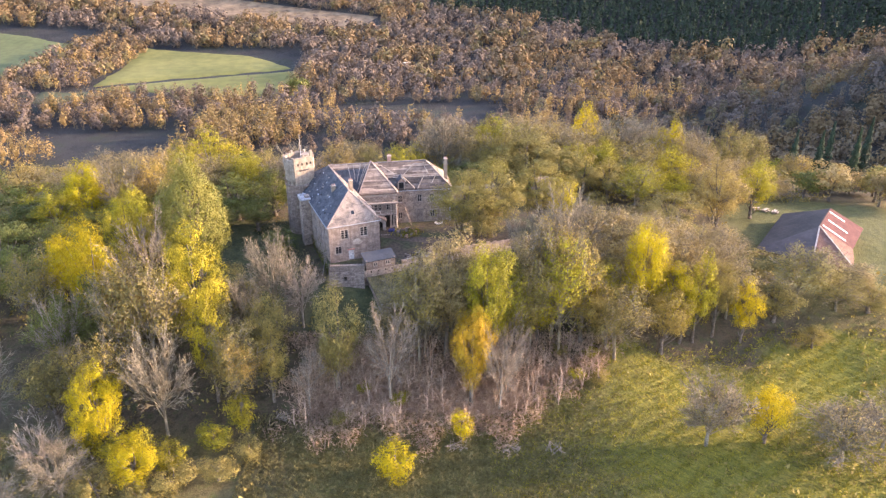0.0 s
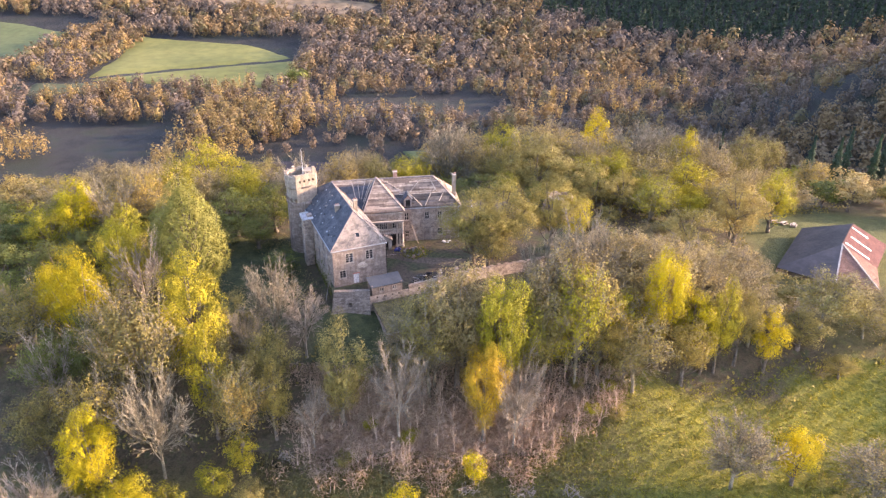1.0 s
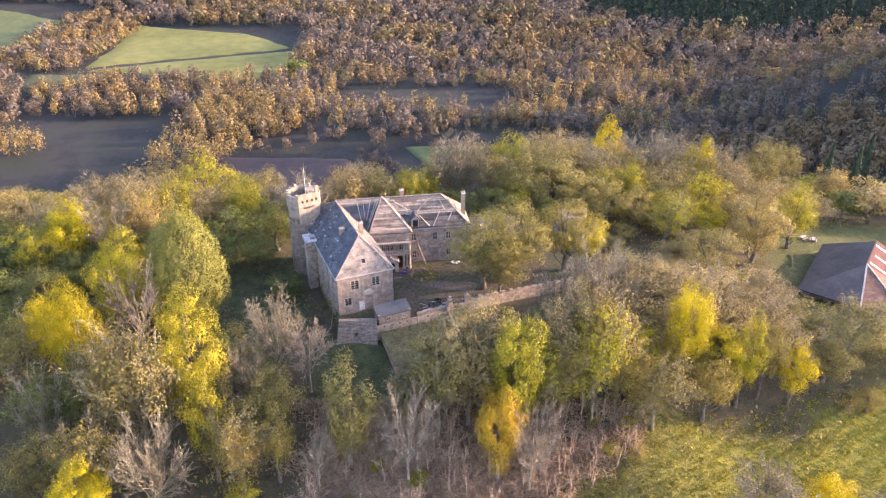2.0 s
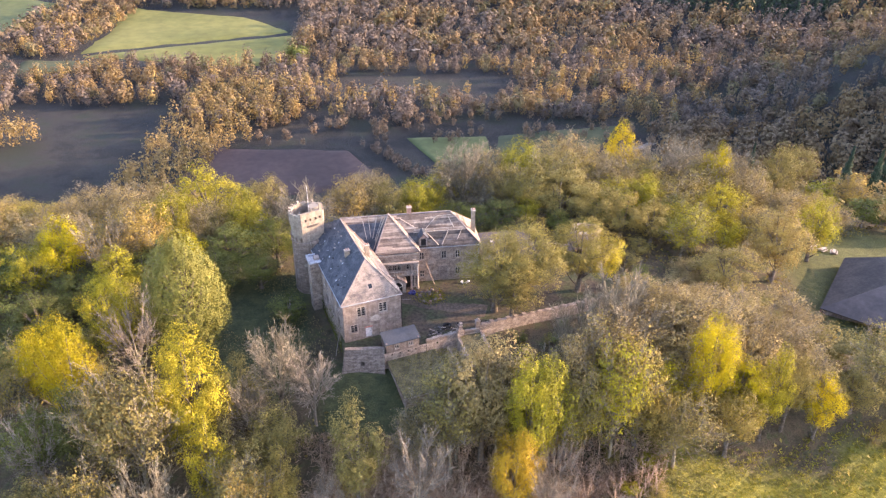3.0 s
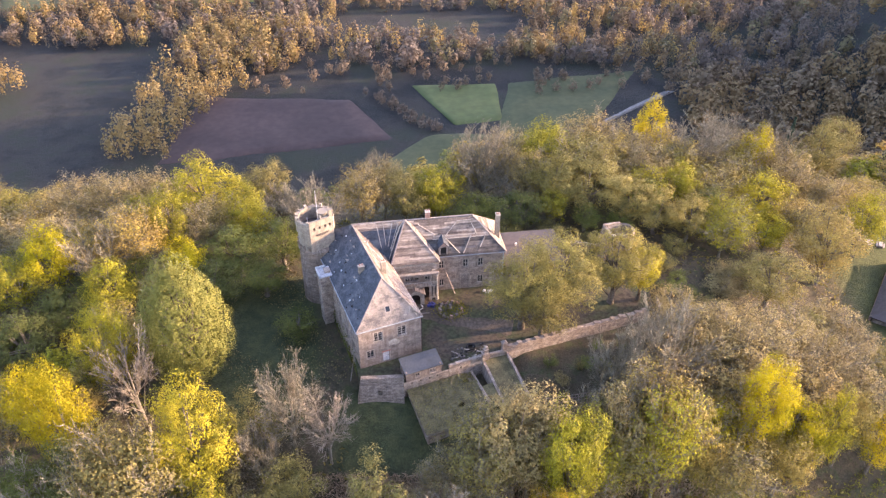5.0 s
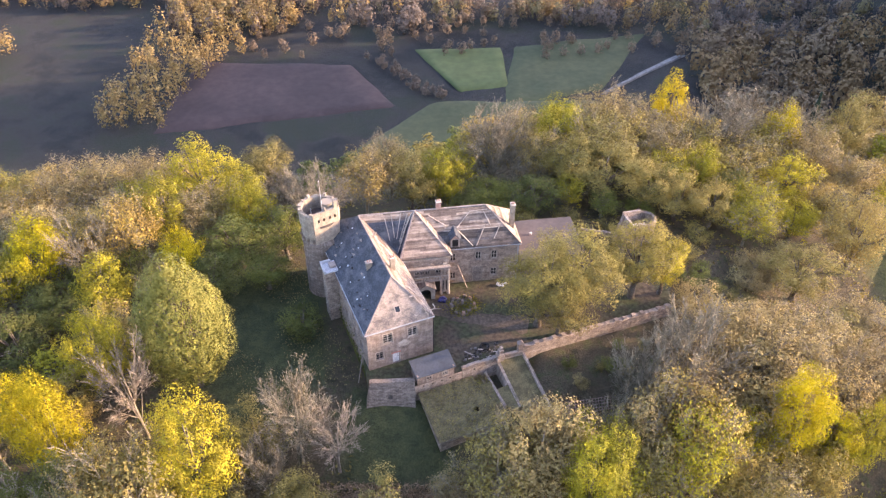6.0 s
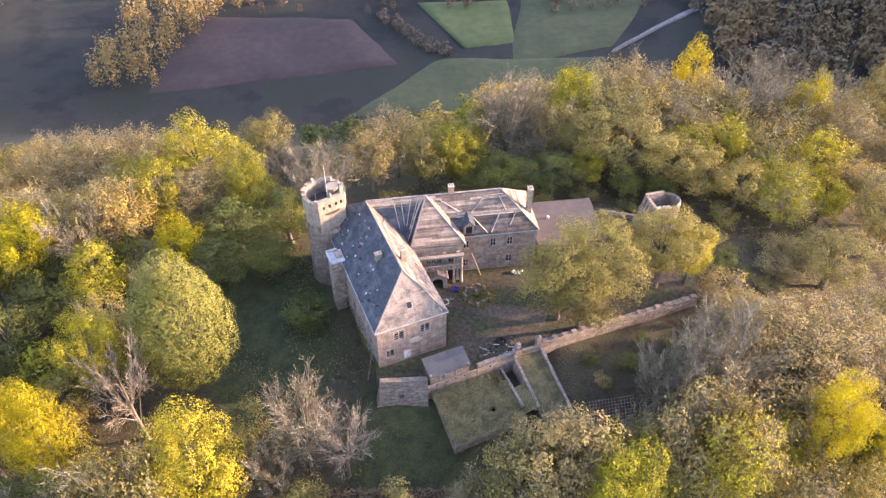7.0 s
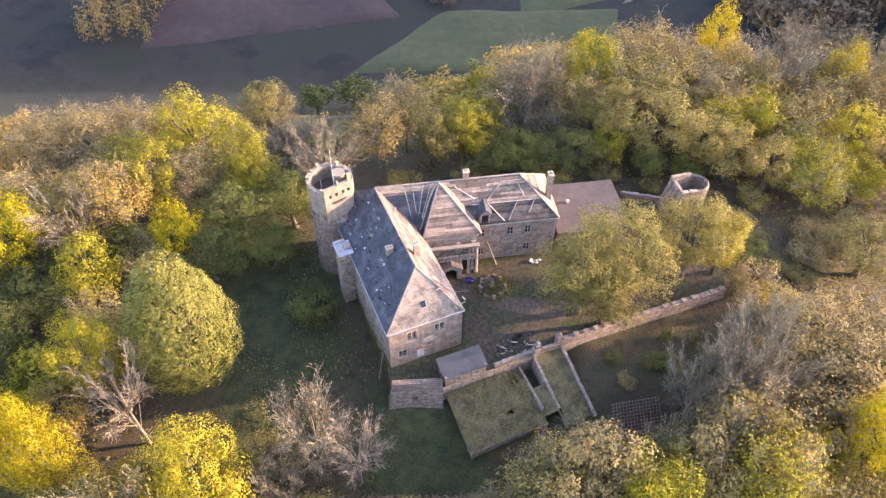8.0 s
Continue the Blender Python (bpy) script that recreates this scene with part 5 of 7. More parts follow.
for k in range(13):
    part("bar", beam_mesh("bar", RUST, (-0.1, k * 0.48, 0.14 + k * 0.04), (7.4, k * 0.48 + 0.3, 0.18 + k * 0.04), 0.09, 0.07), lat)

# ruined gatehouse with arches, open to the sky
gate = thing("ruined_gatehouse", "roofless stone gatehouse with arched openings", "ruin", at_wall(24.7, 171.6, 14.0))


def arched_wall(length, z0, z1, thick, arches, material):
    """A wall with round-headed openings (centre, half width, sill, springing)."""
    bm = bmesh.new()
    uvl = bm.loops.layers.uv.new("UVMap")
    xs = sorted({0.0, length, *(c + s * w_ * k for c, w_, _, _ in arches for s in (-1, 1) for k in (1, 0.8, 0.5, 0.0))})

    def cut(x):
        for c, w_, z_a, z_b in arches:
            if abs(x - c) < w_:
                return z_a, z_b + math.sqrt(max(w_ * w_ - (x - c) ** 2, 0)) * 1.0
        return None

    def quad(x0, x1, a0, a1, b0, b1):
        q = []
        for y in (0, thick):
            q.append([bm.verts.new(p) for p in ((x0, y, a0), (x1, y, a1), (x1, y, b1), (x0, y, b0))])
        bm.faces.new(q[0])
        bm.faces.new(q[1][::-1])
        for i in range(4):
            j = (i + 1) % 4
            bm.faces.new((q[0][j], q[0][i], q[1][i], q[1][j]))

    for x0, x1 in zip(xs, xs[1:]):
        m_ = cut((x0 + x1) / 2)
        if m_ is None:
            quad(x0, x1, z0, z0, z1, z1)
            continue
        e0 = [cut(x) for x in (x0 + 1e-4, x1 - 1e-4)]
        if m_[0] > z0:
            quad(x0, x1, z0, z0, m_[0], m_[0])
        quad(x0, x1, e0[0][1], e0[1][1], z1, z1)
    bmesh.ops.remove_doubles(bm, verts=bm.verts, dist=0.001)
    for f in bm.faces:
        for lp in f.loops:
            lp[uvl].uv = (lp.vert.co.x + lp.vert.co.y, lp.vert.co.z)
    return finish("wall", bm, material)


part("wall", arched_wall(3.7, -3.0, 6.2, 0.5, [(0.85, 0.34, 2.6, 4.4), (1.95, 0.34, 2.6, 4.4), (3.05, 0.34, 2.6, 4.4)], TOWER_STONE), gate, "pale wall with three arched openings")
part("round_end", ring_mesh("round_end", TOWER_STONE, ((2.3, -3.0), (2.3, 6.1), (2.05, 6.35), (1.8, 6.1), (1.8, -3.0)), -89.8, 89.8, 16), gate, "rounded end wall open to the sky").matrix_basis = pose(3.7, 2.3, 0)
part("wall", wall_mesh("wall", STONE, 4.1, -3.0, 6.3, 0.5), gate).matrix_basis = pose(0.0, 4.35, 0, 0, 0, -90)
part("wall", wall_mesh("wall", STONE, 3.7, -3.0, 6.6, 0.5), gate).matrix_basis = pose(3.7, 4.6, 0, 0, 0, 180)
rng = random.Random(11)
for k in range(9):
    a = rng.uniform(0, 3.0)
    part("coping_stone", box_mesh("coping_stone", TIMBER, a, a + rng.uniform(0.4, 0.8), -0.05, 0.55, 6.204, 6.3 + rng.uniform(0.05, 0.3), bevel=0.03), gate)
bm = bmesh.new()
uvl = bm.loops.layers.uv.new("UVMap")
n = 14
lumps = [[bm.verts.new((lerp(0.3, -1.7, j / n) + 0.35 * noise.noise(Vector((i * 0.6, j * 0.6, 2))), lerp(0.0, 4.5, i / n) + 0.3 * noise.noise(Vector((i * 0.7, j * 0.5, 7))), lerp(6.15, -2.0, (j / n) ** 0.9) + 0.3 * noise.noise(Vector((i * 0.9, j * 0.9, 5))))) for i in range(n + 1)] for j in range(n + 1)]
for j in range(n):
    for i in range(n):
        f = bm.faces.new((lumps[j][i], lumps[j][i + 1], lumps[j + 1][i + 1], lumps[j + 1][i]))
        for lp in f.loops:
            lp[uvl].uv = (lp.vert.co.y, lp.vert.co.z)
butt = part("buttress", finish("buttress", bm, TOWER_STONE), gate, "leaning weathered rubble face")
body = butt.modifiers.new("thickness", "SOLIDIFY")
body.thickness, body.offset = 0.5, 0
part("floor", box_mesh("floor", RUBBLE, 0.5, 4.6, 0.5, 4.05, -3.0, 3.2), gate, "leaf-strewn rubble floor")

# round basin in the court, edged with stones and overgrown
fo = thing("fountain_basin", "round stone basin overgrown with yellowing plants", "fountain", pose(-8.6, 155.9, 0) @ Matrix.Scale(1.25, 4))
for k in range(26):
    if k % 7 in (2, 5):
        continue
    a = k * 2 * math.pi / 26 + rng.uniform(-0.12, 0.12)
    rad, tall = 1.75 + rng.uniform(-0.2, 0.26), rng.uniform(0.15, 0.7)
    ob = part("rim_stone", box_mesh("rim_stone", RENDERED if k % 4 else BRICK_RED, -0.24, 0.24, -0.18, 0.18, 0, tall, bevel=0.05), fo)
    ob.matrix_basis = pose(rad * math.cos(a), rad * math.sin(a), 0.02, rng.uniform(-8, 8), rng.uniform(-8, 8), math.degrees(a) + 90 + rng.uniform(-15, 15))
bm = bmesh.new()
bmesh.ops.create_cone(bm, cap_ends=True, segments=24, radius1=1.52, radius2=1.5, depth=0.3, matrix=Matrix.Translation((0, 0, 0.18)))
part("earth", finish("earth", bm, RUBBLE), fo)
bm = bmesh.new()
bmesh.ops.create_cone(bm, cap_ends=True, segments=10, radius1=0.3, radius2=0.18, depth=0.9, matrix=Matrix.Translation((0, 0, 0.78)))
part("pedestal", finish("pedestal", bm, RENDERED), fo)
rng = random.Random(31)
for k in range(9):
    a = Vector((-7.6 + rng.uniform(-0.5, 2.2), 154.3 + rng.uniform(-0.8, 0.6), 0.15))
    part("log", beam_mesh("log", TIMBER, a, a + Vector((rng.uniform(-1.2, 1.2), rng.uniform(-0.4, 0.4), 0.15)), 0.2, 0.18), fo)
ba = thing("blue_bags", "heap of blue bags by the entrance", "bags", pose(-12.2, 157.4, 0))
for k in range(7):
    bm = bmesh.new()
    bmesh.ops.create_icosphere(bm, subdivisions=2, radius=0.33)
    for v in bm.verts:
        v.co *= 1 + 0.25 * noise.noise(v.co * 3 + Vector((k, 0, 0)))
    part("bag", finish("bag", bm, BLUE), ba).location = (rng.uniform(-0.6, 0.6), rng.uniform(-0.7, 0.7), 0.25)
wb = thing("white_sacks", "heap of white sacks against the wall", "bags", pose(-1.2, 161.6, 0))
for k in range(8):
    bm = bmesh.new()
    bmesh.ops.create_icosphere(bm, subdivisions=2, radius=0.26)
    for v in bm.verts:
        v.co = Vector((v.co.x * 1.2, v.co.y, v.co.z * 0.7)) * (1 + 0.2 * noise.noise(v.co * 3 + Vector((k, 5, 0))))
    part("sack", finish("sack", bm, WHITE if k % 3 else FRAME_GREY), wb).location = (rng.uniform(-0.8, 0.9), rng.uniform(-0.3, 0.3), 0.15 + 0.16 * (k % 2))
for k, (a, b) in enumerate((((-9.4, 162.2, 4.6), (-7.6, 160.9, 0.1)), ((-15.0, 155.0, 0.08), (-12.4, 155.2, 0.08)), ((-25.6, 142.4, 1.6), (-26.4, 140.6, -3.2)))):
    ob = new("plank", beam_mesh("plank", OLD_WOOD, a, b, 0.14, 0.07))
    tagged(ob, "long pale plank lying about the court" if k == 1 else "long pale plank leaning on the castle wall", "plank")

# farm building on the east meadow: dark slate slope, red sheet slope, clay hip
fa = thing("farm_building", "broad farm building with red, clay and grey roofs", "farm building", pose(93.9, 165.4, 0, 0, 0, 54.0))


def farm():
    top, eave = -2.3, -6.8
    a, b = (0, 0, top), (14.0, 0, top)
    hip = (-13.6, -1.85, -6.5)
    part("roof_slope", slab_mesh("roof_slope", OLD_FELT, (a, b, (14.4, 11.3, eave), (-11.9, 11.3, eave - 0.3)), 0.25), fa, "wide dark grey roof slope")
    part("roof_slope", slab_mesh("roof_slope", FELT, (a, (-11.9, 11.3, eave - 0.3), hip), 0.25), fa, "dull brown roof slope")
    part("roof_slope", slab_mesh("roof_slope", CLAY, (a, hip, (-10.7, -10.5, -6.6)), 0.25), fa, "faded clay tile hip")
    part("roof_slope", slab_mesh("roof_slope", CLAY, (a, (-10.7, -10.5, -6.6), (0.0, -8.4, -6.3)), 0.25), fa, "faded clay tile slope")
    part("roof_slope", slab_mesh("roof_slope", RED_SHEET, (a, (0.0, -8.4, -6.3), (15.0, -8.4, -6.3), b), 0.25), fa, "dark red sheet slope")
    for x, t0, t1 in ((1.2, 0.05, 0.75), (6.0, 0.1, 0.7), (11.2, 0.02, 0.5)):
        q = [(xx, lerp(0, -8.4, t), lerp(top, -6.3, t) + 0.07) for xx, t in ((x, t0), (x + 0.7, t0), (x + 0.7, t1), (x, t1))]
        part("roof_light", slab_mesh("roof_light", WHITE, q, 0.05), fa, "pale translucent roof strip")
    for p, q in ((a, b), (a, hip), (a, (-10.7, -10.5, -6.6))):
        part("ridge_cap", beam_mesh("ridge_cap", CLAY if p is a and q is b else TIMBER, Vector(p) + Vector((0, 0, 0.06)), Vector(q) + Vector((0, 0, 0.06)), 0.35, 0.14), fa)
    for x, y, ang, ln, z1 in ((-11.4, 10.9, -8, 25.0, -7.2), (-10.2, -10.0, 12, 10.5, -6.9), (0.2, -8.0, 0, 14.2, -6.6)):
        w_ = part("wall", wall_mesh("wall", RENDERED if ang == 12 else BRICKY, ln, -15, z1, 0.4, [(3, 4.2, -10.2, -8.8), (6.5, 7.7, -10.2, -8.8)]), fa)
        w_.matrix_basis = pose(x, y, 0, 0, 0, ang if y < 0 else 0)
    part("wall", wall_mesh("wall", RENDERED, 13.0, -15, -7.4, 0.4, [(4, 6.2, -12, -9)]), fa, "pale rendered end wall").matrix_basis = pose(-11.5, 10.6, 0, 0, 0, -83)
    part("wall", wall_mesh("wall", RENDERED, 9.0, -15, -7.0, 0.4), fa).matrix_basis = pose(-13.0, -2.0, 0, 0, 0, -72)
    part("gable", wall_mesh("gable", BRICKY, 18.0, -15, -7.0, 0.4), fa, "brick north end").matrix_basis = pose(14.0, -7.5, 0, 0, 0, 90)


farm()
rng = random.Random(12)
for k in range(3):
    pt = thing("picnic_table", "pale wooden picnic table on the lawn", "table", pose(90 + 2.2 * k, 193 - 1.3 * k, float(land(90 + 2.2 * k, 193 - 1.3 * k)), 0, 0, 30 * k), "tables on the lawn")
    part("tabletop", box_mesh("tabletop", TIMBER, -1.0, 1.0, -0.4, 0.4, 0.7, 0.76), pt)
    for s in (-1, 1):
        part("bench", box_mesh("bench", TIMBER, -1.0, 1.0, s * 0.75 - 0.14, s * 0.75 + 0.14, 0.42, 0.47), pt)
        part("leg", box_mesh("leg", OLD_WOOD, s * 0.7 - 0.05, s * 0.7 + 0.05, -0.7, 0.7, 0.0, 0.41), pt)
        part("upright", box_mesh("upright", OLD_WOOD, s * 0.7 - 0.05, s * 0.7 + 0.05, -0.25, 0.25, 0.414, 0.696), pt)


# ---- trees ----
def unit_dirs(rng, n):
    d = rng.normal(size=(n, 3))
    return d / np.linalg.norm(d, axis=1)[:, None]


def leafy_crown(seed, count, size, lobes=34, rx=5.0, rz=5.6, cz=10.2, low=-0.8, tight=0.3, taper=False):
    """Leaves on the skins of many lobes, with gaps between the lobes."""
    rng = np.random.default_rng(seed)
    d = unit_dirs(rng, lobes * 3)
    d = d[d[:, 2] > low][:lobes]
    az = np.arctan2(d[:, 1], d[:, 0])
    uneven = 1 + 0.02 * np.sin(az * 2) if taper else 1 + 0.16 * np.sin(az * 2 + seed) + 0.12 * np.sin(az * 3 + d[:, 2] * 3 + 2 * seed)
    c = d * np.array([rx, rx, rz]) * (rng.uniform(0.8 if taper else 0.5, 0.9 if taper else 0.86, len(d)) * uneven)[:, None]
    if taper:
        k = np.clip((c[:, 2] + rz) / (2 * rz), 0, 1)
        c[:, :2] *= (1.18 - 0.92 * k ** 1.7)[:, None]
    c[:, 2] += cz
    r = rx * rng.uniform(tight * 0.6, tight * 1.5, len(c))
    pick = rng.choice(len(c), count * 2, p=r ** 2 / (r ** 2).sum())
    n = unit_dirs(rng, count * 2)
    n[:, 2] += 0.12
    deep = rng.uniform(size=count * 2) < 0.22
    p = c[pick] + n * (r[pick] * np.where(deep, rng.uniform(0.3, 0.7, count * 2), rng.uniform(0.72, 1.12, count * 2)))[:, None]
    p[deep] = p[deep] * 0.9 + np.array([0, 0, cz * 0.1])
    p[:, 2] -= 0.04 * np.abs(p[:, 2] - cz)
    keep = np.ones(len(p), bool)
    for k in range(len(c)):
        keep &= deep | (np.linalg.norm((p - c[k]), axis=1) > r[k] * 0.7)
    p, n = p[keep][:count], n[keep][:count]
    mid = p - np.array([0, 0, cz - 1.5])
    mid /= np.linalg.norm(mid, axis=1)[:, None]
    v, f = leaf_tris(p, n * 0.75 + mid * 0.6 + rng.normal(size=n.shape) * 0.26, size * rng.uniform(0.6, 1.35, len(p)), rng)
    return v, f, c, r


def limbs(c, r, seed, base=0.42, top=9.0, every=2):
    rng = np.random.default_rng(seed)
    pieces = []
    k = np.linspace(0, 1, 7)
    pts = np.stack([0.25 * np.sin(k * 4 + seed), 0.2 * np.sin(k * 3 + 1 + seed), k * top], 1)
    pts[0] = (0, 0, -0.6)
    pieces.append(tube(pts, lerp(base, 0.13, k) * np.where(k == 0, 1.3, 1), 7))
    for q in c[::every]:
        z0 = rng.uniform(0.28, 0.8) * min(top, q[2] * 0.9)
        s = np.array([np.interp(z0, pts[:, 2], pts[:, 0]), np.interp(z0, pts[:, 2], pts[:, 1]), z0])
        t = np.linspace(0, 1, 5)[:, None]
        mid = (s + q) / 2 + np.array([0, 0, -0.4]) + rng.normal(size=3) * 0.3
        pieces.append(tube((1 - t) ** 2 * s + 2 * t * (1 - t) * mid + t ** 2 * q, lerp(0.16, 0.04, t[:, 0]), 5))
    return joined(pieces)


def twig_crown(seed, n_limb=10, n_branch=8, n_twig=10, rx=5.0, top=16.0, low=4.5, width=0.055):
    """A bare crown: limbs, branches and fine twigs that end on an uneven dome. Also gives the twig ends."""
    rng = np.random.default_rng(seed)
    pieces, ends = [], []
    kk = np.linspace(0, 1, 7)
    trunk = np.stack([0.3 * np.sin(kk * 3 + seed), 0.25 * np.sin(kk * 4 + 2 + seed), kk * top * 0.72], 1)
    trunk[0, 2] = -0.6
    pieces.append(tube(trunk, lerp(0.27, 0.05, kk), 6))
    tw_a, tw_b = [], []
    for i in range(n_limb):
        z0 = rng.uniform(0.16, 0.55) * top * 0.72
        s = np.array([np.interp(z0, trunk[:, 2], trunk[:, 0]), np.interp(z0, trunk[:, 2], trunk[:, 1]), z0])
        a = i * 2.4 + rng.uniform(-0.4, 0.4)
        reach = rng.uniform(0.3, 0.86)
        e = np.array([math.cos(a) * rx * reach, math.sin(a) * rx * reach, lerp(low + 2, top * 0.93, rng.uniform(0.2, 1.0) * (1.15 - reach * 0.5))])
        t = np.linspace(0, 1, 7)[:, None]
        mid = s * 0.45 + e * 0.55 + np.array([0, 0, -0.9])
        curve = (1 - t) ** 2 * s + 2 * t * (1 - t) * mid + t ** 2 * e + rng.normal(size=(7, 3)) * 0.12 * t
        pieces.append(tube(curve, lerp(0.09, 0.025, t[:, 0]), 4))
        for j in range(n_branch):
            f = rng.uniform(0.3, 1.0)
            q = np.array([np.interp(f, t[:, 0], curve[:, m]) for m in range(3)])
            out = q - np.array([0, 0, low + 1.5])
            out /= np.linalg.norm(out) + 1e-9
            d = out * 1.0 + rng.normal(size=3) * 0.34 + np.array([0, 0, 0.3])
            d /= np.linalg.norm(d)
            ln = rng.uniform(1.3, 3.0)
            tt = np.linspace(0, 1, 4)[:, None]
            bc = q + d * ln * tt + np.array([0, 0, 0.25]) * tt ** 2 + rng.normal(size=(4, 3)) * 0.07 * tt
            pieces.append(tube(bc, lerp(0.036, 0.016, tt[:, 0]), 3))
            for m in range(n_twig):
                g_ = rng.uniform(0.2, 1.0)
                w = np.array([np.interp(g_, tt[:, 0], bc[:, x]) for x in range(3)])
                dd = d * 0.9 + rng.normal(size=3) * 0.42 + np.array([0, 0, 0.25])
                dd /= np.linalg.norm(dd)
                e2 = w + dd * rng.uniform(0.6, 1.6)
                tw_a.append(w), tw_b.append(e2), ends.append(e2)
                for _ in range(2):
                    w3 = w + (e2 - w) * rng.uniform(0.3, 0.9)
                    d3 = dd + rng.normal(size=3) * 0.45
                    tw_a.append(w3), tw_b.append(w3 + d3 / np.linalg.norm(d3) * rng.uniform(0.3, 0.7))
                    ends.append(tw_b[-1])
    a, b = np.array(tw_a), np.array(tw_b)
    d = b - a
    s = np.cross(d, rng.normal(size=d.shape))
    s *= width * 0.5 / (np.linalg.norm(s, axis=1)[:, None] + 1e-9)
    tv = np.stack([a - s * 1.3, a + s * 1.3, b], 1).reshape(-1, 3)
    v, f = joined(pieces)
    return v, f, tv, np.array(ends)


TRUNKS, CROWNS, TWIG_MESH = {}, {}, {}


def tree_meshes(kind, leaf, variant):
    """Trunk and crown meshes of a kind of tree, built once: 16 m high and 5 m in radius."""
    key = (kind, variant)
    bark = {"bare": GREY_BARK, "pale": PALE_BARK, "thin": GREY_BARK, "sapling": TWIGS}.get(kind, BARK)
    if key not in TRUNKS:
        if kind in ("full", "lush", "round", "bush", "cover", "distant"):
            spec = {"distant": dict(count=1100, size=0.43, lobes=40, rz=6.8, cz=9.0, tight=0.25, low=-0.9), "cover": dict(count=3200, size=0.225, lobes=44, rz=6.8, cz=9.0, tight=0.25, low=-0.9), "full": dict(count=10000, size=0.124, lobes=78, rz=6.6, cz=9.4, tight=0.2, low=-0.9), "lush": dict(count=23000, size=0.088, lobes=95, rz=6.6, cz=9.4, tight=0.195, low=-0.9), "round": dict(count=56000, size=0.085, lobes=520, rz=7.3, cz=8.6, tight=0.15, low=-0.98, taper=True), "bush": dict(count=3800, size=0.2, lobes=34, rz=7.5, cz=8.0, tight=0.27, low=-1)}[kind]
            v, f, c, r = leafy_crown(40 + variant, **spec)
            TRUNKS[key] = (array_mesh("trunk", *limbs(c, r, variant + 3, every=9 if kind in ("cover", "distant", "round") else 6), bark, True), (v, f))
        elif kind == "spruce":
            rng = np.random.default_rng(60 + variant)
            h = rng.uniform(0, 1, 2600) ** 0.75
            a = rng.uniform(0, 6.283, 2600)
            lay = 0.75 + 0.25 * np.sin(h * 55 + np.sin(a * 3))
            rad = (1 - h) * 3.6 * lay * rng.uniform(0.55, 1.0, 2600) + 0.1
            p = np.stack([np.cos(a) * rad, np.sin(a) * rad, 1.2 + h * 14.8 - rad * 0.22], 1)
            nrm = np.stack([np.cos(a), np.sin(a), np.full(2600, 0.9)], 1) + rng.normal(size=(2600, 3)) * 0.35
            v, f = leaf_tris(p, nrm, 0.3 * rng.uniform(0.6, 1.3, 2600), rng)
            kz = np.linspace(0, 1, 5)
            TRUNKS[key] = (array_mesh("trunk", *tube(np.stack([0 * kz, 0 * kz, kz * 15.5 - 0.5], 1), lerp(0.3, 0.04, kz), 6), bark, True), (v, f))
        else:
            dens = {"bare": (22, 11, 9), "pale": (14, 9, 8), "thin": (14, 8, 7), "sapling": (5, 4, 3)}[kind]
            v, f, tv, ends = twig_crown(80 + variant, *dens)
            TWIG_MESH[key] = array_mesh("branchwork", tv, np.arange(len(tv)).reshape(-1, 3), bark)
            TRUNKS[key] = (array_mesh("trunk", v, f, bark, True), ends)
    trunk, raw = TRUNKS[key]
    if leaf is None:
        return trunk, None
    ck = (kind, variant, leaf)
    if ck not in CROWNS:
        if kind in ("thin", "bare", "pale", "sapling"):
            rng = np.random.default_rng(variant)
            per = 0.9 if kind == "thin" else 0.3
            n = int(len(raw) * per)
            p = raw[rng.integers(0, len(raw), n)] + rng.normal(size=(n, 3)) * 0.3
            out = p - np.array([0, 0, 8.5])
            out /= np.linalg.norm(out, axis=1)[:, None]
            v, f = leaf_tris(p, out + rng.normal(size=p.shape) * 0.3, 0.13 * rng.uniform(0.6, 1.4, n), rng)
            if kind == "thin":
                v2, f2, _, _ = leafy_crown(20 + variant, 4300, 0.125, lobes=120, rx=5.2, rz=6.2, cz=9.6, low=-0.6, tight=0.155)
                v, f = joined([(v, f), (v2, f2)])
        else:
            v, f = raw
        CROWNS[ck] = array_mesh("crown", v, f, LEAF[leaf])
    return trunk, CROWNS[ck]


tree_rng = random.Random(3)
PLANTED = []
SPREAD = {"full": 1.22, "lush": 1.22, "cover": 1.25, "distant": 1.25, "round": 1.16, "thin": 1.25, "bare": 1.15, "pale": 1.15, "sapling": 1.0, "bush": 1.1, "spruce": 1.0}
WORDS = {
    "yellow": "bright yellow autumn leaves", "gold": "golden orange autumn leaves", "lime": "yellow-green autumn leaves", "olive": "thinning olive-green leaves",
    "brown": "sparse brown autumn leaves", "russet": "russet and yellow leaves", "linden": "brownish thinning leaves", "green": "dark green leaves", "laurel": "dense evergreen leaves", "spruce": "dark needles", None: "bare grey twigs",
}
SHAPES = {"full": "broad tree with", "lush": "broad dense tree with", "cover": "smaller tree with", "round": "tall dense egg-shaped tree with", "bush": "low shrub with", "spruce": "conical spruce with", "bare": "leafless tree with", "pale": "pale leafless tree with", "sapling": "slender pale leafless sapling with", "thin": "thinning tree with"}


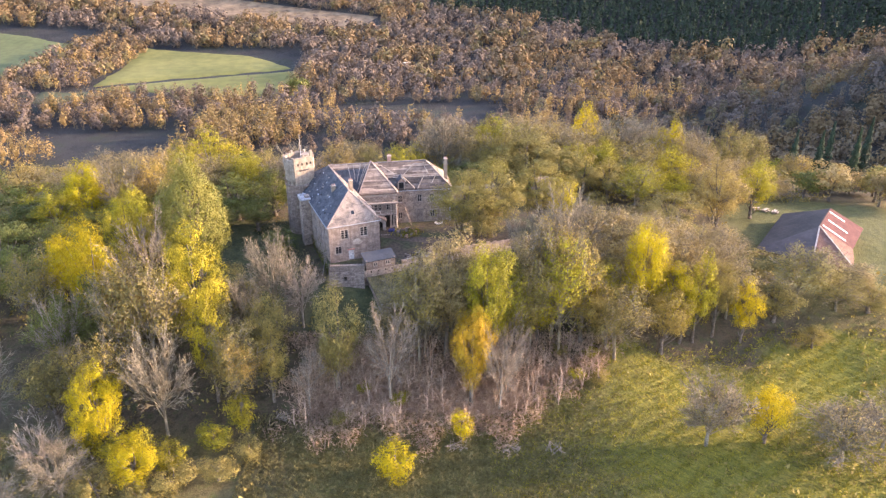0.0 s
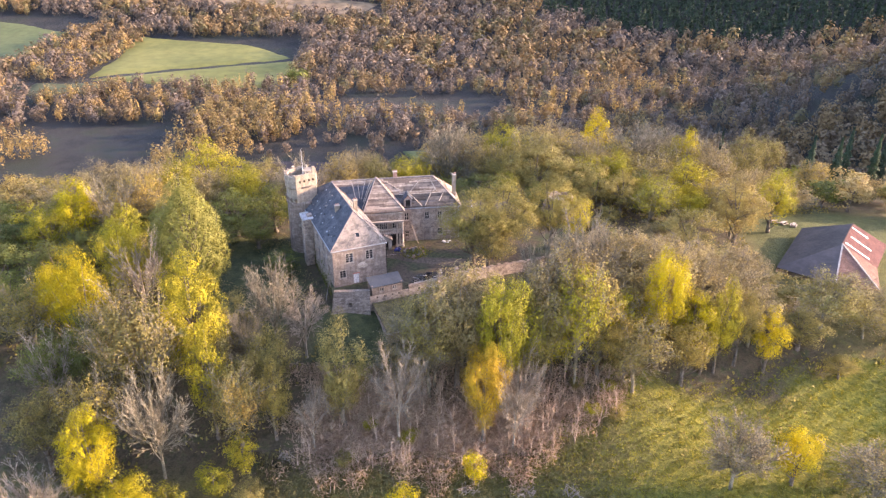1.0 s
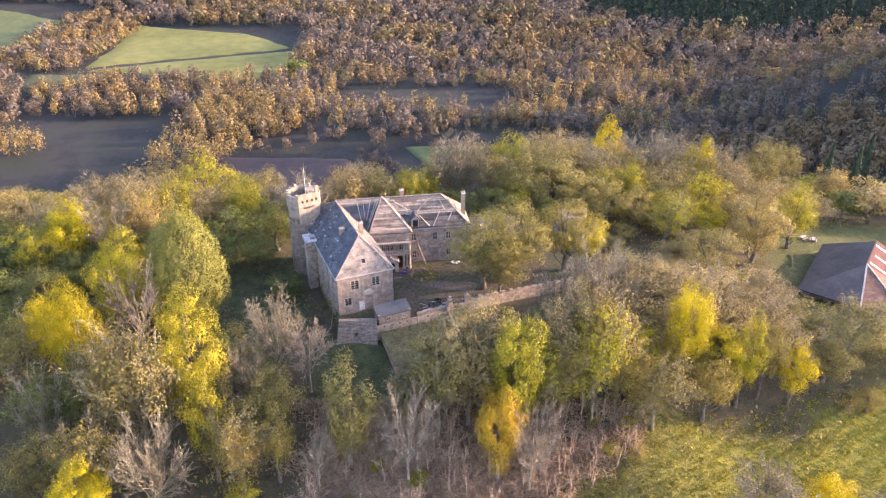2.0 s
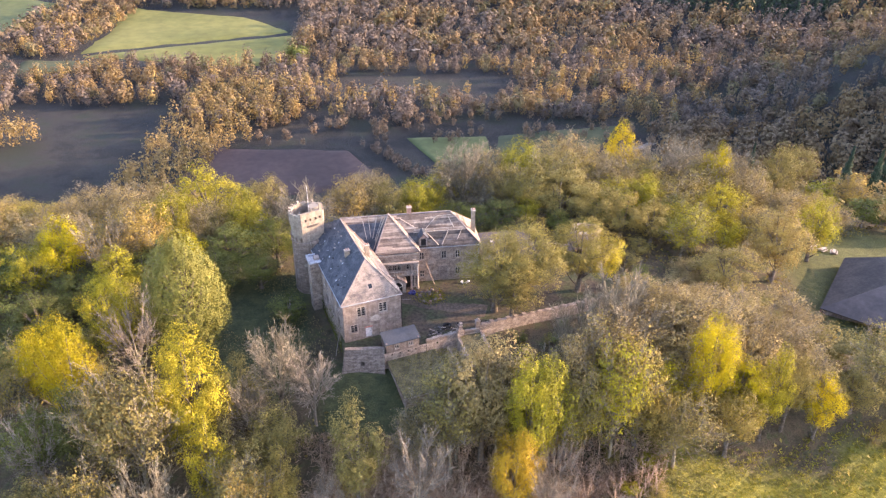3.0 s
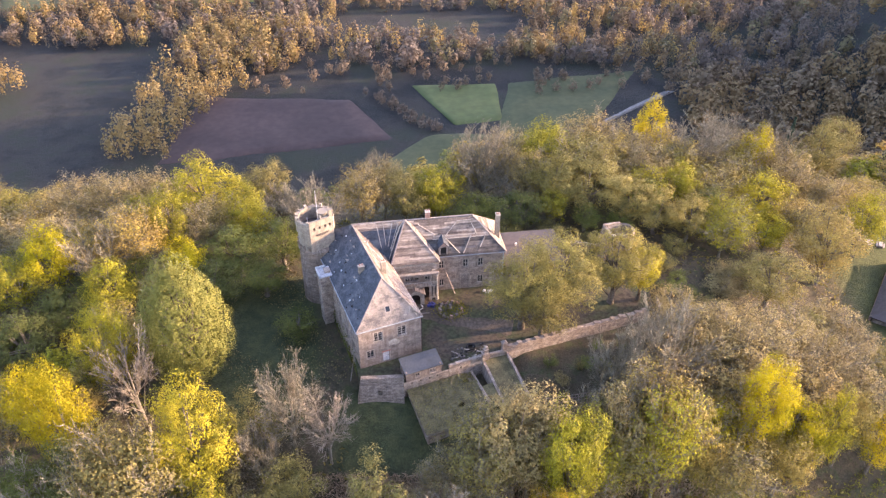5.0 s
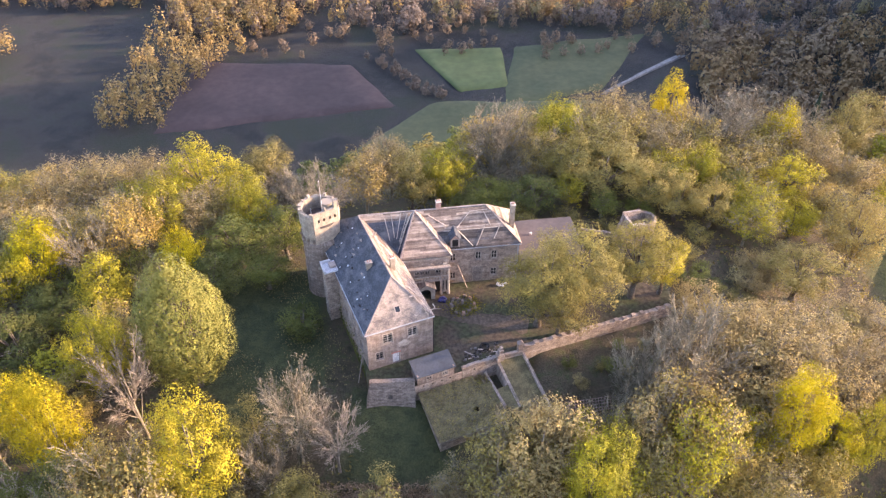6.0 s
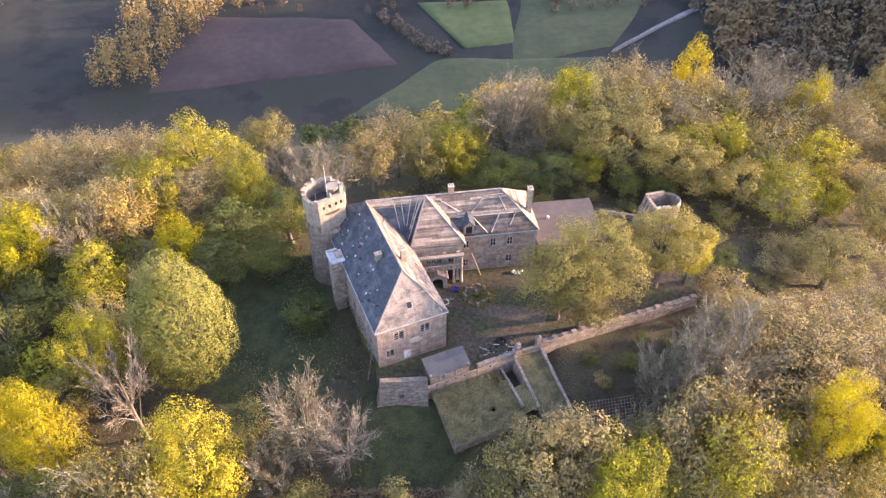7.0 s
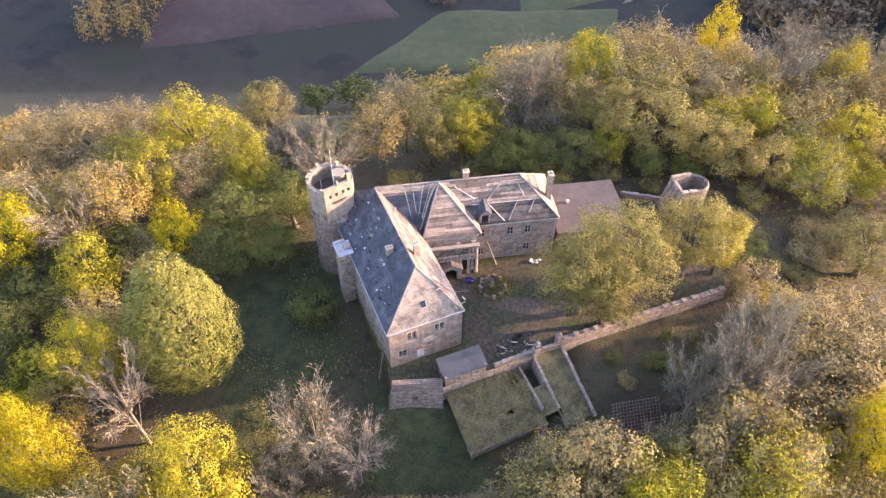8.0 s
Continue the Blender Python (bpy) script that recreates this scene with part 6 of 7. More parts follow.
def tree(kind, leaf, x, y, top, radius, base=None, group="", where="on the wooded spur"):
    z = float(land(x, y)) if base is None else base
    variant = tree_rng.randrange(3) if kind in ("full", "lush", "cover", "thin", "bare") else tree_rng.randrange(2)
    trunk, crown = tree_meshes(kind, leaf, variant)
    h = max(top - z, 2.5)
    PLANTED.append((x, y, radius))
    radius = radius * SPREAD[kind]
    cat = "shrub" if kind == "bush" else "tree"
    t = thing(cat, f"{SHAPES[kind]} {WORDS[leaf]} {where}", cat, pose(x, y, z, 0, 0, tree_rng.uniform(0, 360)) @ Matrix.Diagonal((radius / 5.0, radius / 5.0, h / 16.0, 1)), group)
    part("trunk", trunk, t)
    if (kind, variant) in TWIG_MESH:
        part("branchwork", TWIG_MESH[kind, variant], t, "fine bare twigs")
    if crown is not None:
        part("crown", crown, t, WORDS[leaf])
    return t


GROVE = {}


def grove_tree(kind, leaf, x, y, top, radius):
    """A tree of a thicket or a far slope, kept for the one object of its colour."""
    z = float(land(x, y))
    variant = tree_rng.randrange(2)
    trunk, crown = tree_meshes(kind, leaf, variant)
    k = radius * SPREAD[kind] / 5.0
    m = pose(x, y, z, 0, 0, tree_rng.uniform(0, 360)) @ Matrix.Diagonal((k, k, max(top - z, 2.5) / 16.0, 1))
    GROVE.setdefault((kind, "trunk"), []).append((trunk, m))
    if (kind, variant) in TWIG_MESH:
        GROVE.setdefault((kind, "twigs"), []).append((TWIG_MESH[kind, variant], m))
    if crown is not None:
        GROVE.setdefault((kind, leaf), []).append((crown, m))
    PLANTED.append((x, y, radius))


def lay_groves():
    for (kind, leaf), items in GROVE.items():
        vs, fs, n = [], [], 0
        for me, m in items:
            v = np.empty(len(me.vertices) * 3, np.float32)
            me.vertices.foreach_get("co", v)
            f = np.empty(len(me.loops), np.int32)
            me.loops.foreach_get("vertex_index", f)
            a = np.array(m)
            vs.append(v.reshape(-1, 3) @ a[:3, :3].T + a[:3, 3])
            fs.append(f.reshape(-1, len(me.loops) // len(me.polygons)) + n)
            n += len(me.vertices)
        what = {"sapling": "thicket of slender pale leafless saplings on the bank", "distant": "woodland down the north side of the spur"}[kind]
        label = what if leaf in ("trunk", "twigs") else f"{what}, {WORDS[leaf]}"
        tagged(new("thicket" if kind == "sapling" else "woodland", array_mesh("grove", np.concatenate(vs), np.concatenate(fs), items[0][0].materials[0])), label, "woodland", kind="stuff")


def plant(kind, leaf, *spots, **more):
    for s in spots:
        tree(kind, leaf, *s, **more)


# west of the castle
plant("full", "lime", (-62.6, 187.5, 16.5, 6.6), (-66, 174, 16.5, 4.8), (-53.5, 184, 13.5, 4.4), (-50.6, 177, 13, 4.6), (-72.5, 155.6, 12, 5.4), (-90, 156, 13, 5), (-42, 110, 9.5, 3.2))
plant("full", "yellow", (-60.2, 162.8, 13.0, 4.0), (-84.5, 160.8, 17.5, 5), (-75, 128, 14, 3.6))
plant("full", "green", (-64.5, 117.0, 9.5, 4.6), (-72, 116, 7, 4.8))
plant("thin", "russet", (-70.5, 168, 17.5, 5.6), (-80, 166, 13, 5), (-59.5, 115, 13, 4.4), (-37, 107, 4.5, 3.6), (-20, 112, 0, 2.6), (-68, 146, 9, 4.5))
plant("thin", "brown", (-93, 188, 10, 6.2), (-86, 192, 9, 6.2), (-78, 195, 8, 5.6), (-70, 197, 7, 5.5), (-91, 170, 13, 6), (-61, 176, 13, 4.5))
plant("thin", "olive", (-53.8, 113.2, 17.2, 6.6), (-37.5, 108.5, 5, 4.8), (-60, 104, 6, 4.5), (-80, 126, 11, 5), (-57, 178, 12, 4.5), (-64, 158, 9, 4))
plant("lush", "lime", (-65, 136, 19.5, 4.2), (-46.6, 119.6, 19.4, 6.0))
plant("lush", "yellow", (-68.0, 122.5, 20.5, 4.8), (-57.5, 97, 4.6, 3.9), (-50.5, 91.0, -6.5, 4.0))
plant("round", "laurel", (-53.2, 140.6, 25.6, 6.9))
plant("full", "green", (-52, 169.6, 9.5, 6.8), (-45.5, 163.5, 6.5, 4.6), (-55, 159.8, 8, 5.6), (-79.8, 153.3, 8, 6), (-84, 144, 8, 6), (-58.5, 148, 7, 4.5), (-43, 172, 10, 5), (-95, 140, 9, 7), (-87, 131, 8, 6), (-61, 152, 7, 4.5), (-70, 162, 8, 5))
plant("bush", "green", (-37.2, 152.4, 3.6, 4.0))
plant("pale", None, (-59.6, 131.5, 18, 4.6), (-71, 114, 9.5, 5), (-28, 126, 10.5, 4.4), (-66, 93, -3, 4.5), (-24.5, 108.5, 1, 2.6))
plant("bare", None, (-76, 162.5, 16.5, 5.6), (-37.6, 178.5, 15.0, 6.0), (-34, 127.5, 14, 5.2), (-49, 102, 7, 5.4), (-62, 89, -6, 5), (-38, 121, 7, 4), (-81, 103, 4, 5.5), (-70, 83, -9, 5))
plant("full", "olive", (-53.3, 204, 6.5, 5.6), (-33, 116.5, 7, 4), (-31.5, 110, 3.5, 3), (-19.5, 112.3, 10.5, 4.4), (-69, 104, 3, 4.5), (-77, 92, -4, 5), (-40, 113.5, 5, 3.6))
plant("bush", "olive", (-44, 90, -10, 3.6), (-37.5, 92.5, -11, 3.0), (-56, 88, -9, 3.8), (-33.5, 98, -11.5, 2.6), (-48, 86.5, -11, 3.2))
plant("bush", "lime", (-54, 96, -6, 4), (-40, 99.5, -9.5, 3), (-46, 95, -9.5, 3.2), (-36, 104, -6, 2.8), (-61, 98, -7, 3.2))
# south slope below the barn
plant("thin", "olive", (-4.5, 118.5, 14.0, 5.2), (17, 121, 14, 5), (2, 123.5, 9, 4.8), (-0.5, 123, 7, 4.2), (8, 122.5, 9, 4.4), (33.5, 119.5, 7.5, 5.4))
plant("thin", "lime", (4.5, 125.5, 7.5, 3.6), (22.5, 120, 17.5, 5), (12, 119, 14, 4.5))
plant("thin", "brown", (-9.5, 117.5, 4.5, 4.2), (15, 124.5, 9, 4.6), (3.5, 121, 14, 4.5))
plant("full", "brown", (0.7, 119.5, 18.5, 5.6), (15, 121.5, 15, 4.6))
plant("thin", "olive", (76.5, 136, 6.5, 6.4), (84, 134.5, 1.0, 5.0))
plant("thin", "russet", (22, 124, 18.5, 5.8))
plant("full", "olive", (27.5, 122, 12, 4.6), (14, 120, 9, 4.6), (32, 121.5, 3, 3.6), (44, 123, 5, 4.4))
plant("lush", "lime", (8.6, 116.3, 18.5, 5))
plant("full", "yellow", (29.8, 126.0, 9.5, 5.2), (18.7, 122.5, 6, 3.6), (61.5, 127.2, 3.2, 3.1), (57.5, 102.0, -3.5, 3.6), (46, 127, 8, 3.6))
plant("lush", "gold", (5.2, 109.5, 8.5, 3.9),)
plant("bush", "yellow", (-7.9, 93.5, -8.8, 3.7), (3.3, 101.5, -7.5, 2.0))
plant("pale", None, (-9.4, 109.5, 9.5, 5), (10.5, 108, 5, 3.6), (12, 112, 6, 4))
plant("bare", None, (-3.5, 119.5, 9, 5), (3.2, 124.5, 10, 5), (20.5, 126.5, 16, 5.4), (13.5, 123.5, 14, 5), (25, 134, 20, 6.4), (17.5, 132.5, 15.5, 4.6), (28, 140.5, 12.8, 5.6))
plant("bare", "brown", (47, 100.5, -1.5, 6.0), (69, 97, -4.5, 6.6), (78, 100, -6, 6))
plant("thin", "brown", (29.7, 138, 12.5, 5), (36.5, 141.0, 13.5, 5.8), (36.6, 134.5, 13.5, 6.4), (43.7, 138.6, 13, 6), (31, 132, 10.5, 5), (38, 128.5, 12, 5), (50, 143, 9, 5.4), (49, 132, 10, 5), (55, 138, 9, 5.4), (60, 133, 6, 5), (88, 138, 1, 5), (42, 146.5, 9, 4.5), (34, 144, 12.5, 5.4))
plant("thin", "russet", (27.4, 132.7, 8.5, 4), (41, 132.5, 12, 4.5))
plant("lush", "yellow", (39.6, 126, 18.2, 4.3))
plant("full", "lime", (51.5, 126.6, 10, 3.3), (48.5, 126, 4, 3))
plant("full", "olive", (56, 128.5, 8, 3.4), (70, 132, 0, 4.6), (91, 134, -2, 5), (76, 126, -7, 3))
# lime trees in the court
plant("lush", "linden", (4.6, 151.2, 17.5, 6.4), (11.2, 154.4, 19.2, 7.0), (22.6, 158.4, 17.6, 6.2), base=0.0, where="in the castle court")
plant("lush", "lime", (28.0, 159.4, 13.5, 3.8), base=0.0, where="in the castle court")
plant("full", "olive", (8.0, 148.8, 11, 4.6), base=0.0, where="in the castle court")
plant("bush", "gold", (36.8, 150.6, 6.0, 3.9))
plant("bush", "brown", (33.4, 155.6, 6.5, 4.0), (46.5, 163.5, 2.2, 3.6), (50, 170, 1.5, 2.8))
plant("bush", "green", (37.8, 166, 1.8, 2.4), (34.5, 163, 2.0, 2.0), (38.5, 161.5, 2.0, 2.4))
plant("full", "olive", (55.4, 162.5, 8.5, 6))
# east and north of the castle
plant("full", "lime", (15.4, 209.5, 14.8, 6.6), (64.3, 193.8, 9, 6.2), (-12, 192, 10, 4.2), (14.6, 187.2, 8.5, 3.3), (44.9, 195.6, 11.5, 4.8), (62, 182, 6, 4.6))
plant("full", "yellow", (45.5, 225, 12.8, 5), (69, 212, 13, 4.6))
plant("thin", "lime", (-10.4, 197, 9, 5), (50.8, 178, 9, 5.4), (37, 196, 11, 4.5), (53, 184, 9, 5))
plant("thin", "olive", (22.2, 203.5, 14.0, 7.6), (53.4, 197, 10, 7.2), (30, 206, 12.5, 6), (14, 200, 10.5, 5), (60, 206, 9, 6.5), (47, 205, 11, 6))
plant("full", "olive", (23.1, 191.5, 14, 7), (16.5, 196, 12.5, 6), (31.4, 188.0, 12, 6), (44, 182.5, 9.5, 4.8), (-18.6, 192, 10, 4.8), (92, 224, 7, 5.5), (108, 244, 0, 6), (80, 212, 4, 6), (37.5, 184.5, 9.5, 4.8), (26, 198, 13, 5.4))
plant("thin", "brown", (38.7, 201.7, 12.8, 6.6), (9.5, 201, 11, 5), (73.6, 204.5, 10, 6), (62, 153, 4, 5), (133, 222, -8, 5.5), (64, 146, 4, 5), (101, 206, -4, 5), (27, 219, 12, 6.5), (36, 214, 12, 6.5), (67, 214, 10, 7), (82, 200, 5, 5.5), (-24, 200, 8.5, 5.5), (6, 212, 11, 6))
plant("thin", "russet", (-28.6, 191, 12.6, 5.8), (73, 180, 8, 5.4), (92, 204, 2.4, 4.6), (114, 222.5, -2.5, 5), (69, 187, 7, 4.6), (46, 212, 11.5, 6), (-4, 206, 10, 5))
plant("bare", None, (-0.5, 202.0, 16.5, 7.6), (53, 209, 13.5, 8.4), (66, 228, 8, 7.5), (78, 222, 7, 6), (-47, 192, 6, 5), (-27, 205, 6, 5))
plant("full", "green", (-1.8, 189.2, 5.8, 5), (7.5, 187.0, 7.4, 5), (36, 190, 8.5, 5), (51, 190, 6.5, 5), (-7, 186.5, 4.5, 3.6), (22, 185.2, 5.5, 3.4), (29, 183.6, 4.5, 3))
plant("spruce", "spruce", (124, 229, 3, 5), (129, 233, 5, 5), (136, 229, 4, 5), (142, 234, 6, 5.5), (118, 234, 2, 5), (88, 234, 3, 4.6))
plant("bush", "olive", (36, 171, 2, 3), (44, 160, 0, 3), (-12, 184, 2, 3), (-24, 183, 1, 3.5), (4, 184, 2, 3.4), (14, 183, 3, 2.6), (40, 177, 3, 3), (22, 180.5, 1.5, 2))
plant("full", "russet", (71, 173.5, 11.5, 6))
plant("full", "lime", (85.5, 186, 8.5, 4.8))
plant("bush", "brown", (49.2, 167.5, 2.8, 4.2), (57, 172, 2.5, 3.6))
# low shrubs on the rough slope between the ramp and the curtain wall
for k in range(26):
    x, y = tree_rng.uniform(5, 34), tree_rng.uniform(134, 151)
    if y > 144.5 + (x - 1.4) * 0.364 - 2.2 or x + (142 - y) * 0.4 < 8:
        continue
    z = float(land(x, y))
    tree("bush", tree_rng.choice(("olive", "brown", "green", "olive")), x, y, z + tree_rng.uniform(2.5, 3.2), tree_rng.uniform(0.8, 1.7), where="on the rough slope")


def clear_of(x, y, gap):
    return all((x - a) ** 2 + (y - b) ** 2 > (gap + 0.55 * r) ** 2 for a, b, r in PLANTED)


def kept_open(x, y):
    """Castle, court, lawns, meadow, bank and farmyard: no trees of chance here."""
    return (-62 < x < 38 and 127 < y < 183) or (-30 < x < 34 and y < 127) or (x > 20 and y < 118 + 0.2 * (x - 20)) or (74 < x < 128 and 128 < y < 203) or (38 < x < 74 and 150 < y < 178)


# leafless saplings, young growth and low shrubs on the bracken bank
for k in range(96):
    x = tree_rng.uniform(-27, 31)
    y = tree_rng.uniform(104, 120) + 6 * float(smooth(8, 30, x))
    z = float(land(x, y))
    if k % 14 == 0:
        tree("bush", tree_rng.choice(("lime", "olive", "lime")), x, y, z + tree_rng.uniform(2.0, 3.6), tree_rng.uniform(1.2, 2.0), where="on the bracken bank")
    else:
        grove_tree("sapling", None, x, y, z + tree_rng.uniform(5.0, 9.0), tree_rng.uniform(1.6, 2.8))
# smaller trees between the tall ones, on the spur and down its north side
for k in range(1500):
    x, y = tree_rng.uniform(-125, 150), tree_rng.uniform(86, 292)
    if (x < -18 and y > 203) or (x > -64 and y < 98) or kept_open(x, y) or not clear_of(x, y, 3.4) or abs(x) > 28 + 0.55 * y:
        continue
    z = float(land(x, y))
    h = tree_rng.uniform(8, 13) if y < 245 else tree_rng.uniform(8, 11)
    h = min(h, 9.5 - z) if y > 180 and x < 40 else h
    h = max(min(h, 3 - z), 4.0) if y > 192 and x < -15 else h
    leaf = tree_rng.choice(("olive", "brown", "olive", "brown", "green", "lime", "russet"))
    if y > 206:
        grove_tree("distant", leaf, x, y, z + h, tree_rng.uniform(3.6, 5.0))
    else:
        tree("full" if y < 132 else tree_rng.choice(("cover", "cover", "cover", "thin")), leaf, x, y, z + h, tree_rng.uniform(3.6, 5.0))
for x, y in ((-48, 298), (-25, 300), (-60, 290), (-12, 292), (4, 296), (-36, 286), (-80, 292)):
    grove_tree("distant", "olive" if x % 3 else "green", x, y, float(land(x, y)) + 13, 5.5)
lay_groves()

# far woods: many small crowns, one object for each colour
def far_templates(n_leaf, size, tall, cone=False):
    out = []
    for s in range(5):
        rng = np.random.default_rng(200 + s)
        d = unit_dirs(rng, n_leaf)
        if cone:
            h = rng.uniform(0, 1, n_leaf) ** 0.8
            p = np.stack([d[:, 0] * (1 - h), d[:, 1] * (1 - h), h * tall], 1)
            nn = np.stack([d[:, 0], d[:, 1], np.full(n_leaf, 0.7)], 1)
        else:
            bumps = 1 + 0.3 * np.sin(d[:, 0] * 5 + s) * np.sin(d[:, 1] * 4 + 2 * s) + 0.15 * np.sin(d[:, 2] * 7 + s)
            p = d * bumps[:, None] * rng.uniform(0.55, 1.05, (n_leaf, 1))
            p[:, 2] = (p[:, 2] * 0.5 + 0.5) * tall
            nn = d + np.array([0, 0, 0.2])
        out.append(leaf_tris(p, nn + rng.normal(size=p.shape) * 0.16, size * rng.uniform(0.7, 1.3, n_leaf), rng))
    return out


def open_land(x, y):
    """True where the valley has fields, the lane or a clearing."""
    f1 = (y > 596 + 0 * x) & (y < 775) & (x > -305) & (x < -128 - (y - 604) * 0.1) & (x < -146 + (690 - y) * 0.62 + 60)
    f2 = (x < -384) & (x > -540) & (y > 655) & (y < 840)
    f3 = (x > -345) & (x < -272) & (y > 566) & (y < 608)
    low = (x > -118 + np.maximum(y - 440, 0)) & (x < 118) & (y < 470 + 8 * np.sin(x * 0.05)) & (y > 325)
    lw = (x > -290) & (x < -172) & (y < 500) & (y > 325)
    brown = (x > -155) & (x < -30) & (y > 343) & (y < 432)
    heath = (x > -95 + (y - 520) * 0.4) & (x < 40 + 14 * np.sin(y * 0.06)) & (y > 515) & (y < 572)
    f1 = f1 | heath
    st = (y > 868 - 0.258 * (x + 160)) & (y < 950 - 0.3 * (x + 240)) & (x > -410) & (x < -70)
    return f1 | f2 | f3 | low | lw | brown | st


def woods(name, label, leaf, chooser, templates, seed, cell, r_lo, r_hi, box_):
    rng = np.random.default_rng(seed)
    x0, x1, y0, y1 = box_
    xs, ys = np.meshgrid(np.arange(x0, x1, cell), np.arange(y0, y1, cell))
    x, y = (xs + rng.uniform(-0.5, 0.5, xs.shape) * cell).ravel(), (ys + rng.uniform(-0.5, 0.5, ys.shape) * cell).ravel()
    keep = chooser(x, y, rng) & (np.abs(x) < 120 + y * 0.62)
    x, y = x[keep], y[keep]
    z = land(x, y)
    vs, fs, n = [], [], 0
    which = rng.integers(0, len(templates), len(x))
    for t, (tv, tf) in enumerate(templates):
        i = np.nonzero(which == t)[0]
        if not len(i):
            continue
        a, r, hh = rng.uniform(0, 6.28, len(i)), rng.uniform(r_lo, r_hi, len(i)), rng.uniform(0.85, 1.2, len(i))
        c, s = np.cos(a)[:, None], np.sin(a)[:, None]
        px_ = (tv[None, :, 0] * c - tv[None, :, 1] * s) * r[:, None] + x[i][:, None]
        py_ = (tv[None, :, 0] * s + tv[None, :, 1] * c) * r[:, None] + y[i][:, None]
        pz_ = tv[None, :, 2] * (r * hh)[:, None] + z[i][:, None]
        vs.append(np.stack([px_, py_, pz_], -1).reshape(-1, 3))
        fs.append((tf[None] + (np.arange(len(i)) * len(tv))[:, None, None] + n).reshape(-1, 3))
        n += len(i) * len(tv)
    if vs:
        tagged(new(name, array_mesh(name, np.concatenate(vs), np.concatenate(fs), LEAF[leaf])), label, "woodland", kind="stuff")


def patchy(x, y, s, lo, hi):
    w = np.sin(x / s + 1.3 * np.sin(y / s * 0.7)) * np.sin(y / s * 0.9 + 1.1 * np.sin(x / s * 0.6) + 2)
    return (w > lo) & (w < hi)


def conifers(x, y):
    return (y > np.interp(x, (-60, 0, 90, 200, 300, 420, 700), (990, 930, 870, 760, 700, 720, 760))) & (x > -60) & (x < 760)


FAR, NEAR_F, CONE, TALL = far_templates(66, 0.25, 2.6), far_templates(120, 0.205, 2.7), far_templates(34, 0.4, 4.2, True), far_templates(96, 0.205, 4.6)
HILL = far_templates(120, 0.2, 2.9)
split = [("far_scrub", -2.0, -0.15), ("far_brown", -0.15, 0.2), ("far_olive", 0.2, 0.42), ("far_russet", 0.42, 2.0)]
TINT = {"far_scrub": "mauve-brown", "far_brown": "brown", "far_olive": "olive", "far_russet": "russet"}
for k, (leaf, lo, hi) in enumerate(split):
    woods("woodland", f"far autumn woodland with {TINT[leaf]} crowns", leaf, lambda x, y, r, lo=lo, hi=hi: patchy(x, y, 23, lo, hi) & ~open_land(x, y) & ~conifers(x, y), FAR, 300 + k, 10.0, 3.2, 6.6, (-720, 720, 640, 1180))
    woods("woodland", f"valley woodland with {TINT[leaf]} crowns", leaf, lambda x, y, r, lo=lo, hi=hi: patchy(x, y, 17, lo, hi) & ~open_land(x, y) & (r.uniform(size=x.shape) < 0.62), NEAR_F, 320 + k, 9.0, 3.0, 5.2, (-420, 420, 455, 640))
    woods("woodland", f"slender valley trees with {TINT[leaf]} crowns", leaf, lambda x, y, r, lo=lo, hi=hi: patchy(x, y, 13, lo, hi) & ~open_land(x, y) & (r.uniform(size=x.shape) < 0.34), TALL, 330 + k, 8.0, 1.7, 3.0, (-420, 420, 465, 640))
    slope_leaf = "far_russet" if leaf in ("far_scrub", "far_russet") else "far_brown"
    woods("woodland", f"hillside woodland with {TINT[slope_leaf]} crowns", slope_leaf, lambda x, y, r, lo=lo, hi=hi: patchy(x, y, 19, lo, hi) & (x > 118 + (y - 400) * 0.1) & ~open_land(x, y), HILL, 340 + k, 9.0, 3.8, 5.6, (100, 420, 300, 455))
woods("woodland", "dark conifer plantation on the far hill", "spruce", lambda x, y, r: conifers(x, y) & ~open_land(x, y), CONE, 350, 7.0, 2.6, 3.8, (-200, 800, 690, 1250))
woods("woodland", "belt of golden birches along the valley", "birch", lambda x, y, r: (x > -172) & (x < -138 + np.maximum(y - 395, 0) * 0.5) & (y > 352) & (y < 530) & (r.uniform(size=x.shape) < 0.8 - 0.4 * smooth(-130, -85, x)), TALL, 360, 7.0, 2.6, 4.0, (-240, -60, 350, 535))
woods("woodland", "clump of golden birches in the valley", "birch", lambda x, y, r: (np.hypot(x + 262, y - 430) < 17), TALL, 361, 7.0, 2.8, 4.0, (-300, -220, 400, 460))
woods("woodland", "hedges and pale birches between the fields", "birch", lambda x, y, r: ((np.abs(y - 536 - 0.05 * x) < 60) | ((x < -300) & (x > -385) & (y < 790))) & ~open_land(x, y) & (r.uniform(size=x.shape) < 0.16), TALL, 362, 8.0, 2.2, 3.4, (-430, 200, 470, 790))
woods("woodland", "dark evergreen clump by the pasture", "green", lambda x, y, r: np.hypot(x + 122, y - 608) < 9, NEAR_F, 366, 5.0, 4.2, 5.4, (-140, -100, 590, 630))
woods("woodland", "scattered scrub on the dark valley floor", "far_scrub", lambda x, y, r: (y > 428) & (y < 480) & (r.uniform(size=x.shape) < 0.5), NEAR_F, 363, 9.0, 1.8, 3.4, (-120, 120, 425, 480))
woods("woodland", "dark scrub strip beside the ploughed field", "far_scrub", lambda x, y, r: (np.abs((x + 30) + (y - 405) * 0.75) < 6) & (y > 385) & (y < 428), NEAR_F, 364, 4.0, 1.2, 2.0, (-70, 10, 380, 430))


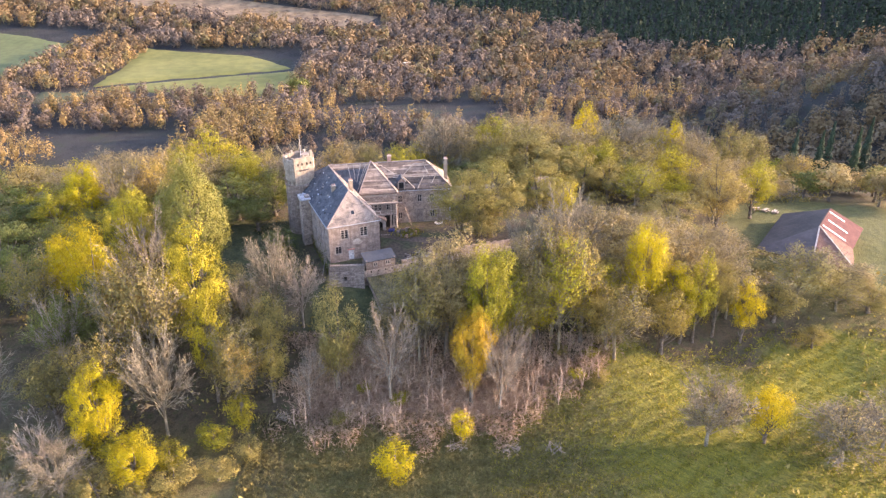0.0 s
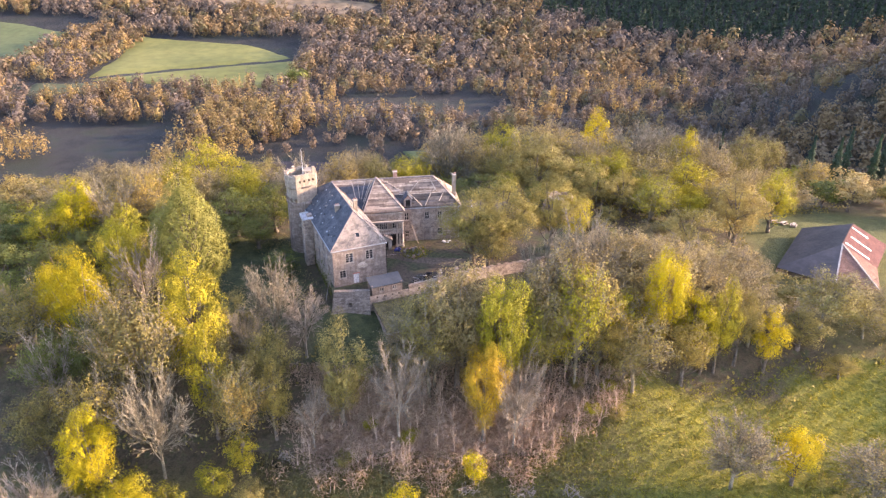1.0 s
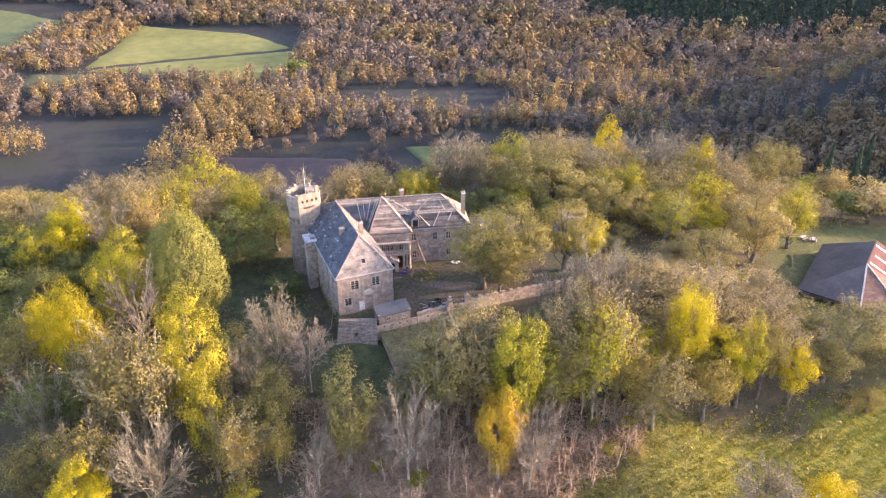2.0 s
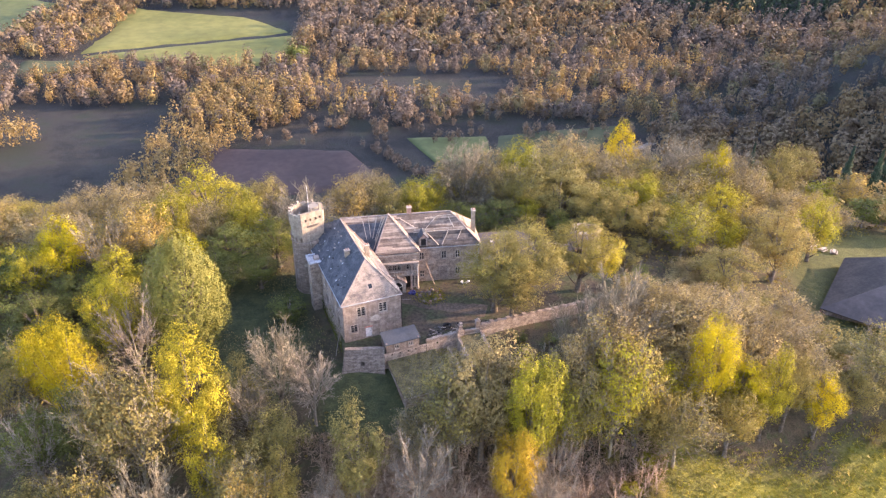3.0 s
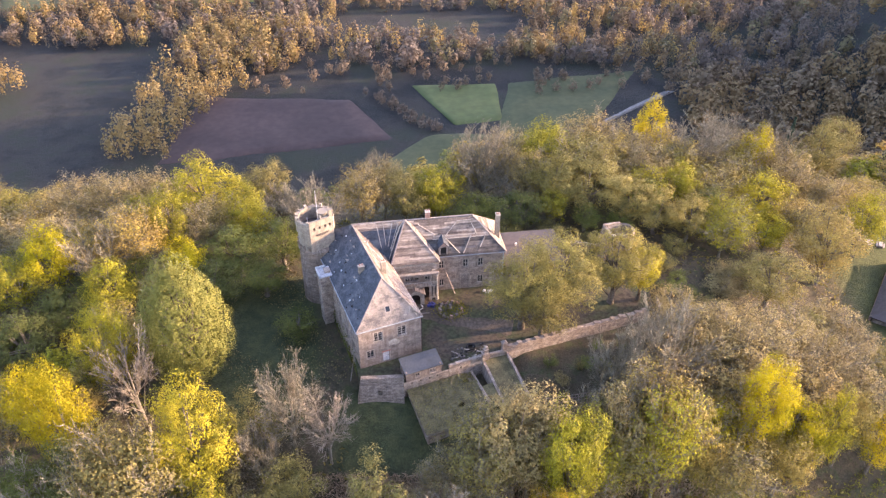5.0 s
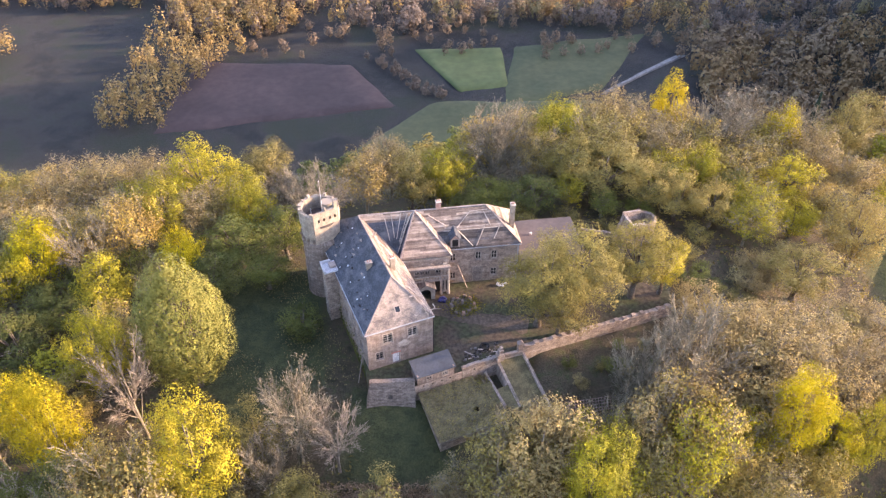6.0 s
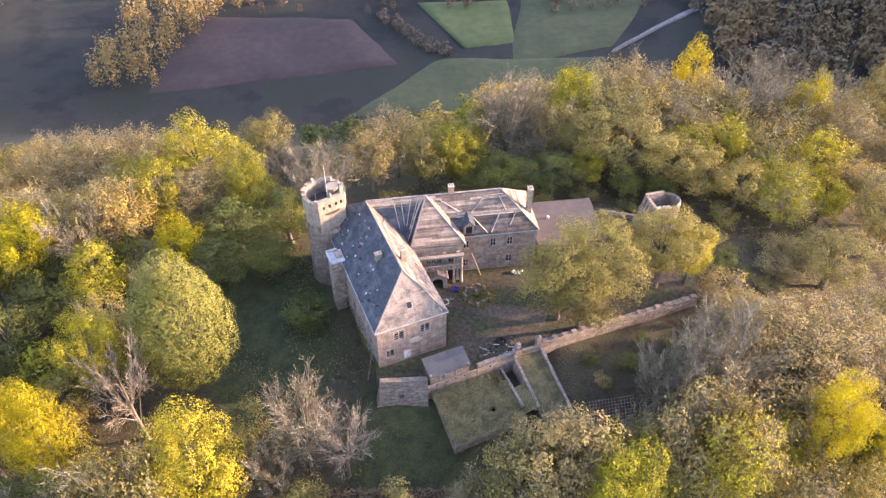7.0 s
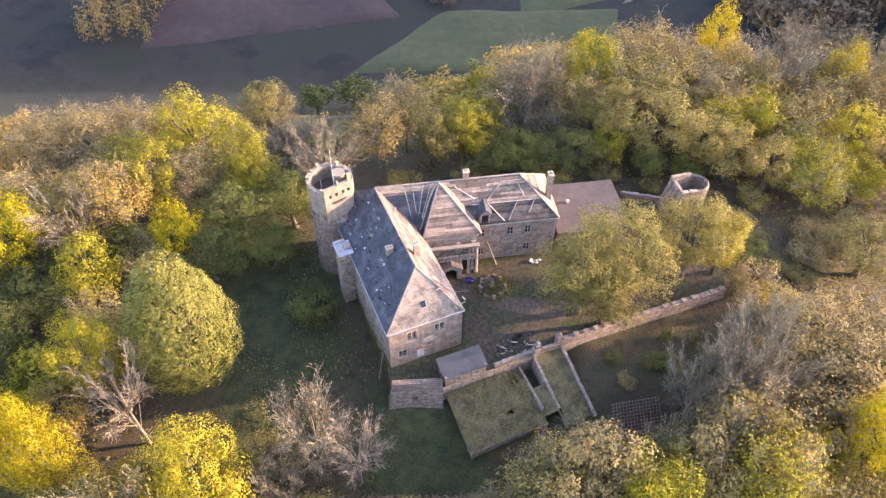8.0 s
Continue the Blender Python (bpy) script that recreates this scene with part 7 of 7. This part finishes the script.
# undergrowth, meadow tussocks, brush heaps
def tufts(name, label, category, leaf, spots, size, seed, slim=0.25, upright=True):
    rng = np.random.default_rng(seed)
    p = np.asarray(spots)
    n = rng.normal(size=p.shape) * (1.0 if not upright else 0.9)
    if upright:
        n[:, 2] *= 0.5
    v, f = leaf_quads(p, n, size * rng.uniform(0.5, 1.4, len(p)), rng, slim)
    tagged(new(name, array_mesh(name, v, f, leaf)), label, category, kind="stuff")


def scatter(n, seed, box_, test, lift):
    rng = np.random.default_rng(seed)
    x, y = rng.uniform(box_[0], box_[1], n), rng.uniform(box_[2], box_[3], n)
    k = test(x, y, rng)
    x, y = x[k], y[k]
    return np.stack([x, y, land(x, y) + rng.uniform(0.05, lift, len(x))], 1)


def meadow_edge(x):
    return 104 + 17 * smooth(10, 34, x) + 6 * smooth(50, 70, x)


def in_rows(x, y, r):
    k = np.sin((x * 0.56 - y * 0.83) * 2.1 + 0.8 * np.sin(x * 0.3 + y * 0.2))
    return (y < meadow_edge(x) + 3) & (k + r.normal(size=x.shape) * 1.1 > 0.1)


GRASS_A = leafage("grass_blades", (0.1, 0.108, 0.016), (0.21, 0.2, 0.027), (0.34, 0.3, 0.038))
GRASS_C = leafage("straw_grass", (0.085, 0.085, 0.03), (0.16, 0.145, 0.055), (0.27, 0.225, 0.09))
GRASS_B = leafage("dry_stalks", (0.28, 0.185, 0.12), (0.42, 0.295, 0.195), (0.53, 0.4, 0.26))
tufts("meadow_grass", "rough green meadow tussocks in rows", "grass", GRASS_A, scatter(90000, 1, (8, 120, 72, 134), in_rows, 0.6), 0.32, 2)
tufts("dry_grass", "rough olive and straw-coloured grass", "grass", GRASS_C, scatter(70000, 19, (-34, 44, 76, 124), lambda x, y, r: (y < meadow_edge(x) + 3) & (x + r.normal(size=x.shape) * 9 < 26), 0.7), 0.34, 20)
tufts("dry_stalks", "brown stalks and dead bracken on the bank", "bracken", GRASS_B, scatter(62000, 3, (-34, 36, 96, 124), lambda x, y, r: (y > meadow_edge(x) - 2 + 2.2 * np.sin(x * 0.4) + 1.5 * np.sin(x * 0.93 + 1) + 1.4 * r.normal(size=x.shape)) & (x > -28 + 3 * np.sin(y * 0.6) + 2 * r.normal(size=x.shape)), 1.3), 0.5, 4, 0.12)
tufts("undergrowth", "low undergrowth under the trees", "undergrowth", LEAF["olive"], scatter(30000, 5, (-110, 120, 84, 240), lambda x, y, r: ((x < -30) | (y > 120) | (x > 40)) & ((np.abs(x) > 40) | (y > 182) | (y < 128)) & (patchy(x, y, 5, 0.0, 2)) & ~((x > -62) & (x < -26) & (y > 128) & (y < 175)) & ~((x > 76) & (x < 120) & (y > 160) & (y < 200)), 1.1), 0.4, 6, 0.5)
tufts("leaf_litter", "fallen leaves on lawn and court", "leaves", LEAF["brown"], scatter(9000, 7, (-60, -26, 126, 172), lambda x, y, r: patchy(x, y, 4, 0.1, 2), 0.06), 0.14, 8, 0.7, False)
moss_p = np.random.default_rng(9).uniform((-0.2, -0.3, 0), (11.8, 8.7, 0.25), (5200, 3))
mv, mf = leaf_quads(np.stack([moss_p[:, 0], moss_p[:, 1], -3.22 + (moss_p[:, 1] + 0.45) / 9.35 * 1.5 + moss_p[:, 2]], 1), np.random.default_rng(10).normal(size=(5200, 3)) + np.array([0, 0, 0.6]), np.random.default_rng(11).uniform(0.08, 0.2, 5200), np.random.default_rng(12), 0.4)
mo = part("moss", array_mesh("moss", mv, mf, LEAF["olive"]), barn, "moss, grass and fallen leaves")
mo["kind"] = "stuff"
iv = np.random.default_rng(14)
s_ = iv.uniform(0, 24, 2600)
z_ = -5 + iv.exponential(1.6, 2600)
ip = np.stack([-24.35 - 0.386 * s_ - 0.25, 140.45 + 0.9225 * s_ - 0.1, z_], 1)[z_ < 2.5 + 2 * np.sin(s_[:] * 0.9)]
ivv, ivf = leaf_quads(ip, np.tile([-0.9, -0.4, 0.3], (len(ip), 1)) + iv.normal(size=ip.shape) * 0.4, iv.uniform(0.12, 0.26, len(ip)), iv)
tagged(new("ivy", array_mesh("ivy", ivv, ivf, LEAF["green"])), "ivy climbing the west front", "ivy", kind="stuff")
fv = np.random.default_rng(15)
fa_, fr = fv.normal(-0.9, 1.5, 2000), np.abs(fv.normal(1.6, 0.9, 2000))
fp = np.stack([-8.6 + fr * np.cos(fa_) * 1.2, 155.9 + fr * np.sin(fa_), 0.1 + fv.uniform(0, 0.75, 2000)], 1)
fvv, fvf = leaf_quads(fp, fv.normal(size=fp.shape), fv.uniform(0.05, 0.16, 2000), fv)
tagged(new("basin_plants", array_mesh("basin_plants", fvv, fvf, LEAF["lime"])), "yellowing plants round the basin", "plants", kind="stuff")
for k, (x, y) in enumerate(((2.4, 100.2), (12.1, 99.0), (19.4, 99.2), (-29.5, 106.5))):
    h_ = thing("brush_heap", "heap of cut pale branches on the meadow", "brush heap", pose(x, y, float(land(x, y))), "brush heaps")
    rr = random.Random(50 + k)
    for j in range(26):
        a = Vector((rr.uniform(-1.2, 1.2), rr.uniform(-0.9, 0.9), rr.uniform(0.05, 0.9)))
        d = Vector((rr.uniform(-1, 1), rr.uniform(-1, 1), rr.uniform(-0.25, 0.35))) * 0.9
        part("branch", beam_mesh("branch", PALE_BARK, a - d, a + d, 0.09, 0.08), h_)
